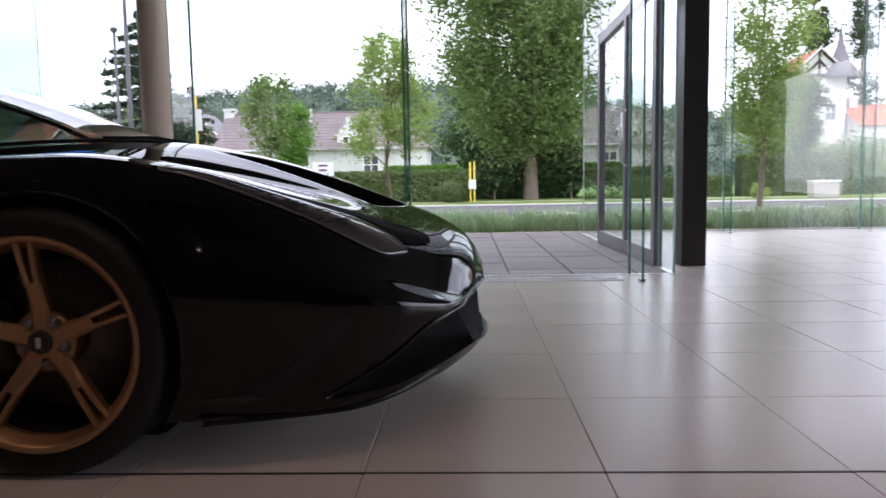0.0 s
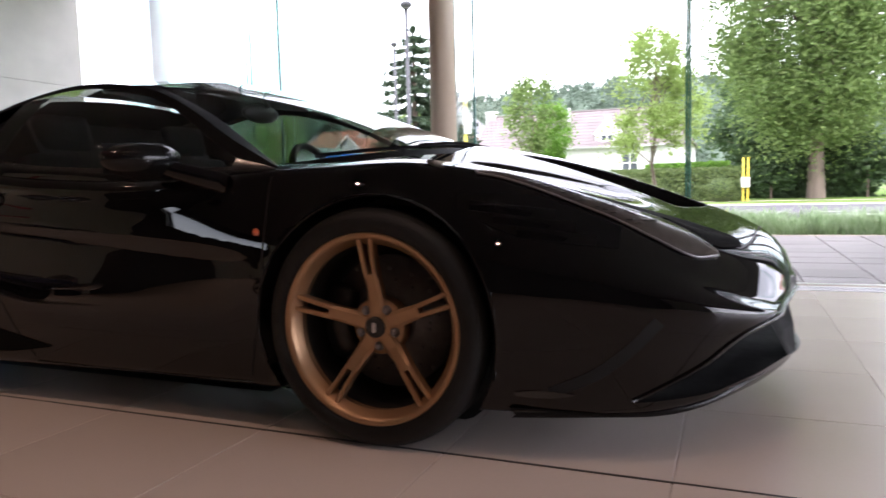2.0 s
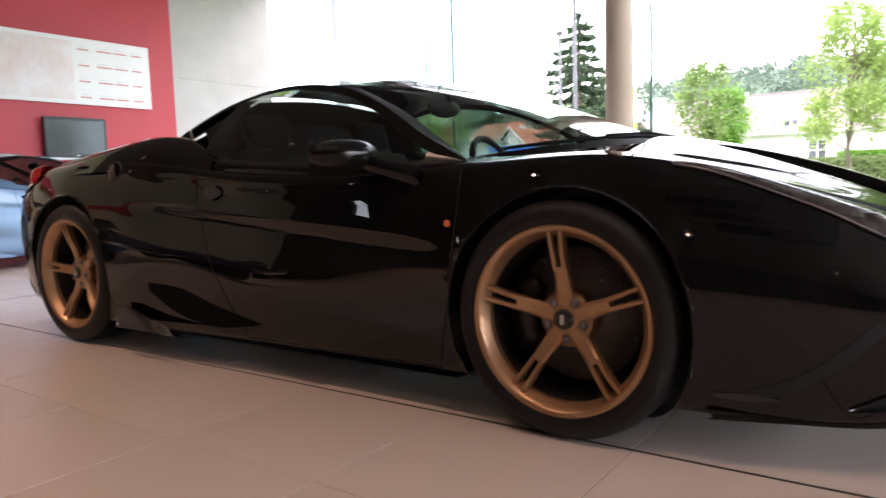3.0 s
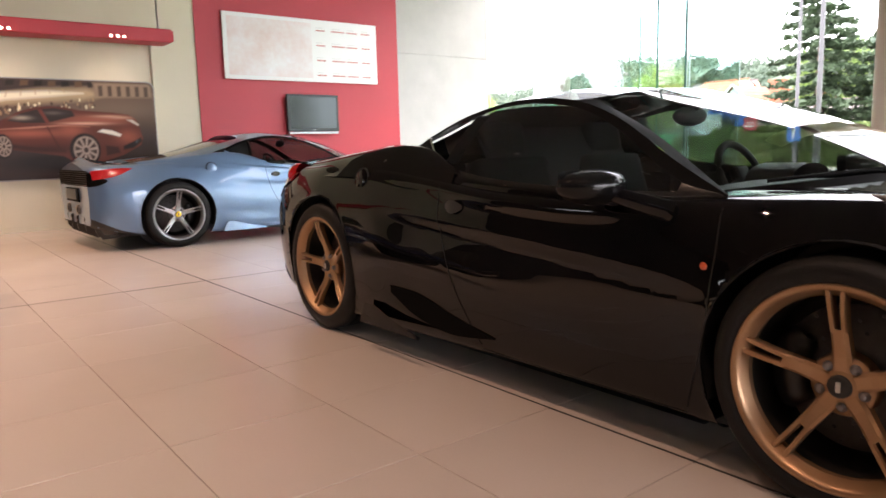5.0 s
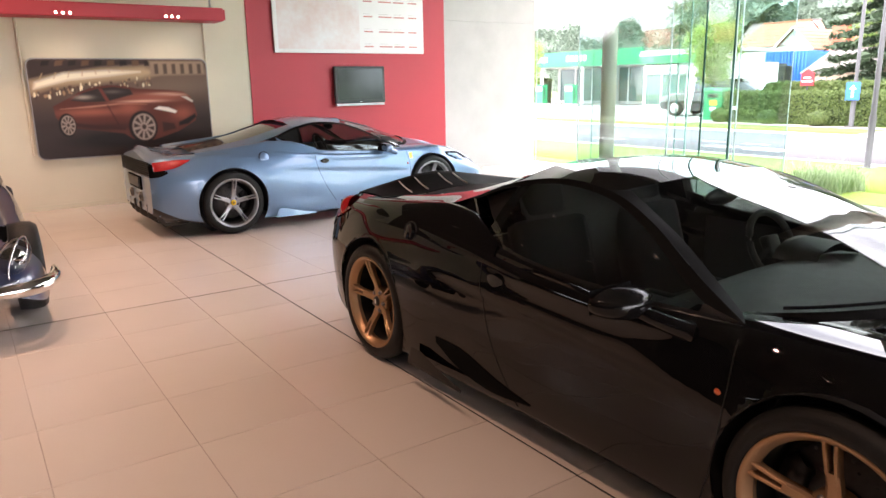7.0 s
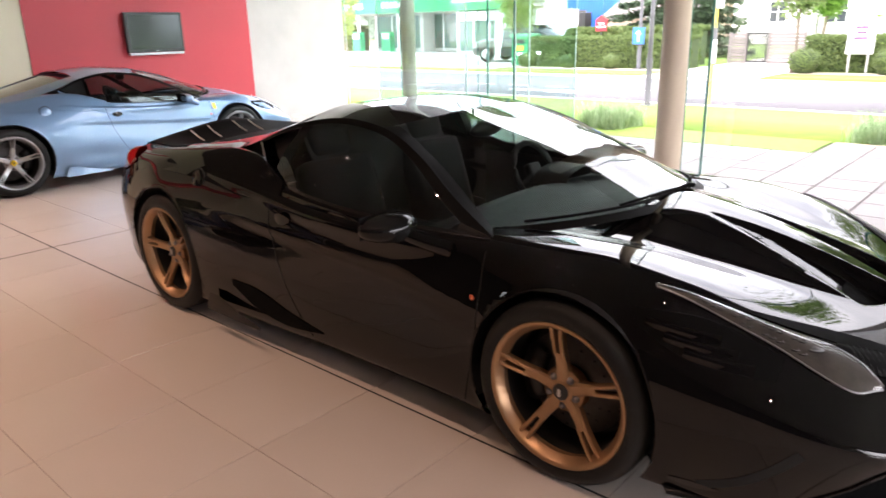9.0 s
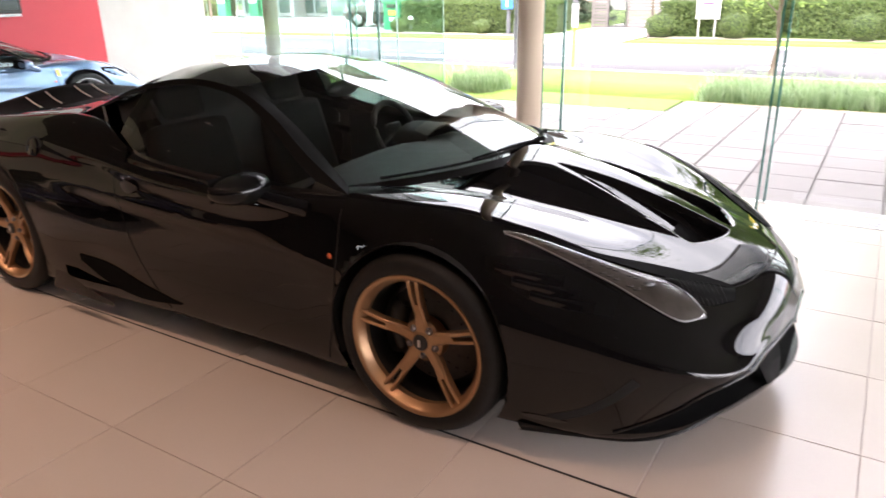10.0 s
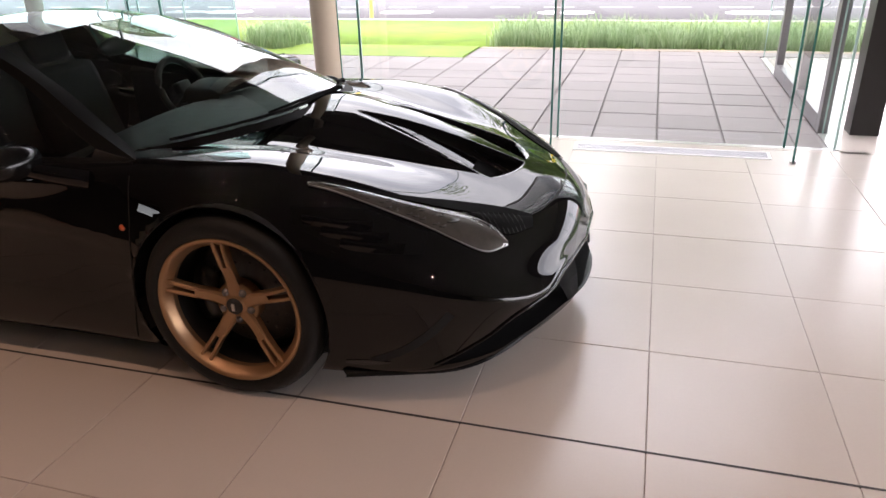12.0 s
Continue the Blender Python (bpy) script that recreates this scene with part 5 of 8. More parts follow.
        # gills between headlight and wheel arch
        rec = grid_mesh(overlay_side([(0.25, 0.668), (0.42, 0.598), (0.66, 0.560)], [(0.24, 0.712), (0.44, 0.698), (0.66, 0.612)], 0.002, side=s))
        vent = part("gill_recess", rec, M_MOUTH, body, "black vent recess", True)
        for k in range(3):
            x0, z0, ln = 0.285 + 0.065 * k, 0.690 - 0.034 * k, 0.215 - 0.012 * k
            blade = []
            for q in range(9):
                x, z = x0 + ln * q / 8, z0 - 0.030 * q / 8
                e = 0.35 + 0.65 * math.sin(math.pi * (0.15 + 0.7 * q / 8))
                blade.append([(x, s * (side_y(x, z - 0.026) + 0.001), z - 0.026), (x, s * (side_y(x, z - 0.013) + 0.010 * e), z - 0.013), (x, s * (side_y(x, z) + 0.022 * e), z - 0.001), (x, s * (side_y(x, z) + 0.018 * e), z + 0.003), (x, s * (side_y(x, z) - 0.002), z + 0.002)])
            part("gill", grid_mesh(blade), mats["paint"], vent, "", True)
        # front corner blade and intake strake
        part("bumper_groove", ribbon([(0.50, 0.195), (0.61, 0.245), (0.70, 0.315), (0.765, 0.385)], 0.030, 0.0015, s), M_GAP, body, "dark bumper groove")
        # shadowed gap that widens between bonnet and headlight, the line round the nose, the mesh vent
        # the wedge is a black skin painting the gap's shade, no recess is cut
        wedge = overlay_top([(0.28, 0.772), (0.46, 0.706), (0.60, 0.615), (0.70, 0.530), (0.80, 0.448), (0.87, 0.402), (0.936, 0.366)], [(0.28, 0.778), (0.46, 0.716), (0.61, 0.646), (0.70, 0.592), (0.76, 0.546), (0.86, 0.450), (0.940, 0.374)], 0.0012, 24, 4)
        part("bonnet_gap", grid_mesh(mirrored([[(x, y, top_z(x, y) + 0.004) for x, y, z in r] for r in wedge], s)), M_MOUTH, body, "black skin painting the shaded gap beside the bonnet edge")
        top_gap = curve3([(0.935, 0.370, 0), (0.962, 0.305, 0), (0.988, 0.215, 0), (1.008, 0.10, 0), (1.013, 0.0, 0)], 30)
        part("bonnet_gap", grid_mesh([[(p.x + e, s * p.y, top_z(min(p.x, 1.1), p.y) + 0.0015) for e in (-0.0035, 0.0035)] for p in top_gap]), mats["gap"], body)
        tri = mirrored(overlay_top([(0.745, 0.562), (0.85, 0.462), (0.940, 0.376)], [(0.760, 0.572), (0.872, 0.556), (0.952, 0.428)], 0.004, 14, 6), s)
        vent = part("nose_mesh", grid_mesh(tri), M_MOUTH, body, "black mesh vent beside the headlight")
        for k in range(9):
            a, c = Vector(tri[2 + k][0]), Vector(tri[min(13, 3 + k)][-1])
            part("mesh_wire", tube([a + Vector((0, 0, 0.003)), (a + c) / 2 + Vector((0, 0, 0.009)), c + Vector((0, 0, 0.003))], 0.0014, 4), mats["mesh_black"], vent)
        part("corner_winglet", grid_mesh([[(0.41 + 0.15 * t, s * (side_y(0.41 + 0.15 * t, 0.19) + 0.004), 0.19 + 0.010 * q * math.sin(math.pi * (0.15 + 0.8 * t))) for q in (-1, 0, 1)] for t in [k / 8 for k in range(9)]]), mats["trim"], body)
        # tail light
        b2 = bmesh.new()
        add_revolve(b2, [(0.0, -0.030), (0.04, -0.027), (0.062, -0.014), (0.072, 0.010), (0.074, 0.05)], 30)
        for v in b2.verts:
            v.co.x *= 1.35
        b2.transform(pose(-3.21, s * 0.775, 0.825) @ pose(0, 0, 0, 0, 0, (-58 if s < 0 else -122)))
        wedge = overlay_side([(-3.06, 0.838), (-3.22, 0.770), (-3.42, 0.735)], [(-3.06, 0.846), (-3.22, 0.848), (-3.42, 0.826)], 0.010, side=s)
        tl = part("tail_light", grid_mesh(wedge), mats["tail"], body, "red swept tail light", True)
        if not mats.get("badge"):
            part("lamp_dome", b2, mats["tail"], tl, "", True)
        part("tail_corner", grid_mesh(overlay_side([(-3.30, 0.715), (-3.38, 0.680), (-3.457, 0.665)], [(-3.30, 0.735), (-3.38, 0.775), (-3.457, 0.835)], 0.008, 10, 4, s)), M_MOUTH, body, "black panel beside the tail light", True)
        # wheel housing
        for cx, cz, r in ARCHES:
            rows = []
            for k in range(25):
                a = radians(-20 + 220 * k / 24)
                rows.append([(cx + (r + 0.004) * math.cos(a), s * yy, cz + (r + 0.004) * math.sin(a)) for yy in (0.925, 0.62)])
            part("wheel_housing", grid_mesh(rows), M_BLACK, body)
            part("wheel_housing", grid_mesh([[(cx + r * q * math.cos(radians(20 * k)), s * 0.62, cz + r * q * math.sin(radians(20 * k))) for q in (0.02, 1.02)] for k in range(19)]), M_BLACK, body)
        part("arch_lip", tube([(cx2 + 0.374 * math.cos(a), s * (side_y(cx2 + 0.374 * math.cos(a), min(0.78, 0.34 + 0.374 * math.sin(a))) - 0.004), 0.34 + 0.374 * math.sin(a)) for cx2 in (0.0,) for a in [radians(-18 + 216 * k / 30) for k in range(31)]], 0.006, 6), mats["paint"], body)
        part("arch_lip", tube([(-2.65 + 0.390 * math.cos(a), s * (side_y(-2.65 + 0.390 * math.cos(a), 0.345 + 0.390 * math.sin(a)) - 0.004), 0.345 + 0.390 * math.sin(a)) for a in [radians(-14 + 208 * k / 30) for k in range(31)]], 0.006, 6), mats["paint"], body)
    # cowl, wipers
    part("cowl_panel", grid_mesh(loft([full([(x + 0.005, y, z + 0.004) for x, y, z in COWL]), full([(x + 0.045, y * 1.02, z - 0.016) for x, y, z in COWL])], 33, 4)), M_PILLAR, car, "black scuttle panel below the windscreen", True)
    wp = [between(COWL, HEAD, t, 0.008) for t in (0.02, 0.04)]
    c1 = curve3(full(wp[0]), 41)
    wiper = part("wiper", tube(c1[3:23], 0.0065, 6), M_PILLAR, car, "black windscreen wiper")
    part("wiper_arm", tube([c1[24] + Vector((0.03, 0, 0.002)), c1[18] + Vector((0.0, 0, 0.012)), c1[12] + Vector((0, 0, 0.008))], [0.010, 0.007, 0.005], 6), M_PILLAR, wiper)
    wiper2 = part("wiper", tube(c1[22:37], 0.0065, 6), M_PILLAR, car, "black windscreen wiper")
    part("wiper_arm", tube([c1[30] + Vector((0.03, 0, 0.002)), c1[27] + Vector((0.0, 0, 0.012)), c1[25] + Vector((0, 0, 0.010))], [0.010, 0.007, 0.006], 6), M_PILLAR, wiper2)
    # inside
    part("dashboard", grid_mesh([[(x, y * w, z + 0.014 * math.cos(3 * y)) for y in [k / 8 - 1 for k in range(17)]] for x, w, z in ((-0.06, 0.25, 0.82), (-0.20, 0.48, 0.815), (-0.36, 0.64, 0.805), (-0.52, 0.71, 0.80), (-0.70, 0.74, 0.795), (-0.80, 0.75, 0.775), (-0.84, 0.75, 0.70), (-0.82, 0.75, 0.45))]), mats["dash"], car, "black leather dashboard", True)
    part("instrument_hood", grid_mesh([[(-0.66 - 0.20 * t, 0.36 + 0.19 * q, 0.79 + 0.075 * math.sqrt(max(0, 1 - q * q))) for q in [k / 6 - 1 for k in range(13)]] for t in (0, 0.5, 1)]), mats["dash"], car, "", True)
    st = bmesh.new()
    add_tube(st, [(0.17 * math.cos(a), 0, 0.165 * math.sin(a)) for a in [2 * math.pi * k / 28 for k in range(29)]], 0.017, 8, False)
    add_box(st, -0.05, 0.05, -0.02, 0.03, -0.06, 0.05, 0.015)
    for a in (200, -20, 270):
        add_tube(st, [(0.04 * math.cos(radians(a)), 0, 0.04 * math.sin(radians(a))), (0.165 * math.cos(radians(a)), 0, 0.16 * math.sin(radians(a)))], 0.014, 6)
    st.transform(pose(-0.98, 0.37, 0.80) @ pose(0, 0, 0, 0, 0, 90) @ pose(0, 0, 0, -24, 0, 0))
    part("steering_wheel", st, mats["dash"], car, "black sports steering wheel", True)
    for s in (-1, 1):
        sm = seat_mesh()
        sm.transform(pose(-1.32, s * 0.37, 0.26))
        part("seat", sm, mats["seat"], car, "black bucket seat", True)
        part("door_card", grid_mesh([[(x, s * 0.80, z) for z in (0.25, 0.55, 0.80)] for x in (-0.55, -1.1, -1.65)]), mats["dash"], car)
    part("cabin_floor", box(-1.75, -0.50, -0.80, 0.80, 0.20, 0.24), M_BLACK, car)
    part("bulkhead", grid_mesh([[(-1.75 - 0.1 * (z > 0.9), y * (0.80 if z < 0.9 else 0.52), z) for y in (-1, 0, 1)] for z in (0.24, 0.9, 1.06)]), mats["dash"], car)
    part("centre_tunnel", box(-1.7, -0.6, -0.10, 0.10, 0.24, 0.50, 0.03), mats["dash"], car)
    b2 = bmesh.new()
    bmesh.ops.create_uvsphere(b2, u_segments=20, v_segments=12, radius=1.0)
    b2.transform(pose(-1.02, 0.0, 1.075, 0, 12, 0) @ Matrix.Diagonal((0.028, 0.125, 0.042, 1)))
    im = part("interior_mirror", b2, M_BLACK, car, "black interior mirror", True)
    part("mirror_foot", tube([(-0.98, 0, 1.10), (-1.0, 0, 1.14)], 0.012, 6), M_BLACK, im)
    # tail: grille band, bumper, diffuser, plate recess, exhausts
    grille = part("rear_grille", grid_mesh([[(-3.470 + 0.010 * q * q, 0.705 * q, z) for q in [k / 8 - 1 for k in range(17)]] for z in (0.672, 0.75, 0.832)]), M_MOUTH, body, "black mesh band between the tail lights")
    for k in range(7):
        part("grille_wire", tube([(-3.472 + 0.010 * q * q, 0.70 * q, 0.685 + 0.022 * k) for q in (-1, -0.5, 0, 0.5, 1)], 0.003, 4), mats["mesh_black"], grille)
    plate = part("plate_recess", box(-3.478, -3.455, -0.30, 0.30, 0.50, 0.645, 0.004), M_MOUTH, body, "dark recess for the number plate")
    part("plate_panel", box(-3.490, -3.4785, -0.26, 0.26, 0.525, 0.635, 0.003), M_BLACK, plate)
    # deep diffuser that wraps round the corners of the bumper
    rows = [[(-3.35 - 0.115 * t + 0.12 * q * q, 0.80 * q * (1 - 0.04 * t), 0.150 + 0.27 * t + 0.012 * math.cos(6 * q)) for q in [k / 12 - 1 for k in range(25)]] for t in (0, 0.3, 0.6, 0.9, 1.0)]
    rows.append([(x + 0.05, y, z + 0.004) for x, y, z in rows[-1]])
    dif = part("diffuser", grid_mesh(rows), M_BLACK, body, "black rear diffuser", True)
    for s in (-1, 1):
        cheek = overlay_side([(-2.99, 0.150), (-3.20, 0.185), (-3.457, 0.250)], [(-2.99, 0.158), (-3.20, 0.215), (-3.457, 0.345)], 0.006, 14, 5, s)
        part("diffuser_cheek", grid_mesh(cheek), M_BLACK, dif, "", True)
    for q in (-0.70, -0.42, -0.14, 0.14, 0.42, 0.70):
        fin = [[(-3.10, q + e, 0.14), (-3.36, q + e, 0.125), (-3.475 + 0.11 * q * q, q + e, 0.20), (-3.485 + 0.11 * q * q, q + e, 0.34)] for e in (-0.010, 0.010)]
        top = [[(x, q + e, z) for x, z in ((-3.10, 0.16), (-3.34, 0.17), (-3.42, 0.30), (-3.44, 0.38))] for e in (-0.010, 0.010)]
        part("diffuser_fin", grid_mesh([top[0], fin[0], fin[1], top[1]]), M_BLACK, dif)
    for q in (-0.24, 0.24):
        b2 = bmesh.new()
        add_revolve(b2, [(0.030, 0.0), (0.048, -0.004), (0.052, 0.004), (0.052, 0.12)], 24)
        b2.transform(pose(-3.485, q, 0.42, 0, 0, 90) @ pose(0, 0, 0, 0, 0, 180))
        part("exhaust_tip", b2, M_DISC, body, "", True)
    ax = wheel_angle
    for s in (-1, 1):
        add_wheel(car, 0.0, s, 0.34, 0.245, 0.34, ax, mats)
        add_wheel(car, -2.65, s, 0.345, 0.305, 0.345, ax + 9, mats, 0.956)
    return car


def paint(name, color, metal, rough, flake=0.0):
    m, nt, b = material(name)
    n, l = nt.nodes, nt.links
    b.inputs["Base Color"].default_value = (*color, 1)
    b.inputs["Metallic"].default_value, b.inputs["Roughness"].default_value = metal, rough
    b.inputs["Specular IOR Level"].default_value = 0.5 if metal else 0.0
    b.inputs["Coat Weight"].default_value, b.inputs["Coat Roughness"].default_value, b.inputs["Coat IOR"].default_value = 1.0, 0.004, 1.5 if metal else 1.43
    tc = n.new("ShaderNodeTexCoord")
    big = n.new("ShaderNodeTexNoise")
    big.inputs["Scale"].default_value, big.inputs["Detail"].default_value = 7.0, 3
    l.new(tc.outputs["Object"], big.inputs["Vector"])
    mr = n.new("ShaderNodeMapRange")
    mr.inputs["To Min"].default_value, mr.inputs["To Max"].default_value = 0.0, 0.006
    l.new(big.outputs["Fac"], mr.inputs["Value"])
    l.new(mr.outputs["Result"], b.inputs["Coat Roughness"])
    if flake:
        vo = n.new("ShaderNodeTexNoise")
        vo.inputs["Scale"].default_value = 900
        l.new(tc.outputs["Object"], vo.inputs["Vector"])
        mx = n.new("ShaderNodeMix")
        mx.data_type = "RGBA"
        mx.inputs[6].default_value = (*[c * (1 - flake) for c in color], 1)
        mx.inputs[7].default_value = (*[min(1, c * (1 + flake)) for c in color], 1)
        l.new(vo.outputs["Fac"], mx.inputs["Factor"])
        l.new(mx.outputs[2], b.inputs["Base Color"])
    return m


M_RUBBER = surface("tyre_rubber", (0.011, 0.011, 0.011), 0.5, var=0.25, scale=30, fine=200, bump=0.15, spec=0.22)
M_BRONZE = surface("bronze_gold_rim", (0.41, 0.25, 0.138), 0.36, metal=0.7, var=0.06, scale=12, fine=180, spec=0.5)
M_GREYRIM = surface("grey_metallic_rim", (0.36, 0.36, 0.37), 0.3, metal=0.85, var=0.08, scale=12, fine=180)
M_DISC = surface("brake_disc_grey", (0.13, 0.122, 0.118), 0.45, metal=0.4, var=0.2, scale=40, fine=150)
M_CALIPER = surface("caliper_black", (0.012, 0.012, 0.012), 0.3, var=0.2, scale=20, fine=90)
M_TRIM = surface("satin_black_trim", (0.010, 0.010, 0.010), 0.25, var=0.2, scale=10, fine=90, coat=0.5)
M_GAP = surface("panel_gap", (0.004, 0.004, 0.004), 0.9, var=0.1)
M_PILLAR = surface("satin_black_pillar", (0.005, 0.005, 0.005), 0.55, var=0.1, scale=10, fine=90, spec=0.04)
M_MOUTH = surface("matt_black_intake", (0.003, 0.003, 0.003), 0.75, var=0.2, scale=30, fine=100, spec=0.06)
M_DASH = surface("black_leather", (0.015, 0.0145, 0.014), 0.55, var=0.2, scale=15, fine=220, bump=0.1)
M_SEAT = surface("dark_alcantara", (0.012, 0.012, 0.013), 0.85, var=0.25, scale=12, fine=240, bump=0.1)
M_MESH = surface("black_wire_mesh", (0.012, 0.012, 0.012), 0.5, var=0.5, scale=80, fine=160, bump=0.4)
M_LEDM = surface("headlight_reflector", (0.018, 0.017, 0.016), 0.35, metal=0.2, var=0.15, scale=30, fine=90)
M_POD = surface("headlight_pod", (0.060, 0.054, 0.048), 0.4, var=0.3, scale=25, fine=120)
M_MARKER = surface("orange_marker", (0.60, 0.10, 0.03), 0.2, var=0.1, coat=1.0)
M_TAIL = surface("red_lamp_lens", (0.42, 0.012, 0.014), 0.12, var=0.15, scale=20, fine=90, coat=1.0)
M_YELLOW = surface("yellow_enamel", (0.80, 0.55, 0.03), 0.25, var=0.1, scale=30, fine=90, coat=1.0)
M_CARGLASS = glass("car_windscreen_glass", (0.50, 0.55, 0.52), 1.42)
M_CARSIDE = glass("car_side_glass", (0.36, 0.40, 0.38), 1.45)
M_COVER = glass("engine_cover_glass", (0.05, 0.05, 0.05), 1.5)
M_CLEAR = glass("lamp_cover_glass", (0.80, 0.79, 0.77), 1.4)
M_SHELL = surface("dark_mirror_shell", (0.004, 0.004, 0.004), 0.16, var=0.1, scale=10, fine=90, spec=0.25)
BLACK_CAR = {"paint": paint("black_car_paint", (0.0025, 0.0024, 0.0026), 0.0, 0.02), "glass": M_CARGLASS, "side_glass": M_CARSIDE, "trim": M_TRIM, "cover": M_PILLAR,
             "louvre": surface("pale_louvre", (0.55, 0.50, 0.45), 0.4, var=0.1), "splitter": surface("black_splitter", (0.006, 0.006, 0.006), 0.3, var=0.15, scale=10, fine=90, spec=0.14), "gap": M_GAP, "handle": M_DASH, "marker": M_MARKER, "lamp_pod": M_POD,
             "lamp_glass": M_CLEAR, "bezel": surface("thin_lamp_bezel", (0.30, 0.30, 0.31), 0.3, metal=0.8, var=0.1), "led": M_LEDM, "tail": M_TAIL, "dash": M_DASH, "seat": M_SEAT, "mesh_black": M_MESH, "rim": M_BRONZE, "tyre": M_RUBBER,
             "deck": M_PILLAR, "mirror": M_SHELL, "cap": M_BLACK, "emblem": M_ALU, "disc": M_DISC, "caliper": M_CALIPER}
BLUE_CAR = dict(BLACK_CAR, cover=M_COVER,  paint=paint("light_blue_metallic_paint", (0.135, 0.228, 0.36), 0.45, 0.36, 0.12), rim=M_GREYRIM, cap=M_YELLOW, emblem=M_BLACK, badge=M_YELLOW,
                handle=M_TRIM, louvre=M_TRIM, seat=surface("red_brown_leather", (0.20, 0.05, 0.04), 0.5, var=0.2))
BLUE_CAR["mirror"] = BLUE_CAR["deck"] = BLUE_CAR["intake"] = BLUE_CAR["paint"]
CAR_X, CAR_Y = -0.20, 3.30
sports_car(pose(CAR_X, CAR_Y, 0), BLACK_CAR, "glossy black mid-engined sports coupe with bronze wheels", 93)
sports_car(pose(-7.93, 5.577, 0, 0, 0, 90), BLUE_CAR, "light blue metallic sports coupe with grey wheels by the red wall", 75)


# ---- dark blue classic car ----
CLASSIC = paint("dark_blue_car_paint", (0.012, 0.022, 0.065), 0.2, 0.3)
M_CHROME = surface("polished_chrome", (0.72, 0.71, 0.70), 0.06, metal=1.0, var=0.03, scale=8, fine=60)
M_CREAM = surface("tan_leather", (0.30, 0.17, 0.09), 0.55, var=0.15, scale=12, fine=90)
k_x = [0.0, 0.06, 0.25, 0.6, 1.2, 1.9, 2.7, 3.4, 3.9, 4.2, 4.3]
c_w = spline(k_x, [0.50, 0.66, 0.76, 0.81, 0.82, 0.83, 0.83, 0.82, 0.76, 0.66, 0.55])
c_top = spline(k_x, [0.45, 0.52, 0.57, 0.62, 0.68, 0.76, 0.89, 0.88, 0.84, 0.76, 0.66])
c_low = spline(k_x, [0.34, 0.27, 0.21, 0.19, 0.19, 0.19, 0.19, 0.20, 0.24, 0.30, 0.36])


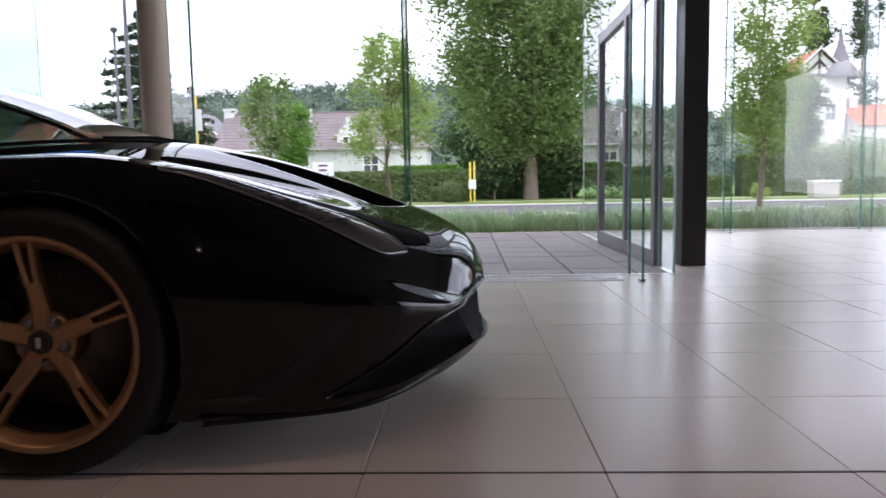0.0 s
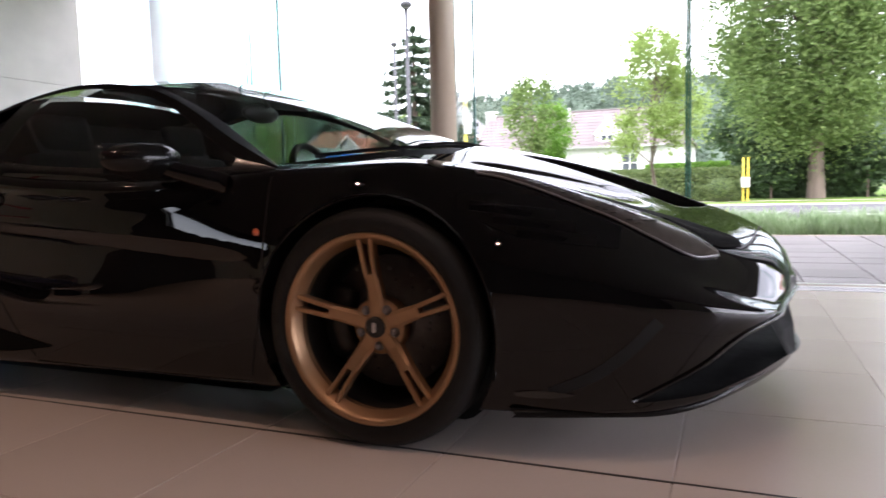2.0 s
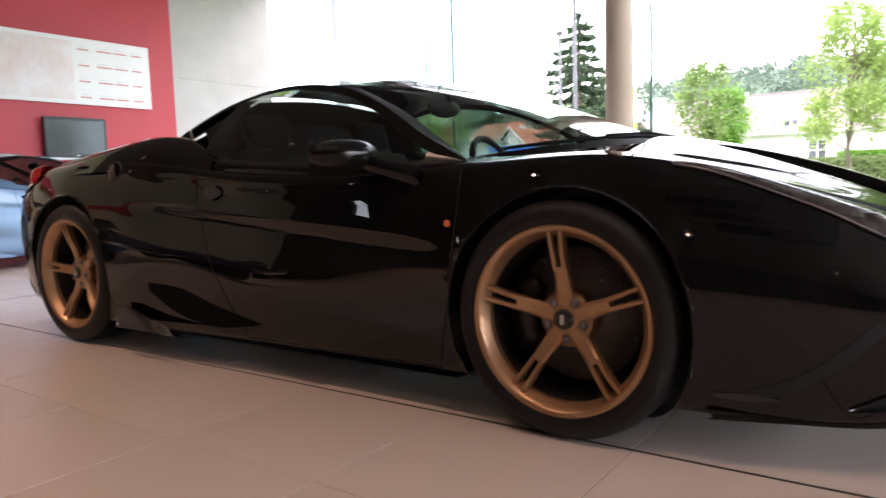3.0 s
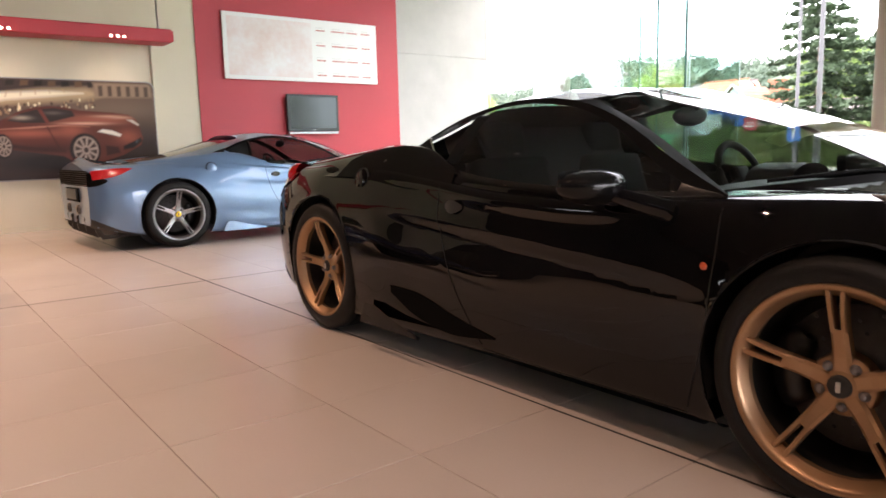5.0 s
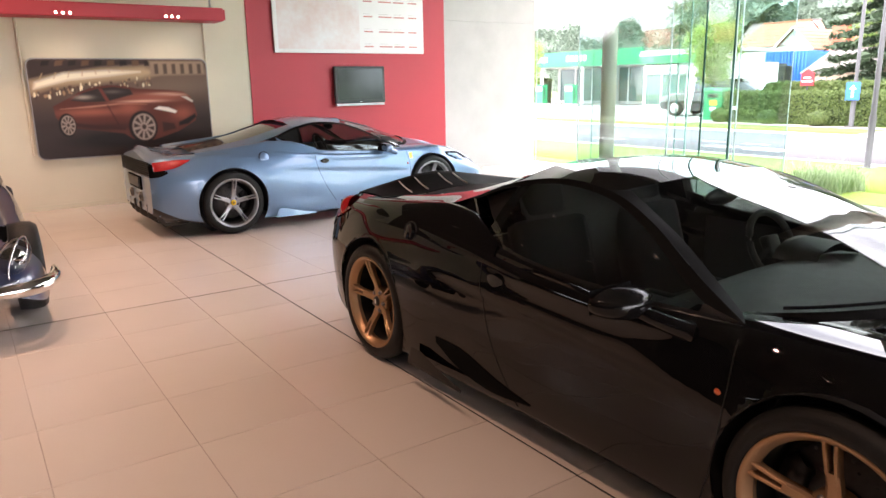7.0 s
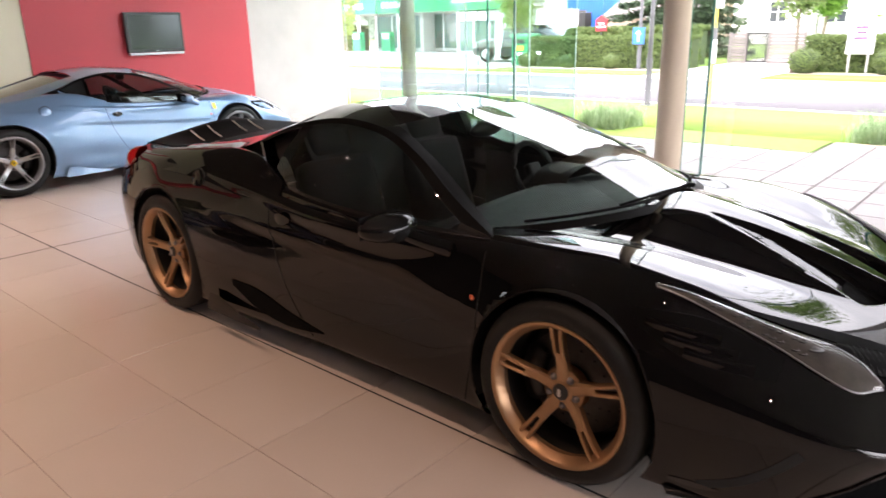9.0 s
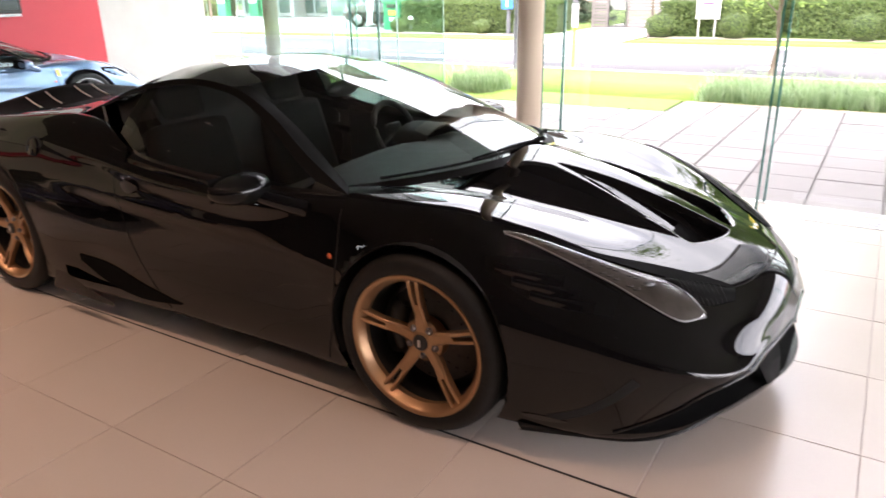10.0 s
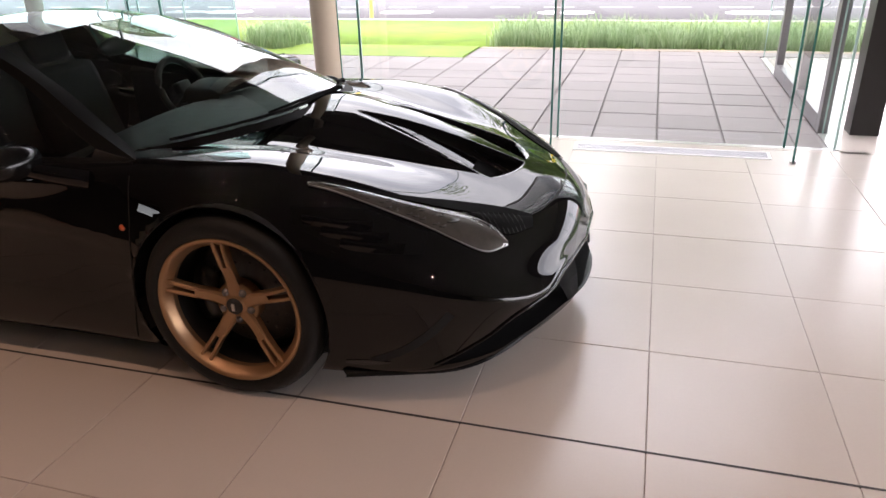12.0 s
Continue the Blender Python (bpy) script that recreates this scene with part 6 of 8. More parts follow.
def classic_car(m):
    car = empty("classic_car", m, "dark blue classic coupe with chrome bumper and covered headlights", "car")
    bm = bmesh.new()
    rows = []
    for i in range(76):
        x = 4.3 * (i / 75)
        w, t, lo = c_w(x), c_top(x), c_low(x)
        row = []
        for k in range(41):
            a = math.pi * (k / 40)
            c, s = math.cos(a), math.sin(a)
            row.append(bm.verts.new((-x, w * math.copysign(abs(c) ** 0.55, c), lo + (t - lo) * abs(s) ** 0.62)))
        rows.append(row)
    for p, q in zip(rows, rows[1:]):
        for k in range(40):
            c = (p[k].co + q[k + 1].co) / 2
            if abs(c.y) > 0.5 and any(math.hypot(c.x + wx, c.z - 0.33) < 0.35 for wx in (0.85, 3.30)):
                continue
            bm.faces.new((p[k], p[k + 1], q[k + 1], q[k]))
    bm.faces.new(rows[0])
    bm.faces.new(rows[-1][::-1])
    body = part("body", bm, CLASSIC, car, smooth=True)
    part("cabin", grid_mesh([[(-x, w * c, 0.86 + (z - 0.86) * s) for c, s in [(math.cos(math.pi * k / 16), math.sin(math.pi * k / 16) ** 0.7) for k in range(17)]] for x, w, z in ((1.65, 0.66, 0.76), (1.85, 0.68, 1.0), (2.15, 0.66, 1.23), (2.6, 0.64, 1.25), (3.1, 0.62, 1.14), (3.7, 0.55, 0.90))]), M_CARSIDE, car, "dark cabin glass", True)
    part("roof", grid_mesh([[(-x, w * c, z - 0.10 * c * c) for c in [k / 8 - 1 for k in range(17)]] for x, w, z in ((2.05, 0.52, 1.235), (2.3, 0.55, 1.265), (2.65, 0.54, 1.262), (3.05, 0.50, 1.19))]), CLASSIC, car, "", True)
    part("grille", grid_mesh([[(0.012 - 0.05 * q * q, 0.42 * q, z) for q in [k / 8 - 1 for k in range(17)]] for z in (0.34, 0.38, 0.42)]), M_MESH, body, "dark oval grille")
    for s in (-1, 1):
        part("front_bumper", tube(curve3([(0.05, s * 0.30, 0.36), (0.06, s * 0.50, 0.365), (0.02, s * 0.70, 0.37), (-0.16, s * 0.815, 0.375), (-0.45, s * 0.845, 0.38)], 20), [0.018 + 0.03 * math.sin(math.pi * min(1, 0.12 + k / 22)) for k in range(20)], 10), M_CHROME, body, "slim chrome quarter bumper", True)
        b = bmesh.new()
        bmesh.ops.create_uvsphere(b, u_segments=24, v_segments=14, radius=1.0)
        b.transform(pose(-0.23, s * 0.60, 0.52, 0, 24, -s * 22) @ Matrix.Diagonal((0.21, 0.10, 0.085, 1)))
        lamp = part("headlight", b, M_CLEAR, body, "clear covered headlight", True)
        b = bmesh.new()
        add_revolve(b, [(0.0, 0.02), (0.05, 0.01), (0.075, -0.02)], 24)
        b.transform(pose(-0.20, s * 0.60, 0.52, 0, 0, -90))
        part("reflector", b, M_CHROME, lamp, "", True)
        part("lamp_trim", tube([tuple(pose(-0.23, s * 0.60, 0.52, 0, 24, -s * 22) @ Vector((0.215 * math.cos(a), s * 0.03, 0.088 * math.sin(a)))) for a in [2 * math.pi * k / 28 for k in range(29)]], 0.006, 6), M_CHROME, lamp, "chrome trim ring")
        b = bmesh.new()
        add_revolve(b, [(0.0, -0.012), (0.018, -0.008), (0.024, 0.004)], 14)
        b.transform(pose(0.03, s * 0.58, 0.42, 0, 0, 90))
        part("indicator", b, M_CLEAR, body, "", True)
        for wx in (0.85, 3.30):
            b = bmesh.new()
            add_revolve(b, [(0.20, 0.0), (0.24, -0.012), (0.30, -0.012), (0.325, 0.02), (0.33, 0.09), (0.32, 0.17), (0.2, 0.18)], 36)
            b.transform(pose(-wx, s * 0.79, 0.33, 0, 0, 0 if s < 0 else 180))
            wheel = part("wheel", b, M_RUBBER, car, "", True)
            b = bmesh.new()
            add_revolve(b, [(0.0, -0.02), (0.04, -0.02), (0.06, 0.03), (0.17, 0.03), (0.20, -0.004), (0.205, 0.02)], 30)
            b.transform(pose(-wx, s * 0.79, 0.33, 0, 0, 0 if s < 0 else 180))
            part("rim", b, M_CHROME, wheel, "", True)
    part("cabin_floor", box(-3.6, -1.5, -0.6, 0.6, 0.24, 0.30), M_CREAM, car)
    return car


classic_car(pose(-4.42, 0.08, 0, 0, 0, 0))

# ---- outside: ground, court, road ----
ground = structure("ground", add_box(add_box(box(-200, 200, FACADE_Y + 0.05, 480, -0.6, -0.10), EAST_X + 0.31, 200, -200, FACADE_Y + 0.05, -0.6, -0.10), -200, WALL_X - 0.31, -200, FACADE_Y + 0.05, -0.6, -0.10), M_VERGE, "grassy ground reaching to the hills", "ground")
court = structure("pavement", box(LEFT_X - 5.5, 11.0, FACADE_Y + 0.04, 10.95, -0.10, -0.03), M_SOIL, "court paved with grey concrete slabs", "pavement")


def strip(name, mat, label, category, rows, x0=-200, x1=200):
    """A long band of ground through the (y, z) rows, closed below."""
    bm = grid_mesh([[(x, y, z) for y, z in rows] for x in (x0, x1)])
    bmesh.ops.recalc_face_normals(bm, faces=bm.faces)
    return structure(name, bm, mat, label, category)


strip("lawn", M_LAWN, "mown lawn strip along the road", "lawn", ((10.95, -0.3), (10.95, -0.03), (12.5, -0.01), (13.85, 0.03), (13.85, -0.3)), -60, 60)
structure("lawn_edge", box(-60, -1.35, 9.92, 10.95, -0.08, -0.008), M_LAWN, "mown lawn reaching up to the court", "lawn")
structure("planting_strip", box(-1.3, 10.9, 10.77, 10.945, -0.08, -0.014), surface("bare_earth", (0.30, 0.24, 0.19), 0.95, var=0.2, scale=5, fine=50, bump=0.3), "bare brown earth strip before the tall grass", "soil")
strip("kerb", M_KERB, "pale concrete kerb along the road", "kerb", ((13.85, -0.3), (13.85, 0.045), (13.98, 0.045), (13.98, -0.3)))
strip("road", M_ROAD, "worn grey two-lane asphalt road", "road", ((13.98, -0.3), (13.98, 0.025), (16.5, 0.075), (18.8, 0.11), (18.8, -0.3)))
strip("kerb_far", M_KERB, "pale concrete cycle path beyond the road", "kerb", ((18.8, -0.3), (18.8, 0.13), (19.35, 0.135), (19.35, -0.3)))
strip("verge", M_LAWN, "mown verge across the road", "verge", ((19.35, -0.3), (19.35, 0.125), (21.6, 0.13), (21.6, -0.3)))
strip("footpath", surface("beige_gravel", (0.44, 0.37, 0.31), 0.9, var=0.15, scale=3, fine=40), "beige gravel edge under the hedges", "path", ((21.6, -0.3), (21.6, 0.12), (22.6, 0.12), (22.6, -0.3)))
strip("verge_far", M_VERGE, "grass beyond the hedges", "verge", ((22.6, -0.3), (22.6, 0.12), (60, 0.10), (60, -0.3)))
bm = bmesh.new()


def paint_mark(x0, x1, y0, y1):
    z0, z1 = 0.029 + 0.0198 * (y0 - 13.98), 0.029 + 0.0198 * (y1 - 13.98)
    bm.faces.new([bm.verts.new(v) for v in ((x0, y0, z0), (x1, y0, z0), (x1, y1, z1), (x0, y1, z1))])


for k in range(-40, 40):
    paint_mark(k * 1.15, k * 1.15 + 0.62, 15.98, 16.08)
for x in (-8.1, -3.9, -0.6, 2.9, 6.5):
    for k in range(4):
        paint_mark(x - 0.6 + 0.1 * abs(k - 1.5), x + 0.6 - 0.1 * abs(k - 1.5), 14.88 + 0.13 * k, 15.01 + 0.13 * k)
structure("road_marking", bm, M_MARK, "white painted road markings", "road marking")


# ---- plants ----
def leaf_cloud(bm, centres, size, n, rng, flat=0.6, reach=1.0):
    """Many small leaf blades scattered through the clumps given as (centre, radius)."""
    for c, r in centres:
        for _ in range(n):
            d = Vector((rng.gauss(0, 1), rng.gauss(0, 1), rng.gauss(0, 1))).normalized()
            p = Vector(c) + d * r * min(1.7, abs(rng.gauss(0.62, 0.42))) * reach
            a = Vector((rng.gauss(0, 1), rng.gauss(0, 1), rng.gauss(0, flat))).normalized() * size * rng.uniform(0.6, 1.3)
            b = a.cross(Vector((rng.gauss(0, 1), rng.gauss(0, 1), rng.gauss(0, 1)))).normalized() * size * rng.uniform(0.35, 0.7)
            bm.faces.new([bm.verts.new(q) for q in (p - a, p - b * 0.8, p + a, p + b)])
    return bm


def broadleaf_tree(x, y, height, trunk_h, crown_r, mat, label, seed, trunk_r=0.12, clumps=40, leaves=70, leaf=0.16, top_taper=0.6, group="", gaps=1.0, lean=0.0):
    rng = random.Random(seed)
    root = empty("tree", pose(x, y, 0.02), label, "tree", group)
    bm = bmesh.new()
    path = [Vector((lean * k / 6 + rng.gauss(0, 0.03), rng.gauss(0, 0.03), height * 0.86 * k / 6)) for k in range(7)]
    add_tube(bm, path, [trunk_r * (1.35 if k == 0 else 1) * (1 - 0.13 * k) for k in range(7)], 9)
    cs = []
    for k in range(clumps):
        u = rng.random()
        z = trunk_h + (height - trunk_h) * (0.06 + 0.84 * u)
        rad = crown_r * (math.sin(math.pi * min(1, 0.18 + 0.82 * (1 - u))) * (1 - top_taper) + top_taper * (1 - u * 0.85)) * rng.uniform(0.35, 0.85)
        a = rng.uniform(0, 2 * math.pi)
        c = Vector((rad * math.cos(a) + lean * u, rad * math.sin(a), z))
        cs.append((c, crown_r * rng.uniform(0.22, 0.36) * gaps))
        if k % 3 == 0:
            s = path[2 + k % 4]
            mid = (s + c) / 2 + Vector((0, 0, 0.12 * height * 0.2))
            add_tube(bm, [s, mid, c], [trunk_r * 0.35, trunk_r * 0.22, trunk_r * 0.08], 5)
    part("trunk", bm, M_BARK, root, "grey-brown trunk and limbs")
    part("crown", leaf_cloud(bmesh.new(), cs, leaf, leaves, rng), mat, root)
    return root


def spruce(x, y, height, radius, label, seed, tiers=17):
    rng = random.Random(seed)
    root = empty("conifer", pose(x, y, 0.08), label, "tree")
    part("trunk", tube([(0, 0, 0), (0, 0, height * 0.5), (0, 0, height)], [0.22, 0.14, 0.03], 9), M_BARK, root)
    bm = bmesh.new()
    for t in range(tiers):
        u = t / (tiers - 1)
        z = height * (0.1 + 0.88 * u)
        r = radius * (1 - u) ** 0.6 + 0.12
        for k in range(17 if u < 0.7 else 11):
            a = rng.uniform(0, 2 * math.pi)
            L = r * rng.uniform(0.65, 1.1)
            for s in range(int(8 + L * 16)):
                f = rng.uniform(0.12, 1.0)
                p = Vector((math.cos(a) * L * f, math.sin(a) * L * f, z - 0.30 * L * f + 0.12 * L * f * f + rng.gauss(0, 0.05)))
                q = Vector((rng.gauss(0, 1), rng.gauss(0, 1), rng.gauss(-0.3, 0.5))).normalized() * 0.18
                w = q.cross(Vector((0, 0, 1))).normalized() * 0.07 + Vector((0, 0, rng.uniform(-0.1, 0.05)))
                bm.faces.new([bm.verts.new(v) for v in (p - q, p - w, p + q, p + w)])
    part("crown", bm, L_SPRUCE, root)
    return root


def hedge(x0, x1, y0, y1, h, label, seed, density=70, leaf=0.045, mat=None):
    rng = random.Random(seed)
    root = empty("hedge", pose(x0, y0, 0.10), label, "hedge")
    w, d = x1 - x0, y1 - y0
    # plain darker green block filling the hedge behind its leaves
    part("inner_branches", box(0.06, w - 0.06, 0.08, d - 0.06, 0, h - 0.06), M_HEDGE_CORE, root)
    bm = bmesh.new()
    n = int(density * (w * h + w * d))
    for _ in range(min(4 * n, 30000)):
        s = rng.random() * (h + d)
        if s < h:
            p = Vector((rng.uniform(0, w), rng.gauss(0.03, 0.04), s))
        else:
            p = Vector((rng.uniform(0, w), s - h, h + rng.gauss(0, 0.03)))
        a = Vector((rng.gauss(0, 1), rng.gauss(0, 0.5), rng.gauss(0, 1))).normalized() * leaf * rng.uniform(0.7, 1.4)
        b = a.cross(Vector((rng.gauss(0, 0.6), 1, rng.gauss(0, 0.6)))).normalized() * leaf * 0.6
        bm.faces.new([bm.verts.new(v) for v in (p - a, p - b, p + a, p + b)])
    part("leaves", bm, mat or L_HEDGE, root)
    return root


def shrub(x, y, r, h, label, seed, mat=None, n=700, leaf=0.06, z=0.11):
    rng = random.Random(seed)
    root = empty("shrub", pose(x, y, z), label, "shrub")
    cs = [((rng.gauss(0, r * 0.35), rng.gauss(0, r * 0.35), h * rng.uniform(0.35, 0.72)), min(r, h / 2) * 0.62) for _ in range(9)]
    part("leaves", leaf_cloud(bmesh.new(), cs, leaf, n // 9, rng, 1.0), mat or L_HEDGE, root)
    part("stem", tube([(0, 0, 0), (0, 0, h * 0.5)], 0.04, 6), M_BARK, root)
    return root


def tall_grass(x0, x1, y0, y1, h, clumps, blades, label, seed):
    """Arching blades in loose tufts of uneven height."""
    rng = random.Random(seed)
    bm = bmesh.new()
    for _ in range(clumps):
        cx, cy, ch = rng.uniform(x0, x1), rng.uniform(y0, y1), h * rng.uniform(0.55, 1.2)
        lean = Vector((rng.gauss(0, 0.25), rng.gauss(-0.05, 0.2), 0))
        for _ in range(blades):
            a = rng.uniform(0, 6.28)
            L = ch * rng.uniform(0.5, 1.15)
            d = Vector((math.cos(a), math.sin(a), 0)) * rng.uniform(0.15, 0.75) + lean
            s = Vector((-math.sin(a), math.cos(a), 0)) * rng.uniform(0.004, 0.009)
            p0 = Vector((cx + rng.gauss(0, 0.05), cy + rng.gauss(0, 0.05), -0.04))
            p1, p2 = p0 + d * L * 0.35 + Vector((0, 0, L * 0.62)), p0 + d * L * 0.95 + Vector((0, 0, L * (0.95 - 0.3 * d.length)))
            v = [bm.verts.new(q) for q in (p0 - s, p0 + s, p1 + s * 0.8, p1 - s * 0.8, p2)]
            bm.faces.new(v[:4])
            bm.faces.new((v[3], v[2], v[4]))
    return tagged(link("tall_grass", bm, L_GRASS), label, "grass", kind="stuff")


tall_grass(-1.15, 10.6, 11.0, 12.0, 0.40, 1150, 20, "loose band of knee-high ornamental grass edging the court", 3)
tall_grass(-4.95, -4.2, 10.4, 11.3, 0.48, 70, 24, "tuft of ornamental grass on the lawn", 4)


# ---- wooded hills far off ----
def wooded_hill(x0, x1, y, tops, seed, label):
    """A rounded slope of tree crowns; tops gives the skyline over its length."""
    rng = random.Random(seed)
    sky = spline([x0 + (x1 - x0) * k / (len(tops) - 1) for k in range(len(tops))], tops)
    bm = grid_mesh([[(x0 + (x1 - x0) * i / 60, y + 26 * (k / 8), sky(x0 + (x1 - x0) * i / 60) * 0.93 * math.sin(math.pi / 2 * k / 8) - 1.5) for i in range(61)] for k in range(9)])
    cs = []
    for k in range(int((x1 - x0) * 7)):
        x, u = rng.uniform(x0, x1), rng.random()
        cs.append(((x, y + 26 * u - 1.0, sky(x) * 0.93 * math.sin(math.pi / 2 * u) - 1.2), rng.uniform(1.0, 1.9)))
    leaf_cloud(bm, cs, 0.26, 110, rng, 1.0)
    return tagged(link("wooded_hill", bm, L_WOOD_HAZED), label, "woods", kind="stuff")


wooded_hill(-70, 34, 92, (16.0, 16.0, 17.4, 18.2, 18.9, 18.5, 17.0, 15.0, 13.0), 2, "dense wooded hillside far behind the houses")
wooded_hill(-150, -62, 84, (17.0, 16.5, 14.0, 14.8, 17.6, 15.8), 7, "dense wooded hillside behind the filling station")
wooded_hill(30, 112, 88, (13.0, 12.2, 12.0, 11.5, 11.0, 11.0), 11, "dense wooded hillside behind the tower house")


# ---- trees and hedges across the road ----
BR = broadleaf_tree
BR(-0.6, 14.0, 3.6, 1.25, 1.35, L_LIGHT, "young airy tree with light green leaves on the verge", 11, 0.045, 64, 165, 0.040, 0.75, gaps=0.70)
BR(6.35, 14.0, 4.9, 1.25, 1.1, L_LIGHT, "young slender tree with light green leaves", 12, 0.05, 90, 170, 0.040, 0.45, gaps=0.95)
BR(3.0, 24.0, 12.5, 1.35, 4.2, L_MID, "large dense leafy tree with a thick grey trunk", 13, 0.2, 170, 760, 0.072, 0.3, gaps=0.88)
BR(-9.3, 42.0, 5.5, 1.7, 1.5, L_BRIGHT, "small round bright green tree before the white house", 14, 0.1, 90, 140, 0.09, 0.2, gaps=1.1)
BR(-15.65, 23.9, 3.75, 1.5, 1.3, L_LIGHT, "light green tree behind the green bin", 15, 0.06, 70, 110, 0.06, 0.3)
BR(-30.5, 28.0, 4.2, 1.2, 1.1, L_LIGHT, "yellow-green tree beside the filling station", 16, 0.06, 40, 60, 0.09, 0.3)
BR(-5.05, 22.1, 4.2, 1.7, 1.1, L_MID, "young verge tree with a thin pale trunk", 17, 0.05, 40, 60, 0.08, 0.3)
BR(13.6, 28.0, 4.5, 1.5, 1.0, L_DARK, "dark leafy tree behind the hedge", 18, 0.09, 60, 80, 0.1, 0.2)
BR(-21.5, 52.0, 7.0, 1.0, 3.6, L_MID, "broad garden tree before the wooded hill", 20, 0.15, 90, 80, 0.2, 0.2)
BR(2.5, 60.0, 8.5, 1.0, 4.5, L_DARK, "dark tree behind the garden", 22, 0.2, 90, 80, 0.25, 0.2)
BR(19.5, 44.0, 6.0, 1.0, 2.6, L_MID, "garden tree beside the tower house", 23, 0.15, 70, 80, 0.16, 0.2)
spruce(-12.6, 30.0, 7.9, 2.6, "tall blue-green spruce standing over the hedges", 31)
spruce(-10.9, 31.0, 4.9, 1.5, "smaller dark conifer beside the spruce", 32, 12)


def poplar(x, y, h, r, seed):
    rng = random.Random(seed)
    root = empty("poplar", pose(x, y, 0), "tall narrow poplar with dark green leaves", "tree", "row of poplars")
    part("trunk", tube([(0, 0, 0), (0, 0, h * 0.6), (0, 0, h)], [0.35, 0.2, 0.04], 8), M_BARK, root)
    cs = [((rng.gauss(0, r * 0.35), rng.gauss(0, r * 0.35), h * u), r * rng.uniform(0.35, 0.6) * (1 - 0.6 * max(0, u - 0.6) / 0.4)) for u in [rng.uniform(0.08, 0.98) for _ in range(70)]]
    part("crown", leaf_cloud(bmesh.new(), cs, 0.22, 90, rng), L_POPLAR, root)


poplar(36.3, 75, 22, 1.5, 41)
poplar(41.4, 75, 24, 2.0, 42)
poplar(38.6, 79, 19, 1.6, 43)

hedge(-14.4, -5.7 - 2.6, 22.75, 23.6, 1.0, "long clipped hedge of small green leaves", 51, 220)
hedge(-14.2, -8.9, 24.9, 25.7, 1.24, "higher hedge of dark leaves behind the clipped one", 52, 150, 0.09)
hedge(-5.0, 1.0, 22.75, 23.5, 0.95, "clipped hedge beside the driveway", 53, 240)
hedge(-2.0, 0.6, 25.4, 26.1, 1.15, "bright rear hedge in the garden", 54, 150, 0.08, L_BRIGHT)
hedge(0.8, 4.7, 25.1, 26.4, 1.95, "dense dark shrubbery behind the large tree", 58, 130, 0.10, L_DARK)
hedge(9.6, 11.9, 23.3, 24.2, 1.28, "tall trimmed hedge across the road", 55, 240)
hedge(6.0, 9.4, 23.6, 24.3, 0.62, "low trimmed hedge across the road", 56, 240)
hedge(13.5, 24.0, 24.6, 25.4, 1.0, "hedge before the red-roofed house", 57, 140)
hedge(-60, -36, 34.0, 35.0, 1.6, "hedge beyond the filling station", 58, 40, 0.14)
BALLS = ((-12.45, 22.3, 0.30, 0.46), (-10.8, 22.3, 0.32, 0.46), (-14.2, 22.3, 0.3, 0.48), (-4.8, 22.15, 0.42, 0.66), (-2.75, 22.15, 0.40, 0.68), (0.4, 22.05, 0.40, 0.66))


def ball_shrub(x, y, r, h, seed):
    rng = random.Random(seed)
    root = empty("ball_shrub", pose(x, y, 0.12), "small box shrub clipped to a ball before the hedge", "shrub", "clipped ball shrubs")
    bm = bmesh.new()
    add_revolve(bm, [(0.01, 0.0), (r * 0.6, 0.02), (r * 0.86, h * 0.3), (r * 0.8, h * 0.7), (r * 0.45, h * 0.92), (0.01, h * 0.95)], 14, "z")
    # solid core in the same darker green, inside the leaf shell
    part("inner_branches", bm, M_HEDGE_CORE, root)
    bm = bmesh.new()
    for _ in range(1300):
        d = Vector((rng.gauss(0, 1), rng.gauss(0, 1), rng.gauss(0, 1))).normalized()
        p = Vector((d.x * r, d.y * r, h * 0.5 + d.z * h * 0.5)) * rng.uniform(0.92, 1.04)
        q = Vector((rng.gauss(0, 1), rng.gauss(0, 1), rng.gauss(0, 1))).normalized() * 0.035
        w = q.cross(d).normalized() * 0.02
        bm.faces.new([bm.verts.new(v) for v in (p - q, p - w, p + q, p + w)])
    part("leaves", bm, L_HEDGE, root)


for k, (x, y, r, h) in enumerate(BALLS):
    ball_shrub(x, y, r, h, 60 + k)
shrub(12.7, 23.4, 0.95, 2.0, "large rounded leafy bush", 71, L_MID, 3800, 0.07)
for k, (x, y, r, h) in enumerate(((1.8, 24.2, 0.9, 1.5), (3.0, 25.0, 1.2, 2.1), (4.4, 24.6, 1.1, 1.9), (5.6, 25.2, 1.1, 2.2), (2.2, 26.0, 1.2, 2.6), (7.2, 26.0, 1.3, 2.4))):
    shrub(x, y, r, h, "dark evergreen bush under the large tree", 80 + k, L_DARK, 2600, 0.085)
shrub(9.0, 20.6, 0.35, 0.4, "low yellow-green plant on the verge", 79, L_LIGHT, 500, 0.05)
shrub(10.8, 21.0, 0.3, 0.35, "low yellow-green plant on the verge", 78, L_LIGHT, 400, 0.05)

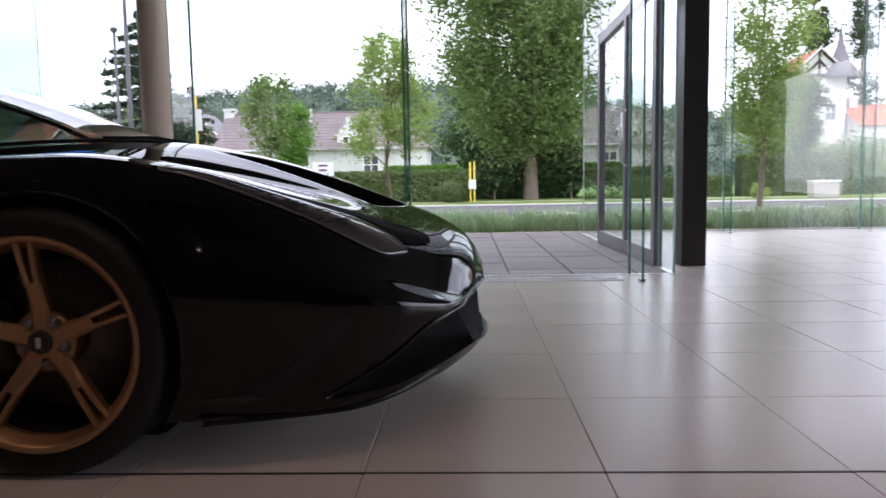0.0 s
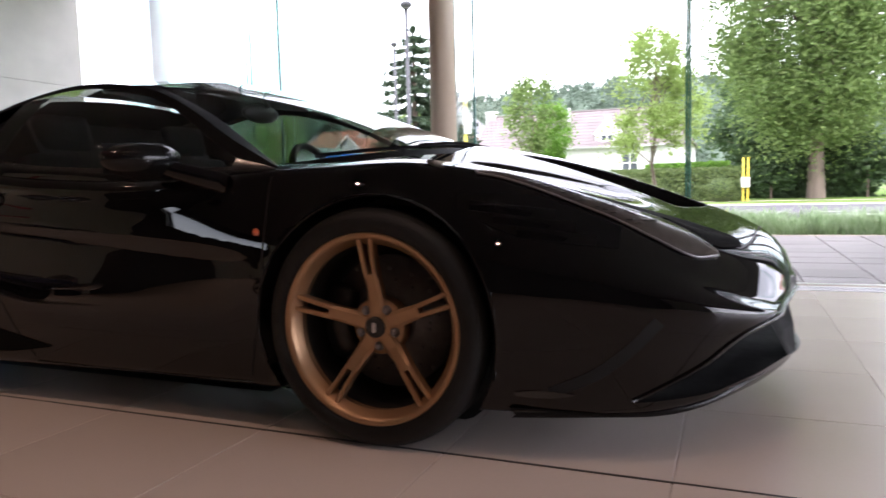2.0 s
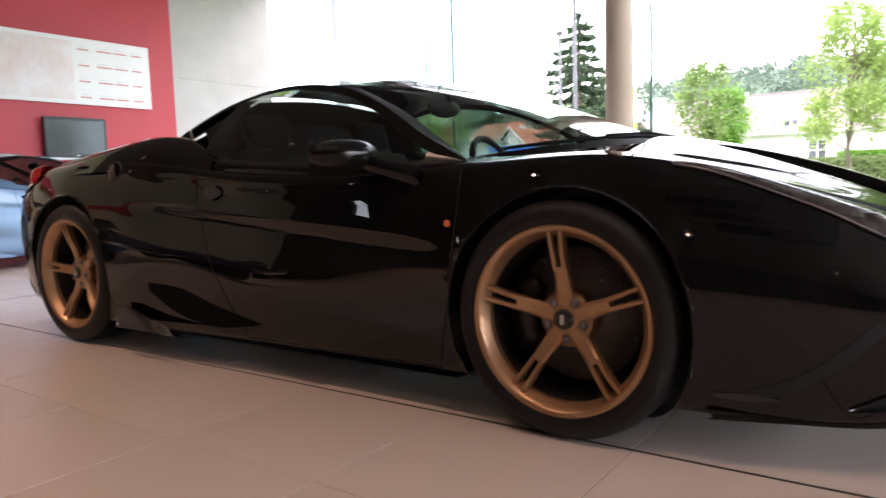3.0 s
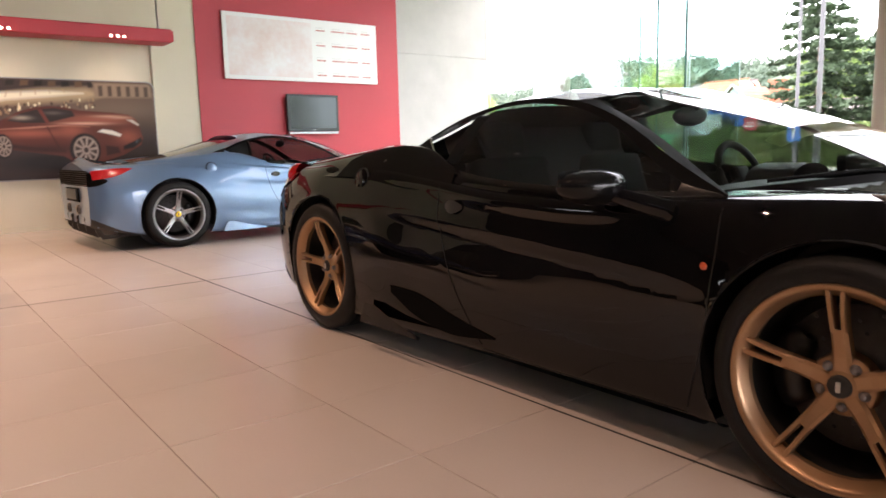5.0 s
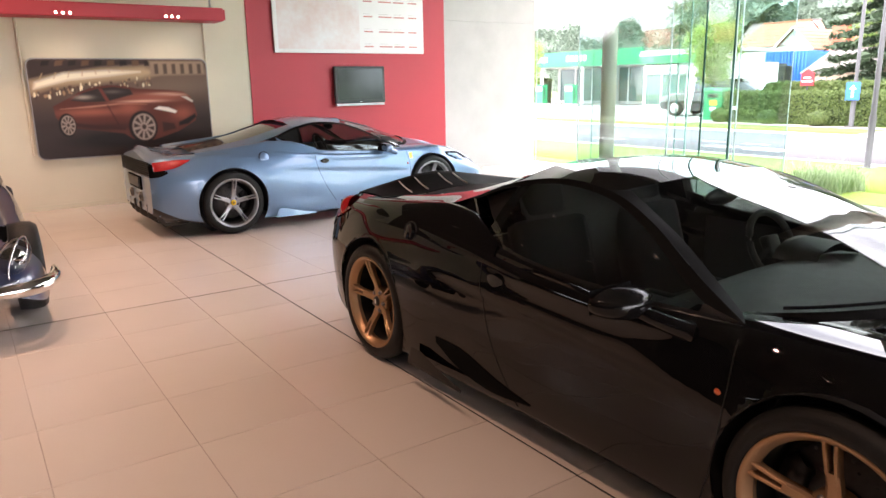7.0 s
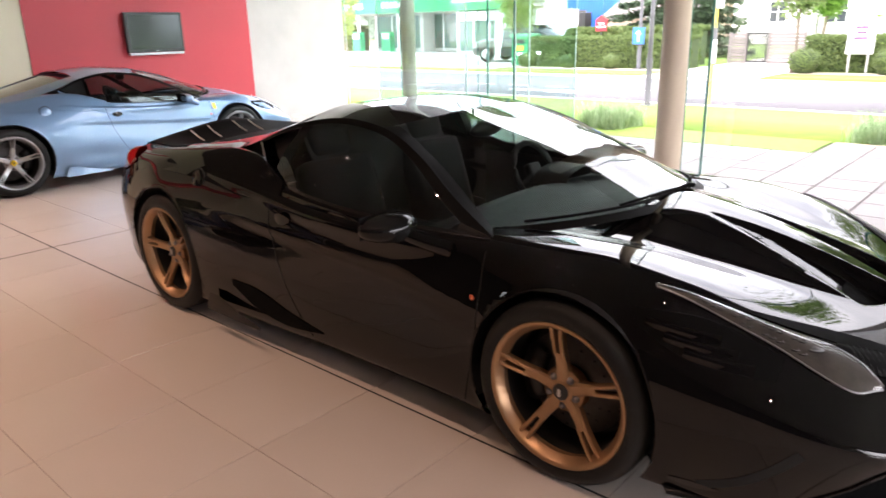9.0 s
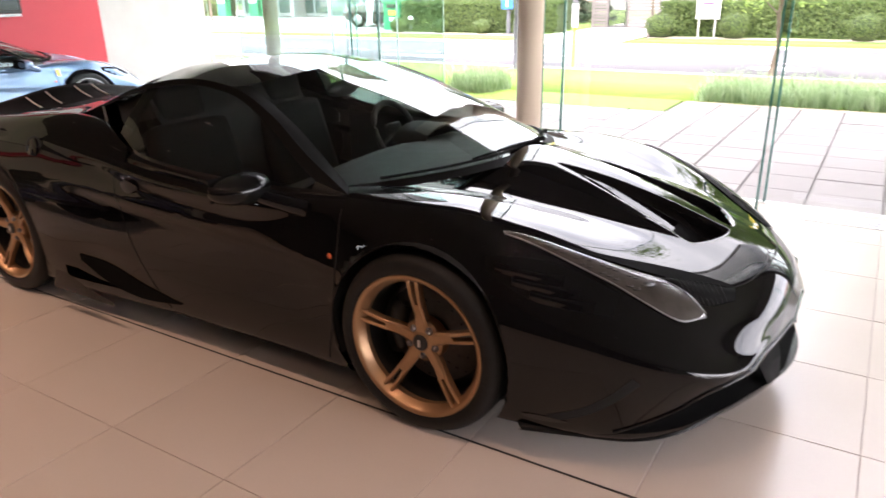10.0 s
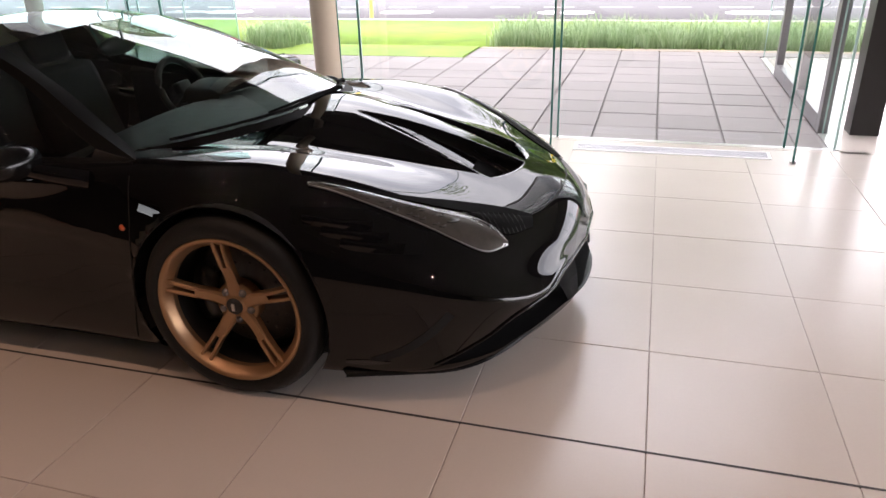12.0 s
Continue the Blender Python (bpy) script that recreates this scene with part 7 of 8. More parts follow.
# ---- houses ----
M_RENDER = surface("white_house_render", (0.58, 0.57, 0.55), 0.85, var=0.06, scale=0.8, fine=12)
M_BEIGE = surface("beige_house_brick", (0.46, 0.36, 0.27), 0.85, var=0.12, scale=1.0, fine=14)
M_ROOF_BROWN = surface("brown_roof_tile", (0.185, 0.152, 0.148), 0.85, var=0.2, scale=1.2, fine=9)
M_ROOF_RED = surface("orange_red_roof_tile", (0.42, 0.15, 0.085), 0.75, var=0.16, scale=1.0, fine=9)
M_ROOF_GREY = surface("slate_roof", (0.16, 0.15, 0.16), 0.6, var=0.2, scale=1.2, fine=10)
M_BRICK_RED = surface("red_chimney_brick", (0.42, 0.16, 0.10), 0.85, var=0.16, scale=2, fine=20)
M_TIMBER = surface("dark_timber", (0.06, 0.045, 0.04), 0.8, var=0.2, scale=4, fine=30)
M_PANE = surface("dark_window_pane", (0.06, 0.07, 0.08), 0.08, var=0.1, scale=2, fine=20)
M_WOODWHITE = surface("white_painted_wood", (0.75, 0.74, 0.70), 0.5, var=0.06, scale=4, fine=40)


def roof_courses(p0, p1, p2, p3, n, thick=0.022):
    """A pitched roof face from the eave p0-p1 to the ridge p3-p2 in overlapping tile courses."""
    bm = bmesh.new()
    p0, p1, p2, p3 = map(Vector, (p0, p1, p2, p3))
    up = (p1 - p0).cross(p3 - p0).normalized()
    if up.z < 0:
        up = -up
    for k in range(n):
        a, b = k / n, (k + 1) / n + 0.25 / n
        b = min(b, 1)
        q = [p0.lerp(p3, a) + up * thick, p1.lerp(p2, a) + up * thick, p1.lerp(p2, b), p0.lerp(p3, b)]
        v = [bm.verts.new(c) for c in q]
        bm.faces.new(v)
        w = [bm.verts.new(c) for c in (q[0] - up * thick, q[1] - up * thick)]
        bm.faces.new((v[0], w[0], w[1], v[1]))
    return bm


def house_window(house, x, z, w, h, y=-0.03, bars=2, rows=2):
    win = part("window", box(x, x + w, y, y + 0.1, z, z + h), M_PANE, house)
    bm = bmesh.new()
    for k in range(bars + 1):
        c = x + w * k / bars
        add_box(bm, c - 0.035, c + 0.035, y - 0.03, y + 0.05, z, z + h)
    for k in range(rows + 1):
        c = z + h * k / rows
        add_box(bm, x - 0.035, x + w + 0.035, y - 0.032, y + 0.05, c - 0.035, c + 0.035)
    part("window_frame", bm, M_WOODWHITE, win, "white window frame")
    return win


def house(x, y, w, d, eave, ridge, walls, roofmat, label, hip_l=0.0, hip_r=0.0, chimneys=(), windows=(), gable_front=False, brick=None, base=0.0, yaw=0.0):
    root = empty("house", pose(x, y, base, 0, 0, yaw), label, "house")
    bm = box(0, w, 0, d, -base, eave)
    if gable_front:
        v = [bm.verts.new(c) for c in ((0, 0, eave), (w, 0, eave), (w / 2, 0, ridge - 0.06), (0, d, eave), (w, d, eave), (w / 2, d, ridge - 0.06))]
        bm.faces.new((v[0], v[1], v[2]))
        bm.faces.new((v[5], v[4], v[3]))
    elif hip_l == 0 or hip_r == 0:
        for xx, hip in ((0.0, hip_l), (w, hip_r)):
            if hip == 0:
                bm.faces.new([bm.verts.new(c) for c in ((xx, 0, eave), (xx, d, eave), (xx, d / 2, ridge - 0.06))])
    part("wall", bm, walls, root)
    o = 0.25
    n = max(5, int((ridge - eave) / 0.22))
    if gable_front:
        part("roof", join(roof_courses((-o, -o, eave - 0.15), (-o, d, eave - 0.15), (w / 2, d, ridge), (w / 2, -o, ridge), n), roof_courses((w + o, -o, eave - 0.15), (w + o, d, eave - 0.15), (w / 2, d, ridge), (w / 2, -o, ridge), n)), roofmat, root)
        bm = bmesh.new()
        for xx in (-o, w + o):
            add_tube(bm, [(xx, -o - 0.03, eave - 0.15), (w / 2, -o - 0.03, ridge + 0.02)], 0.07, 4)
        part("verge_board", bm, M_WOODWHITE, root)
    else:
        bm = roof_courses((-o, -o, eave - 0.12), (w + o, -o, eave - 0.12), (w - hip_r, d / 2, ridge), (hip_l, d / 2, ridge), n)
        join(bm, roof_courses((-o, d + o, eave - 0.12), (w + o, d + o, eave - 0.12), (w - hip_r, d / 2, ridge), (hip_l, d / 2, ridge), n))
        if hip_r:
            join(bm, roof_courses((w + o, -o, eave - 0.12), (w + o, d + o, eave - 0.12), (w - hip_r, d / 2, ridge), (w - hip_r, d / 2, ridge), n))
        if hip_l:
            join(bm, roof_courses((-o, -o, eave - 0.12), (-o, d + o, eave - 0.12), (hip_l, d / 2, ridge), (hip_l, d / 2, ridge), n))
        add_tube(bm, [(hip_l, d / 2, ridge), (w - hip_r, d / 2, ridge)], 0.09, 6)
        part("roof", bm, roofmat, root)
    for cx, cy, cw, z0, z1 in chimneys:
        ch = box(cx - cw / 2, cx + cw / 2, cy - 0.35, cy + 0.35, z0, z1)
        add_box(ch, cx - cw / 2 - 0.07, cx + cw / 2 + 0.07, cy - 0.42, cy + 0.42, z1 - 0.16, z1)
        part("chimney", ch, brick or walls, root)
    for win in windows:
        house_window(root, *win)
    return root


white_house = house(-16.2, 48, 14.4, 7, 2.7, 5.35, M_RENDER, M_ROOF_BROWN, "white rendered house with a brown tiled roof and dormer", 0.0, 1.6, ((0.15, 3.5, 0.7, 3.0, 5.75),), ((2.2, 0.9, 1.0, 1.2), (5.4, 0.8, 1.1, 1.3), (10.2, 0.9, 1.0, 1.2)), base=0.5)
DX, DW = 9.2, 0.82
bm = box(DX - DW, DX + DW, 0.35, 2.2, 1.7, 3.55)
v = [bm.verts.new(c) for c in ((DX - DW - 0.15, 0.33, 3.5), (DX + DW + 0.15, 0.33, 3.5), (DX, 0.33, 4.5), (DX - DW - 0.15, 2.6, 3.5), (DX + DW + 0.15, 2.6, 3.5), (DX, 2.6, 4.5))]
for f in ((0, 1, 2), (0, 2, 5, 3), (1, 4, 5, 2)):
    bm.faces.new([v[i] for i in f])
add_box(bm, DX - 0.16, DX + 0.16, 0.28, 0.6, 4.35, 4.7)
dormer = part("dormer", bm, M_RENDER, white_house, "white dormer with a pointed gable")
part("window", box(DX - 0.42, DX + 0.42, 0.29, 0.36, 2.15, 3.4), M_PANE, dormer)
bm = bmesh.new()
for k in range(4):
    add_box(bm, DX - 0.46, DX + 0.46, 0.26, 0.34, 2.12 + 0.42 * k, 2.20 + 0.42 * k)
for k in range(3):
    add_box(bm, DX - 0.46 + 0.42 * k, DX - 0.38 + 0.42 * k, 0.262, 0.34, 2.15, 3.4)
part("window_frame", bm, M_WOODWHITE, dormer)
bm = bmesh.new()
add_tube(bm, [(5.0, -0.3, 2.55), (5.0, -0.1, 0.2)], 0.06, 6)
add_box(bm, -0.3, 12.9, -0.42, -0.28, 2.52, 2.62)
part("gutter", bm, M_ALU, white_house)
part("snow_guard", box(6.2, 6.35, 2.0, 2.4, 4.6, 5.5), M_ALU, white_house)

house(-39.5, 60, 6.5, 7, 3.4, 6.4, M_BEIGE, M_ROOF_BROWN, "beige brick house far behind the gardens", windows=((1.6, 1.2, 1.0, 1.3), (3.9, 1.2, 1.0, 1.3)))
house(-22.5, 55, 4.6, 5, 4.2, 6.6, M_BEIGE, M_ROOF_GREY, "house gable behind the spruce", gable_front=True)
house(-31.8, 50, 3.7, 6, 3.9, 5.6, M_RENDER, M_ROOF_RED, "white house with an orange-red tiled roof", chimneys=(), windows=((2.4, 1.6, 0.9, 1.2), (0.5, 1.6, 0.9, 1.2)))
house(-28.7, 49.8, 2.5, 6, 3.6, 4.95, M_RENDER, M_ROOF_RED, "gabled house with an orange-red roof and white verges", gable_front=True, windows=((0.75, 1.2, 1.0, 1.3),))
house(-26.3, 51, 4.0, 6, 3.1, 4.6, M_RENDER, M_ROOF_RED, "low wing under an orange-red roof with a big chimney", chimneys=((0.75, 1.4, 0.95, 2.9, 5.3),), brick=M_BRICK_RED)
house(-21.0, 40, 5.5, 5, 1.9, 3.05, M_BEIGE, M_ROOF_BROWN, "low outbuilding with a brown tiled roof")

tower_house = house(28.4, 62, 4.6, 5, 9.2, 11.4, M_RENDER, M_ROOF_RED, "tall white tower house with a timbered gable", gable_front=True, windows=((0.7, 5.4, 0.9, 1.4), (2.9, 5.4, 0.9, 1.4), (0.7, 2.2, 0.9, 1.4)))
bm = bmesh.new()
for a, b in (((0.0, 9.2), (2.3, 11.3)), ((4.6, 9.2), (2.3, 11.3)), ((0.0, 9.2), (4.6, 9.2)), ((2.3, 9.2), (2.3, 11.3)), ((1.1, 9.2), (2.3, 10.4)), ((3.5, 9.2), (2.3, 10.4))):
    add_tube(bm, [(a[0], -0.03, a[1]), (b[0], -0.03, b[1])], 0.11, 4)
part("timbering", bm, M_TIMBER, tower_house, "dark half-timbering")
bm = bmesh.new()
add_revolve(bm, [(1.55, 8.9), (1.6, 9.2), (0.75, 10.4), (0.28, 11.8), (0.03, 13.4)], 8, "z")
bmesh.ops.translate(bm, vec=(4.2, 0.4, 0), verts=bm.verts)
part("spire", bm, M_ROOF_GREY, tower_house, "grey slate spire")
house(33.2, 60, 9, 7, 4.9, 6.7, M_RENDER, M_ROOF_RED, "white house with a red tiled roof", chimneys=((1.0, 3.4, 0.7, 5.6, 7.4),), windows=((1.6, 2.2, 0.9, 1.5), (1.6, 0.4, 0.9, 1.2), (4.0, 2.2, 0.9, 1.5), (6.4, 2.2, 0.9, 1.5)))

# ---- filling station and forecourt ----
M_FASCIA = surface("green_fascia_sheet", (0.015, 0.27, 0.11), 0.35, var=0.06, scale=2, fine=30)
M_LETTER = surface("white_sign_paint", (0.8, 0.8, 0.78), 0.5, var=0.03, scale=3, fine=40)
M_SIGNGREY = surface("grey_sign_board", (0.34, 0.36, 0.36), 0.5, var=0.06, scale=3, fine=40)
M_FORECOURT = surface("forecourt_concrete", (0.40, 0.38, 0.36), 0.85, var=0.12, scale=0.8, fine=20)
M_SHOPGLASS = surface("shop_glazing", (0.10, 0.17, 0.16), 0.08, var=0.25, scale=0.9, fine=6)
strip("forecourt", M_FORECOURT, "pale concrete forecourt of the filling station", "forecourt", ((21.0, -0.2), (21.0, 0.145), (45.0, 0.145), (45.0, -0.2)), -60, -14.6)
strip("driveway", M_FORECOURT, "pale paved driveway to the gate", "driveway", ((19.4, -0.2), (19.4, 0.15), (34.0, 0.15), (34.0, -0.2)), -8.25, -5.1)


def lettering(name, text, size, x, y, z, mat, parent):
    cu = bpy.data.curves.new(name, "FONT")
    cu.body, cu.size, cu.extrude = text, size, 0.015
    dg_ob = bpy.data.objects.new(name + "_temp", cu)
    scene.collection.objects.link(dg_ob)
    me = bpy.data.meshes.new_from_object(dg_ob.evaluated_get(bpy.context.evaluated_depsgraph_get()))
    bpy.data.objects.remove(dg_ob)
    bm = bmesh.new()
    bm.from_mesh(me)
    bmesh.ops.transform(bm, matrix=pose(x, y, z, 90, 0, 0), verts=bm.verts)
    return part(name, bm, mat, parent)


shop = empty("shop", pose(-24.0, 30, 0.14), "glazed showroom shop under a green fascia", "shop")
part("wall", add_box(add_box(box(0.15, 4.3, 1.0, 5, 0, 2.2), 0, 0.15, 0, 5, 0, 2.75), 0.15, 4.3, 0.0, 0.1, 0, 0.22), M_RENDER, shop)
part("roof", box(-0.1, 4.5, -0.2, 5, 2.72, 2.86), M_RENDER, shop)
part("fascia", box(-0.1, 4.5, -0.26, -0.05, 2.22, 2.72), M_FASCIA, shop, "green sheet fascia")
part("fascia_stripe", box(-0.1, 4.5, -0.275, -0.262, 2.62, 2.70), M_LETTER, shop, "white fascia stripe")
board = part("sign_board", box(0.15, 2.1, -0.12, -0.02, 1.72, 2.16), M_LETTER, shop)
lettering("lettering", "SPECIALITEIT", 0.27, 0.3, -0.13, 1.84, M_SIGNGREY, board)
board = part("sign_board", box(2.2, 3.9, -0.12, -0.02, 1.66, 2.20), M_SIGNGREY, shop)
bm = bmesh.new()
for k in range(4):
    add_box(bm, 2.38 + 0.36 * k, 2.62 + 0.36 * k, -0.14, -0.122, 1.76, 2.08)
part("sign_bars", bm, M_LETTER, board, "white sign bars")
for k in range(5):
    part("window_post", box(0.12 + 1.0 * k, 0.20 + 1.0 * k, -0.04, 0.06, 0.0, 2.2), M_LETTER, shop)
for k in range(4):
    part("pane", box(0.2 + 1.0 * k, 1.12 + 1.0 * k, 0.0, 0.02, 0.22, 1.7), M_SHOPGLASS, shop)

station = empty("filling_station", pose(-35.5, 33, 0.14), "low filling station with a green fascia and glazed front", "filling station")
part("wall", add_box(box(0, 9.2, 2.0, 6, 0, 2.3), 5.2, 5.5, 0.9, 2.0, 0, 2.3), M_RENDER, station)
part("canopy", box(-1.5, 9.4, -0.6, 6, 2.3, 2.4), M_RENDER, station)
part("fascia", box(-1.6, 9.4, -0.75, -0.58, 2.32, 3.2), M_FASCIA, station, "green sheet fascia")
for x in (0.2, 3.6):
    bm = bmesh.new()
    for k in range(5):
        add_box(bm, x + 0.36 * k, x + 0.36 * k + 0.24, -0.78, -0.752, 2.62, 2.95)
    part("sign_bars", bm, M_LETTER, station, "white sign bars")
for k in range(6):
    part("window_post", box(0.2 + 1.5 * k, 0.3 + 1.5 * k, 1.9, 2.0, 0, 2.3), M_LETTER, station)
    if k < 5:
        part("pane", box(0.3 + 1.5 * k, 1.7 + 1.5 * k, 1.94, 1.96, 0.2, 2.2), M_SHOPGLASS, station)
for x in (1.0, 4.6):
    part("canopy_post", box(x, x + 0.14, -0.5, -0.36, 0, 2.3), M_LETTER, station)


def fuel_pump(x, y):
    root = empty("fuel_pump", pose(x, y, 0.145), "green and grey fuel pump on the forecourt", "fuel pump", "fuel pumps")
    part("plinth", box(-0.45, 0.45, -0.3, 0.3, 0, 0.12, 0.02), M_KERB, root)
    part("cabinet", box(-0.35, 0.35, -0.2, 0.2, 0.12, 1.25, 0.03), M_FASCIA, root)
    part("display", box(-0.28, 0.28, -0.215, -0.2, 0.85, 1.15), M_LETTER, root)
    part("hose", tube([(0.36, -0.1, 1.1), (0.46, -0.12, 0.6), (0.37, -0.15, 0.35)], 0.025, 6), M_BLACK, root)


fuel_pump(-33.0, 31.2)
fuel_pump(-30.6, 31.4)

# parked cars far off
M_CARBLACK = surface("far_car_black_paint", (0.012, 0.013, 0.015), 0.15, var=0.1, scale=2, fine=30, coat=1.0)
M_RUBBER_FAR = surface("far_tyre", (0.02, 0.02, 0.02), 0.8, var=0.1, scale=4, fine=40)


def saloon_car(m, label, mat):
    root = empty("parked_car", m, label, "car")
    rows = []
    for x, z0, z1, hw in ((-2.1, 0.45, 0.62, 0.55), (-2.05, 0.3, 0.78, 0.75), (-1.6, 0.22, 0.88, 0.84), (-0.9, 0.22, 0.94, 0.86), (0.6, 0.22, 0.96, 0.86), (1.4, 0.22, 0.98, 0.84), (2.0, 0.3, 0.92, 0.76), (2.12, 0.45, 0.8, 0.6)):
        rows.append([(x, -hw * 0.9, z0), (x, -hw, (z0 + z1) / 2), (x, -hw * 0.93, z1 - 0.05), (x, -hw * 0.7, z1), (x, hw * 0.7, z1), (x, hw * 0.93, z1 - 0.05), (x, hw, (z0 + z1) / 2), (x, hw * 0.9, z0)])
    bm = grid_mesh(rows)
    bm.faces.new([v for v in bm.verts][:8])
    part("body", bm, mat, root, smooth=True)
    rows = [[(x, -w, 0.93), (x, -w * 0.8, z), (x, w * 0.8, z), (x, w, 0.93)] for x, z, w in ((-1.15, 0.95, 0.76), (-0.35, 1.36, 0.74), (0.6, 1.41, 0.74), (1.2, 1.30, 0.74), (1.8, 0.97, 0.72))]
    part("cabin", grid_mesh(rows), M_PANE, root, "dark tinted cabin glass")
    part("roof", box(-0.35, 1.2, -0.6, 0.6, 1.39, 1.435, 0.02), mat, root)
    for x in (-1.3, 1.25):
        for s in (-1, 1):
            bm = bmesh.new()
            add_revolve(bm, [(0.02, 0.0), (0.2, 0.0), (0.3, 0.02), (0.31, 0.1), (0.3, 0.2)], 20, "y")
            bmesh.ops.transform(bm, matrix=pose(x, s * 0.88, 0.31, 0, 0, 0 if s < 0 else 180), verts=bm.verts)
            wheel = part("wheel", bm, M_RUBBER_FAR, root)
            bm = bmesh.new()
            add_revolve(bm, [(0.02, -0.01), (0.19, -0.012), (0.2, 0.03)], 16, "y")
            bmesh.ops.transform(bm, matrix=pose(x, s * 0.88, 0.31, 0, 0, 0 if s < 0 else 180), verts=bm.verts)
            part("rim", bm, M_ALU, wheel)
    return root


saloon_car(pose(-16.5, 25.4, 0.145, 0, 0, 6), "black parked saloon on the forecourt", M_CARBLACK)

# green bin with labels
green_bin = empty("collection_bin", pose(-15.3, 22.9, 0.145), "tall green collection bin with yellow and white labels", "bin")
part("body", box(0, 0.75, 0, 0.7, 0, 0.98, 0.02), M_FASCIA, green_bin)
part("lid", box(-0.04, 0.79, -0.04, 0.74, 0.98, 1.12, 0.03), surface("pale_green_plastic", (0.10, 0.38, 0.2), 0.4, var=0.06, scale=3, fine=30), green_bin)
part("flap", box(0.18, 0.58, -0.015, 0.0, 0.78, 0.92), M_BLACK, green_bin)
part("label_plate", box(0.24, 0.56, -0.02, 0.0, 0.52, 0.7), surface("yellow_label", (0.75, 0.62, 0.06), 0.5), green_bin, "yellow label")
part("label_plate", box(0.28, 0.52, -0.02, 0.0, 0.32, 0.46), M_LETTER, green_bin, "white label")
flag = empty("banner_flag", pose(-16.3, 23.2, 0.145), "white beach flag banner on a thin pole", "flag")
part("pole", tube([(0, 0, 0), (0, 0, 1.6), (0.12, 0, 1.95), (0.3, 0, 1.98)], 0.015, 6), M_ALU, flag)
part("cloth", grid_mesh([[(0.02 + 0.33 * u * (0.6 + 0.4 * min(1, k / 4)), 0.02 * math.sin(3 * u + k), 0.25 + 1.65 * k / 9) for u in (0, 0.33, 0.66, 1)] for k in range(10)]), M_LETTER, flag)

# containers, tanks and signs behind the hedge
M_BLUE = surface("blue_container_paint", (0.03, 0.16, 0.55), 0.4, var=0.08, scale=2, fine=20)
M_SIGNRED = surface("red_sign_paint", (0.45, 0.03, 0.04), 0.45, var=0.08, scale=3, fine=30)
crate = empty("container", pose(-24.8, 42, 0.1), "blue steel container with a ribbed front", "container")
part("body", box(0, 2.6, 0.1, 2.6, 0, 3.0), M_BLUE, crate)
for k in range(12):
    part("rib", box(0.03 + 0.21 * k, 0.14 + 0.21 * k, 0.03, 0.1, 0.05, 2.95), M_BLUE, crate)
for x in (-24.2, -22.9):
    tank = empty("tank", pose(x, 40.8, 0.1), "black plastic tank with a round lid", "tank")
    part("body", box(-0.45, 0.45, -0.4, 0.4, 0, 2.15, 0.06), M_BLACK, tank)
    bm = bmesh.new()
    add_revolve(bm, [(0.01, 2.3), (0.25, 2.29), (0.27, 2.12)], 16, "z")
    part("lid", bm, M_BLACK, tank)
ladder = empty("ladder", pose(-24.6, 41.2, 0.1), "aluminium ladder against the container", "ladder")
for x in (0, 0.4):
    part("rail", tube([(x, 0, 0), (x, 0.4, 2.5)], 0.03, 6), M_ALU, ladder)
for k in range(8):
    part("rung", tube([(0, 0.05 + 0.045 * k, 0.3 + 0.28 * k), (0.4, 0.05 + 0.045 * k, 0.3 + 0.28 * k)], 0.018, 6), M_ALU, ladder)
red_sign = empty("house_sign", pose(-12.6, 24.3, 0.12), "small red sign shaped like a house on a post", "sign")
bm = box(0.04, 0.48, 0, 0.05, 1.18, 1.56)
v = [bm.verts.new(c) for c in ((0.0, -0.004, 1.56), (0.52, -0.004, 1.56), (0.26, -0.004, 1.72), (0.0, 0.054, 1.56), (0.52, 0.054, 1.56), (0.26, 0.054, 1.72))]
for f in ((0, 1, 2), (3, 5, 4), (0, 2, 5, 3), (1, 4, 5, 2)):
    bm.faces.new([v[i] for i in f])
part("board", bm, M_SIGNRED, red_sign)
part("sign_bars", add_box(box(0.08, 0.44, -0.012, 0, 1.30, 1.36), 0.14, 0.38, -0.012, 0, 1.42, 1.47), M_LETTER, red_sign, "white sign bars")
part("post", tube([(0.26, 0.03, 0), (0.26, 0.03, 1.2)], 0.03, 8), M_BLACK, red_sign)

M_POST = surface("dark_grey_steel", (0.07, 0.07, 0.075), 0.45, var=0.12, scale=4, fine=60)


def lamp_post(x, y, h, r, label, base=0.0):
    root = empty("street_lamp", pose(x, y, base), label, "street lamp")
    part("pole", tube([(0, 0, 0), (0, 0, 0.9), (0, 0, 0.95), (0, 0, h)], [r * 1.3, r * 1.3, r, r * 0.8], 14), M_POST, root)
    part("base_plate", box(-0.14, 0.14, -0.14, 0.14, 0, 0.03, 0.01), M_POST, root)
    bm = bmesh.new()
    add_revolve(bm, [(0.01, h + 0.12), (0.10, h + 0.09), (0.13, h + 0.03), (0.09, h - 0.02), (0.05, h - 0.05)], 20, "z")
    part("lamp_head", bm, M_POST, root)
    bm = bmesh.new()
    add_revolve(bm, [(0.01, h - 0.055), (0.08, h - 0.035)], 16, "z")
    part("diffuser", bm, M_LETTER, root)


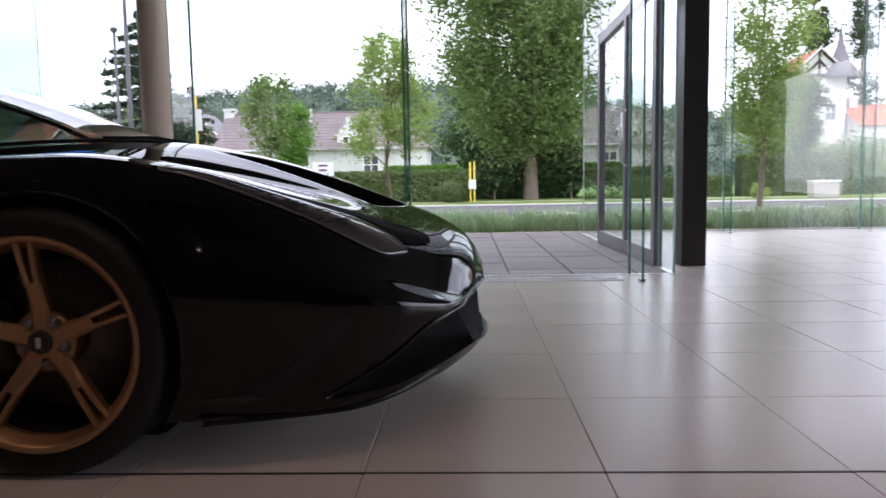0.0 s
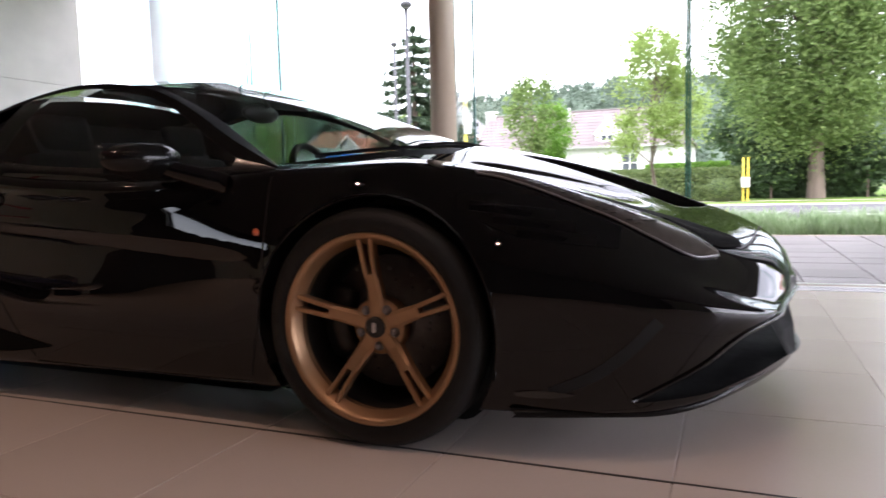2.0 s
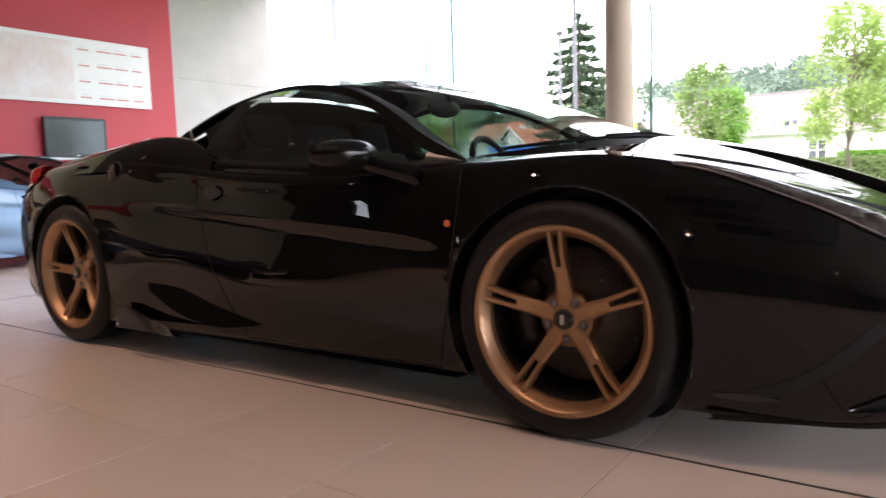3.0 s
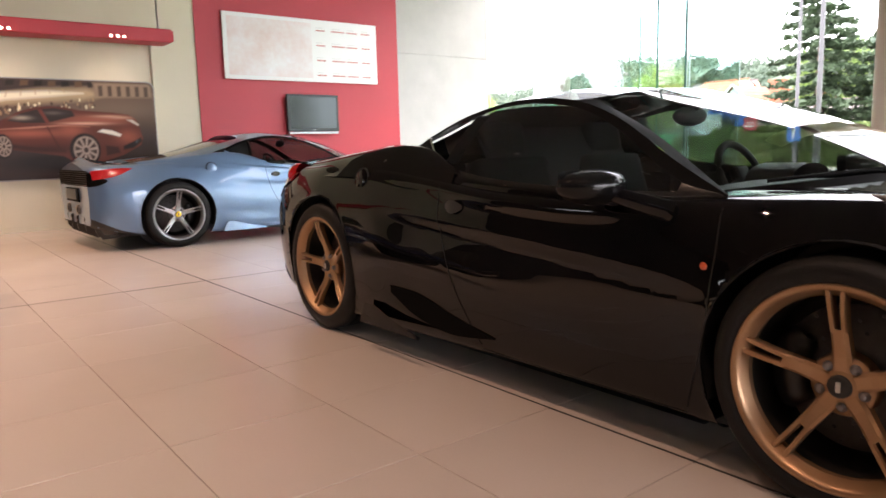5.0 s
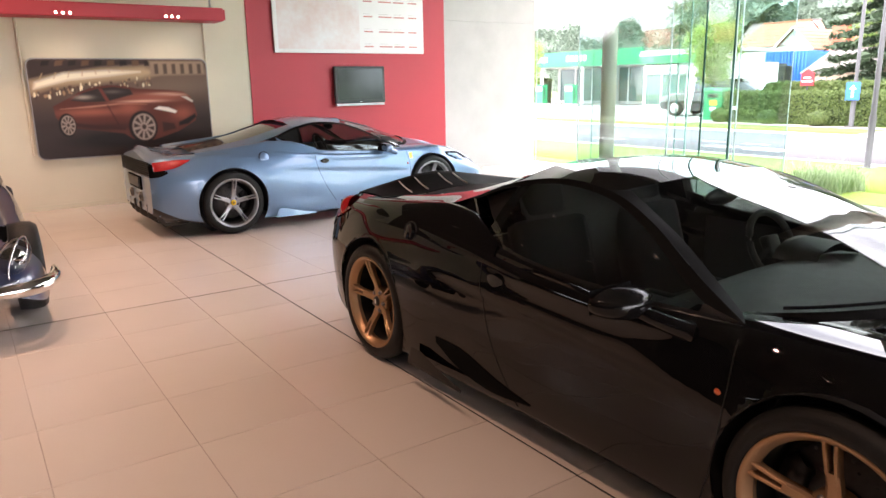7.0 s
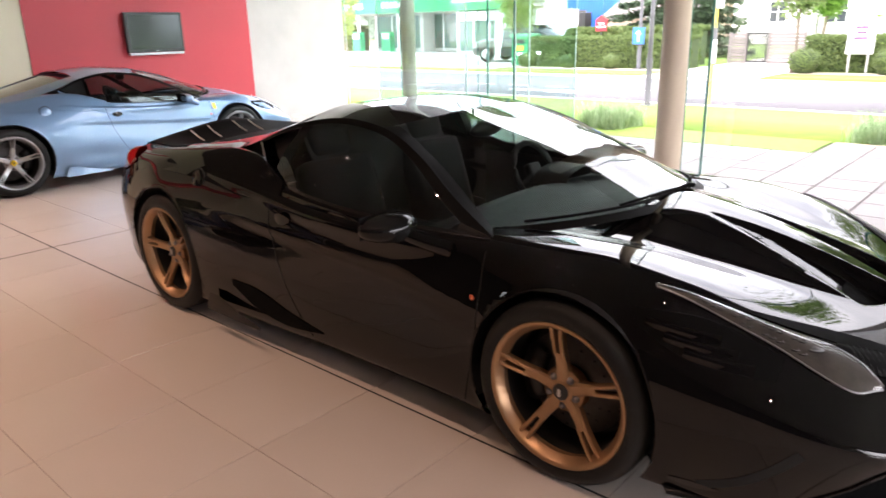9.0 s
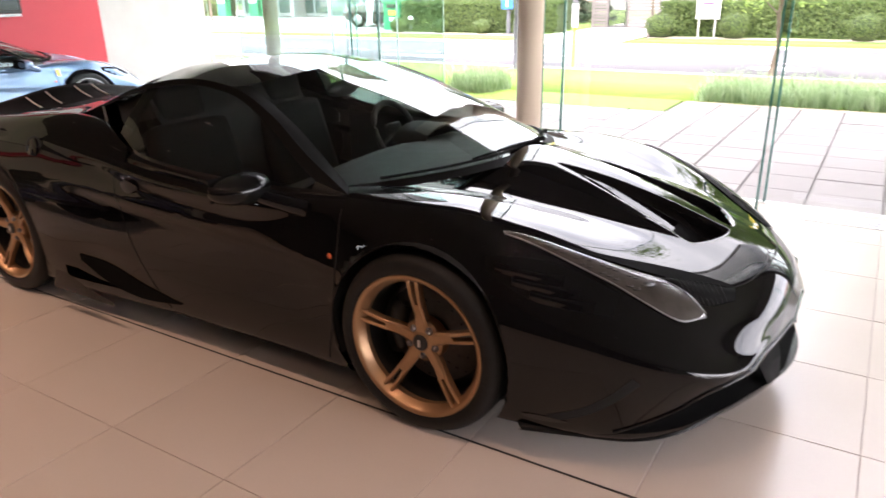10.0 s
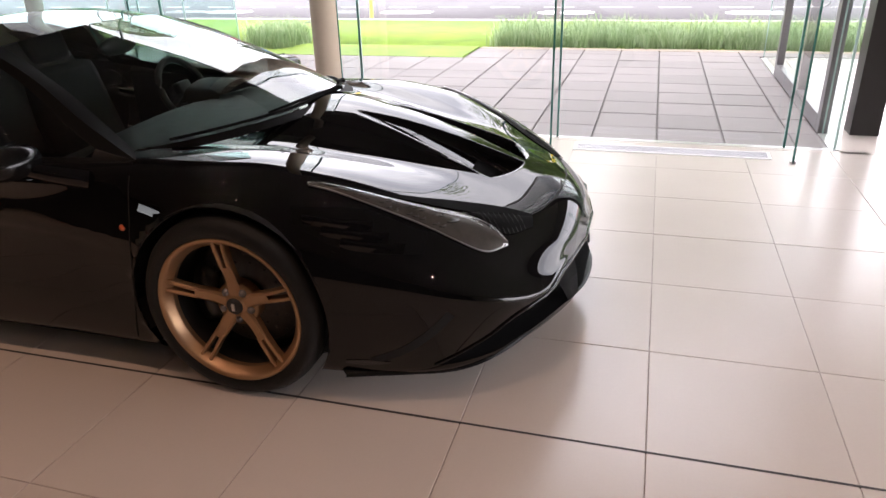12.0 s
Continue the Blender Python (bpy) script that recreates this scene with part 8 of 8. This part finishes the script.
lamp_post(-5.28, 13.6, 4.3, 0.045, "tall dark grey street lamp on the lawn")
lamp_post(-9.85, 22.4, 5.4, 0.055, "dark street lamp post across the road", 0.12)
blue_sign = empty("road_sign", pose(-9.85, 22.3, 0.12), "blue rectangular road sign with a white arrow", "sign")
part("plate", box(-0.2, 0.2, -0.03, 0.0, 0.78, 1.3, 0.005), M_BLUE, blue_sign)
bm = box(-0.03, 0.03, -0.036, -0.03, 0.86, 1.1)
bm.faces.new([bm.verts.new(c) for c in ((-0.1, -0.036, 1.1), (0.1, -0.036, 1.1), (0, -0.036, 1.22))])
part("arrow", bm, M_LETTER, blue_sign, "white arrow")
part("bracket", box(-0.08, 0.08, 0.0, 0.045, 0.98, 1.04), M_POST, blue_sign)
M_YELLOW = surface("yellow_post_paint", (0.72, 0.55, 0.05), 0.5, var=0.08, scale=5, fine=50)
stop = empty("marker_pole", pose(-4.25, 14.05, 0.03), "yellow and white roadside pole with small plates", "pole")
part("pole", tube([(0, 0, 0), (0, 0, 2.4)], 0.035, 10), M_YELLOW, stop)
part("sleeve", tube([(0, 0, 0.78), (0, 0, 1.2)], 0.06, 10), M_LETTER, stop, "white sleeve")
part("collar", tube([(0, 0, 1.2), (0, 0, 1.42)], 0.05, 10), M_POST, stop, "dark collar")
part("plate", box(-0.02, 0.14, -0.05, -0.035, 1.75, 2.15), M_LETTER, stop, "white plate")
duct = empty("marker_post", pose(1.05, 21.9, 0.13), "yellow twin marker post carrying a white box", "post")
for x in (-0.06, 0.06):
    part("rod", tube([(x, 0, 0), (x, 0, 1.2)], 0.025, 8), M_YELLOW, duct)
part("cabinet", box(-0.11, 0.11, -0.09, 0.05, 0.38, 0.66, 0.01), M_LETTER, duct, "white box")
cab = empty("service_cabinet", pose(10.3, 20.2, 0.13), "low white service cabinet on the verge", "cabinet")
part("body", box(0, 0.7, 0, 0.35, 0, 0.42, 0.02), M_KERB, cab)
part("cover", box(-0.03, 0.73, -0.03, 0.38, 0.42, 0.48, 0.01), M_LETTER, cab)
house_board = empty("sign_board", pose(-3.9, 22.5, 0.12), "white notice board on two thin legs", "sign")
for x in (0.1, 0.55):
    part("leg", tube([(x, 0.03, 0), (x, 0.03, 0.6)], 0.025, 8), M_KERB, house_board)
part("panel", box(0, 0.66, 0, 0.05, 0.5, 1.3, 0.008), M_LETTER, house_board)
bm = bmesh.new()
for k, w in enumerate((0.3, 0.24, 0.34)):
    add_box(bm, 0.33 - w / 2, 0.33 + w / 2, -0.008, 0, 1.16 - 0.14 * k, 1.22 - 0.14 * k)
part("sign_bars", bm, surface("purple_sign_paint", (0.16, 0.07, 0.16), 0.5), house_board, "dark purple sign bars")
small_sign = empty("garden_sign", pose(-13.6, 22.2, 0.12), "tiny white sign on a stake", "sign")
part("stake", tube([(0, 0, 0), (0, 0, 0.5)], 0.014, 6), M_POST, small_sign)
part("plate", box(-0.09, 0.09, -0.02, 0.0, 0.44, 0.56), M_LETTER, small_sign)

# slatted fence and gate at the driveway
M_SLAT = surface("grey_fence_slat", (0.22, 0.19, 0.18), 0.7, var=0.12, scale=2, fine=40, random_tint=0.1)
fence = empty("fence", pose(-8.3, 26.0, 0.12), "grey-brown horizontal slatted fence", "fence")
for x0, x1 in ((0, 0.55), (1.3, 2.4)):
    for k in range(9):
        part("slat", box(x0, x1, 0, 0.03, 0.04 + 0.11 * k, 0.13 + 0.11 * k), M_SLAT, fence)
    for x in (x0, x1):
        part("post", box(x - 0.04, x + 0.04, 0.03, 0.1, 0, 1.05), M_SLAT, fence)
gate = empty("driveway_gate", pose(-7.7, 26.0, 0.14), "black metal bar gate at the driveway", "gate")
part("gate_frame", join(box(0, 0.65, 0, 0.04, 0.05, 0.1), add_box(add_box(box(0, 0.65, 0, 0.04, 0.96, 1.01), 0, 0.04, 0, 0.04, 0.05, 1.0), 0.61, 0.65, 0, 0.04, 0.05, 1.0)), M_BLACK, gate)
for k in range(9):
    part("bar", box(0.08 + 0.06 * k, 0.105 + 0.06 * k, 0.01, 0.03, 0.1, 0.96), M_BLACK, gate)

# ---- floor tiles and pavers, piece by piece ----
def slab_mesh(name, w, d, t, chamfer, mat):
    bm = bmesh.new()
    lo = [bm.verts.new((x * w / 2, y * d / 2, -t)) for x, y in ((-1, -1), (1, -1), (1, 1), (-1, 1))]
    mid = [bm.verts.new((x * w / 2, y * d / 2, -chamfer)) for x, y in ((-1, -1), (1, -1), (1, 1), (-1, 1))]
    up = [bm.verts.new((x * (w / 2 - chamfer), y * (d / 2 - chamfer), 0)) for x, y in ((-1, -1), (1, -1), (1, 1), (-1, 1))]
    bm.faces.new(up)
    for a, b in ((lo, mid), (mid, up)):
        for k in range(4):
            bm.faces.new((a[k], a[(k + 1) % 4], b[(k + 1) % 4], b[k]))
    me = bpy.data.meshes.new(name)
    bm.to_mesh(me)
    bm.free()
    me.materials.append(mat)
    return me


TILE = 0.6
tile_me = slab_mesh("tile", TILE - 0.0035, TILE - 0.0035, 0.008, 0.0012, M_TILE)


def in_room(x, y):
    return WALL_X < x < EAST_X and SOUTH_Y < y and (y < FACADE_Y - 0.05 or (y < WING_Y and (x < LEFT_X or x > RIGHT_X)))


rest = []
rng = random.Random(5)
for i in range(-18, 17):
    for j in range(-11, 18):
        x, y = (i + 0.5) * TILE, (j + 0.5) * TILE
        if not in_room(x, y):
            continue
        if -5.4 < x < 3.6 and 0.6 < y < 6.0 or (-4.8 < x < 1.2 and 0 < y < 0.6):
            ob = new("tile", tile_me)
            ob.parent = floor
            ob.location = (x, y, rng.uniform(-0.0004, 0.0004))
            ob.rotation_euler = (rng.gauss(0, 0.0006), rng.gauss(0, 0.0006), 0)
        else:
            rest.append((x, y))
bm = bmesh.new()
for x, y in rest:
    h = TILE / 2 - 0.00175
    y1 = min(y + h, (WING_Y if (x < LEFT_X or x > RIGHT_X) else FACADE_Y) - 0.035)
    x0 = max(x - h, RIGHT_X + 0.032) if y > FACADE_Y and x > RIGHT_X else x - h
    vs = [bm.verts.new(p) for p in ((x0, y - h, 0), (x + h, y - h, 0), (x + h, y1, 0), (x0, y1, 0))]
    lo = [bm.verts.new((v.co.x, v.co.y, -0.006)) for v in vs]
    bm.faces.new(vs)
    for k in range(4):
        bm.faces.new((lo[k], lo[(k + 1) % 4], vs[(k + 1) % 4], vs[k]))
t_rest = part("tiles_beyond", bm, M_TILE, floor)
t_rest["kind"] = "stuff"
# the last strip of cut tiles at the glass, and the two wider movement joints
bm = bmesh.new()
for i in range(-8, 5):
    x = (i + 0.5) * TILE
    add_box(bm, x - 0.298, min(x + 0.298, RIGHT_X + 0.2), 6.002, FACADE_Y - 0.032, -0.008, 0)
part("cut_tiles", bm, M_TILE, floor)
part("movement_joint", box(WALL_X + 0.02, EAST_X, 2.4 - 0.0045, 2.4 + 0.0045, -0.004, 0.0012), M_JOINT, floor, "dark movement joint strip")
part("movement_joint", box(-4.8 - 0.004, -4.8 + 0.004, SOUTH_Y, 2.394, -0.004, 0.0012), M_JOINT, floor, "dark movement joint strip")
part("movement_joint", box(-4.8 - 0.004, -4.8 + 0.004, 2.406, FACADE_Y - 0.05, -0.004, 0.0012), M_JOINT, floor, "dark movement joint strip")

# concrete pavers of the court
PX, PY, PAVE_Y = 0.50, 0.482, 6.075
pav_me = slab_mesh("paver", PX - 0.014, PY - 0.012, 0.05, 0.004, M_PAVER)
far = bmesh.new()
for i in range(-20, 21):
    for j in range(0, 9):
        x, y = 0.20 + (i + 0.5) * PX, PAVE_Y + (j + 0.5) * PY
        if not (LEFT_X - 4.5 < x < 10.5) or (y < WING_Y + 0.1 and not (LEFT_X + 0.3 < x < RIGHT_X - 0.02)):
            continue
        if x < -1.3 and y > 9.92:
            continue
        dz = rng.uniform(-0.002, 0.002) - 0.012
        if -3.4 < x < 2.4:
            ob = new("paver", pav_me)
            ob.parent = court
            ob.location = (x, y, dz)
            ob.rotation_euler = (rng.gauss(0, 0.002), rng.gauss(0, 0.002), rng.gauss(0, 0.002))
        else:
            add_box(far, x - PX / 2 + 0.007, x + PX / 2 - 0.007, y - PY / 2 + 0.006, y + PY / 2 - 0.006, -0.06, dz)
pf = part("pavers_beyond", far, M_PAVER, court)
pf["kind"] = "stuff"

# cut pavers along the entrance side and before the planting
cut_me = slab_mesh("cut_paver", 0.205, PY - 0.012, 0.05, 0.004, M_PAVER)
for j in range(0, 9):
    ob = new("paver", cut_me)
    ob.parent = court
    ob.location = (2.31, PAVE_Y + (j + 0.5) * PY, rng.uniform(-0.002, 0.002) - 0.012)
edge_me = slab_mesh("edge_paver", PX - 0.014, 0.33, 0.05, 0.004, M_PAVER)
for i in range(-3, 20):
    ob = new("paver", edge_me)
    ob.parent = court
    ob.location = (0.20 + (i + 0.5) * PX, PAVE_Y + 9 * PY + 0.172, rng.uniform(-0.002, 0.002) - 0.012)
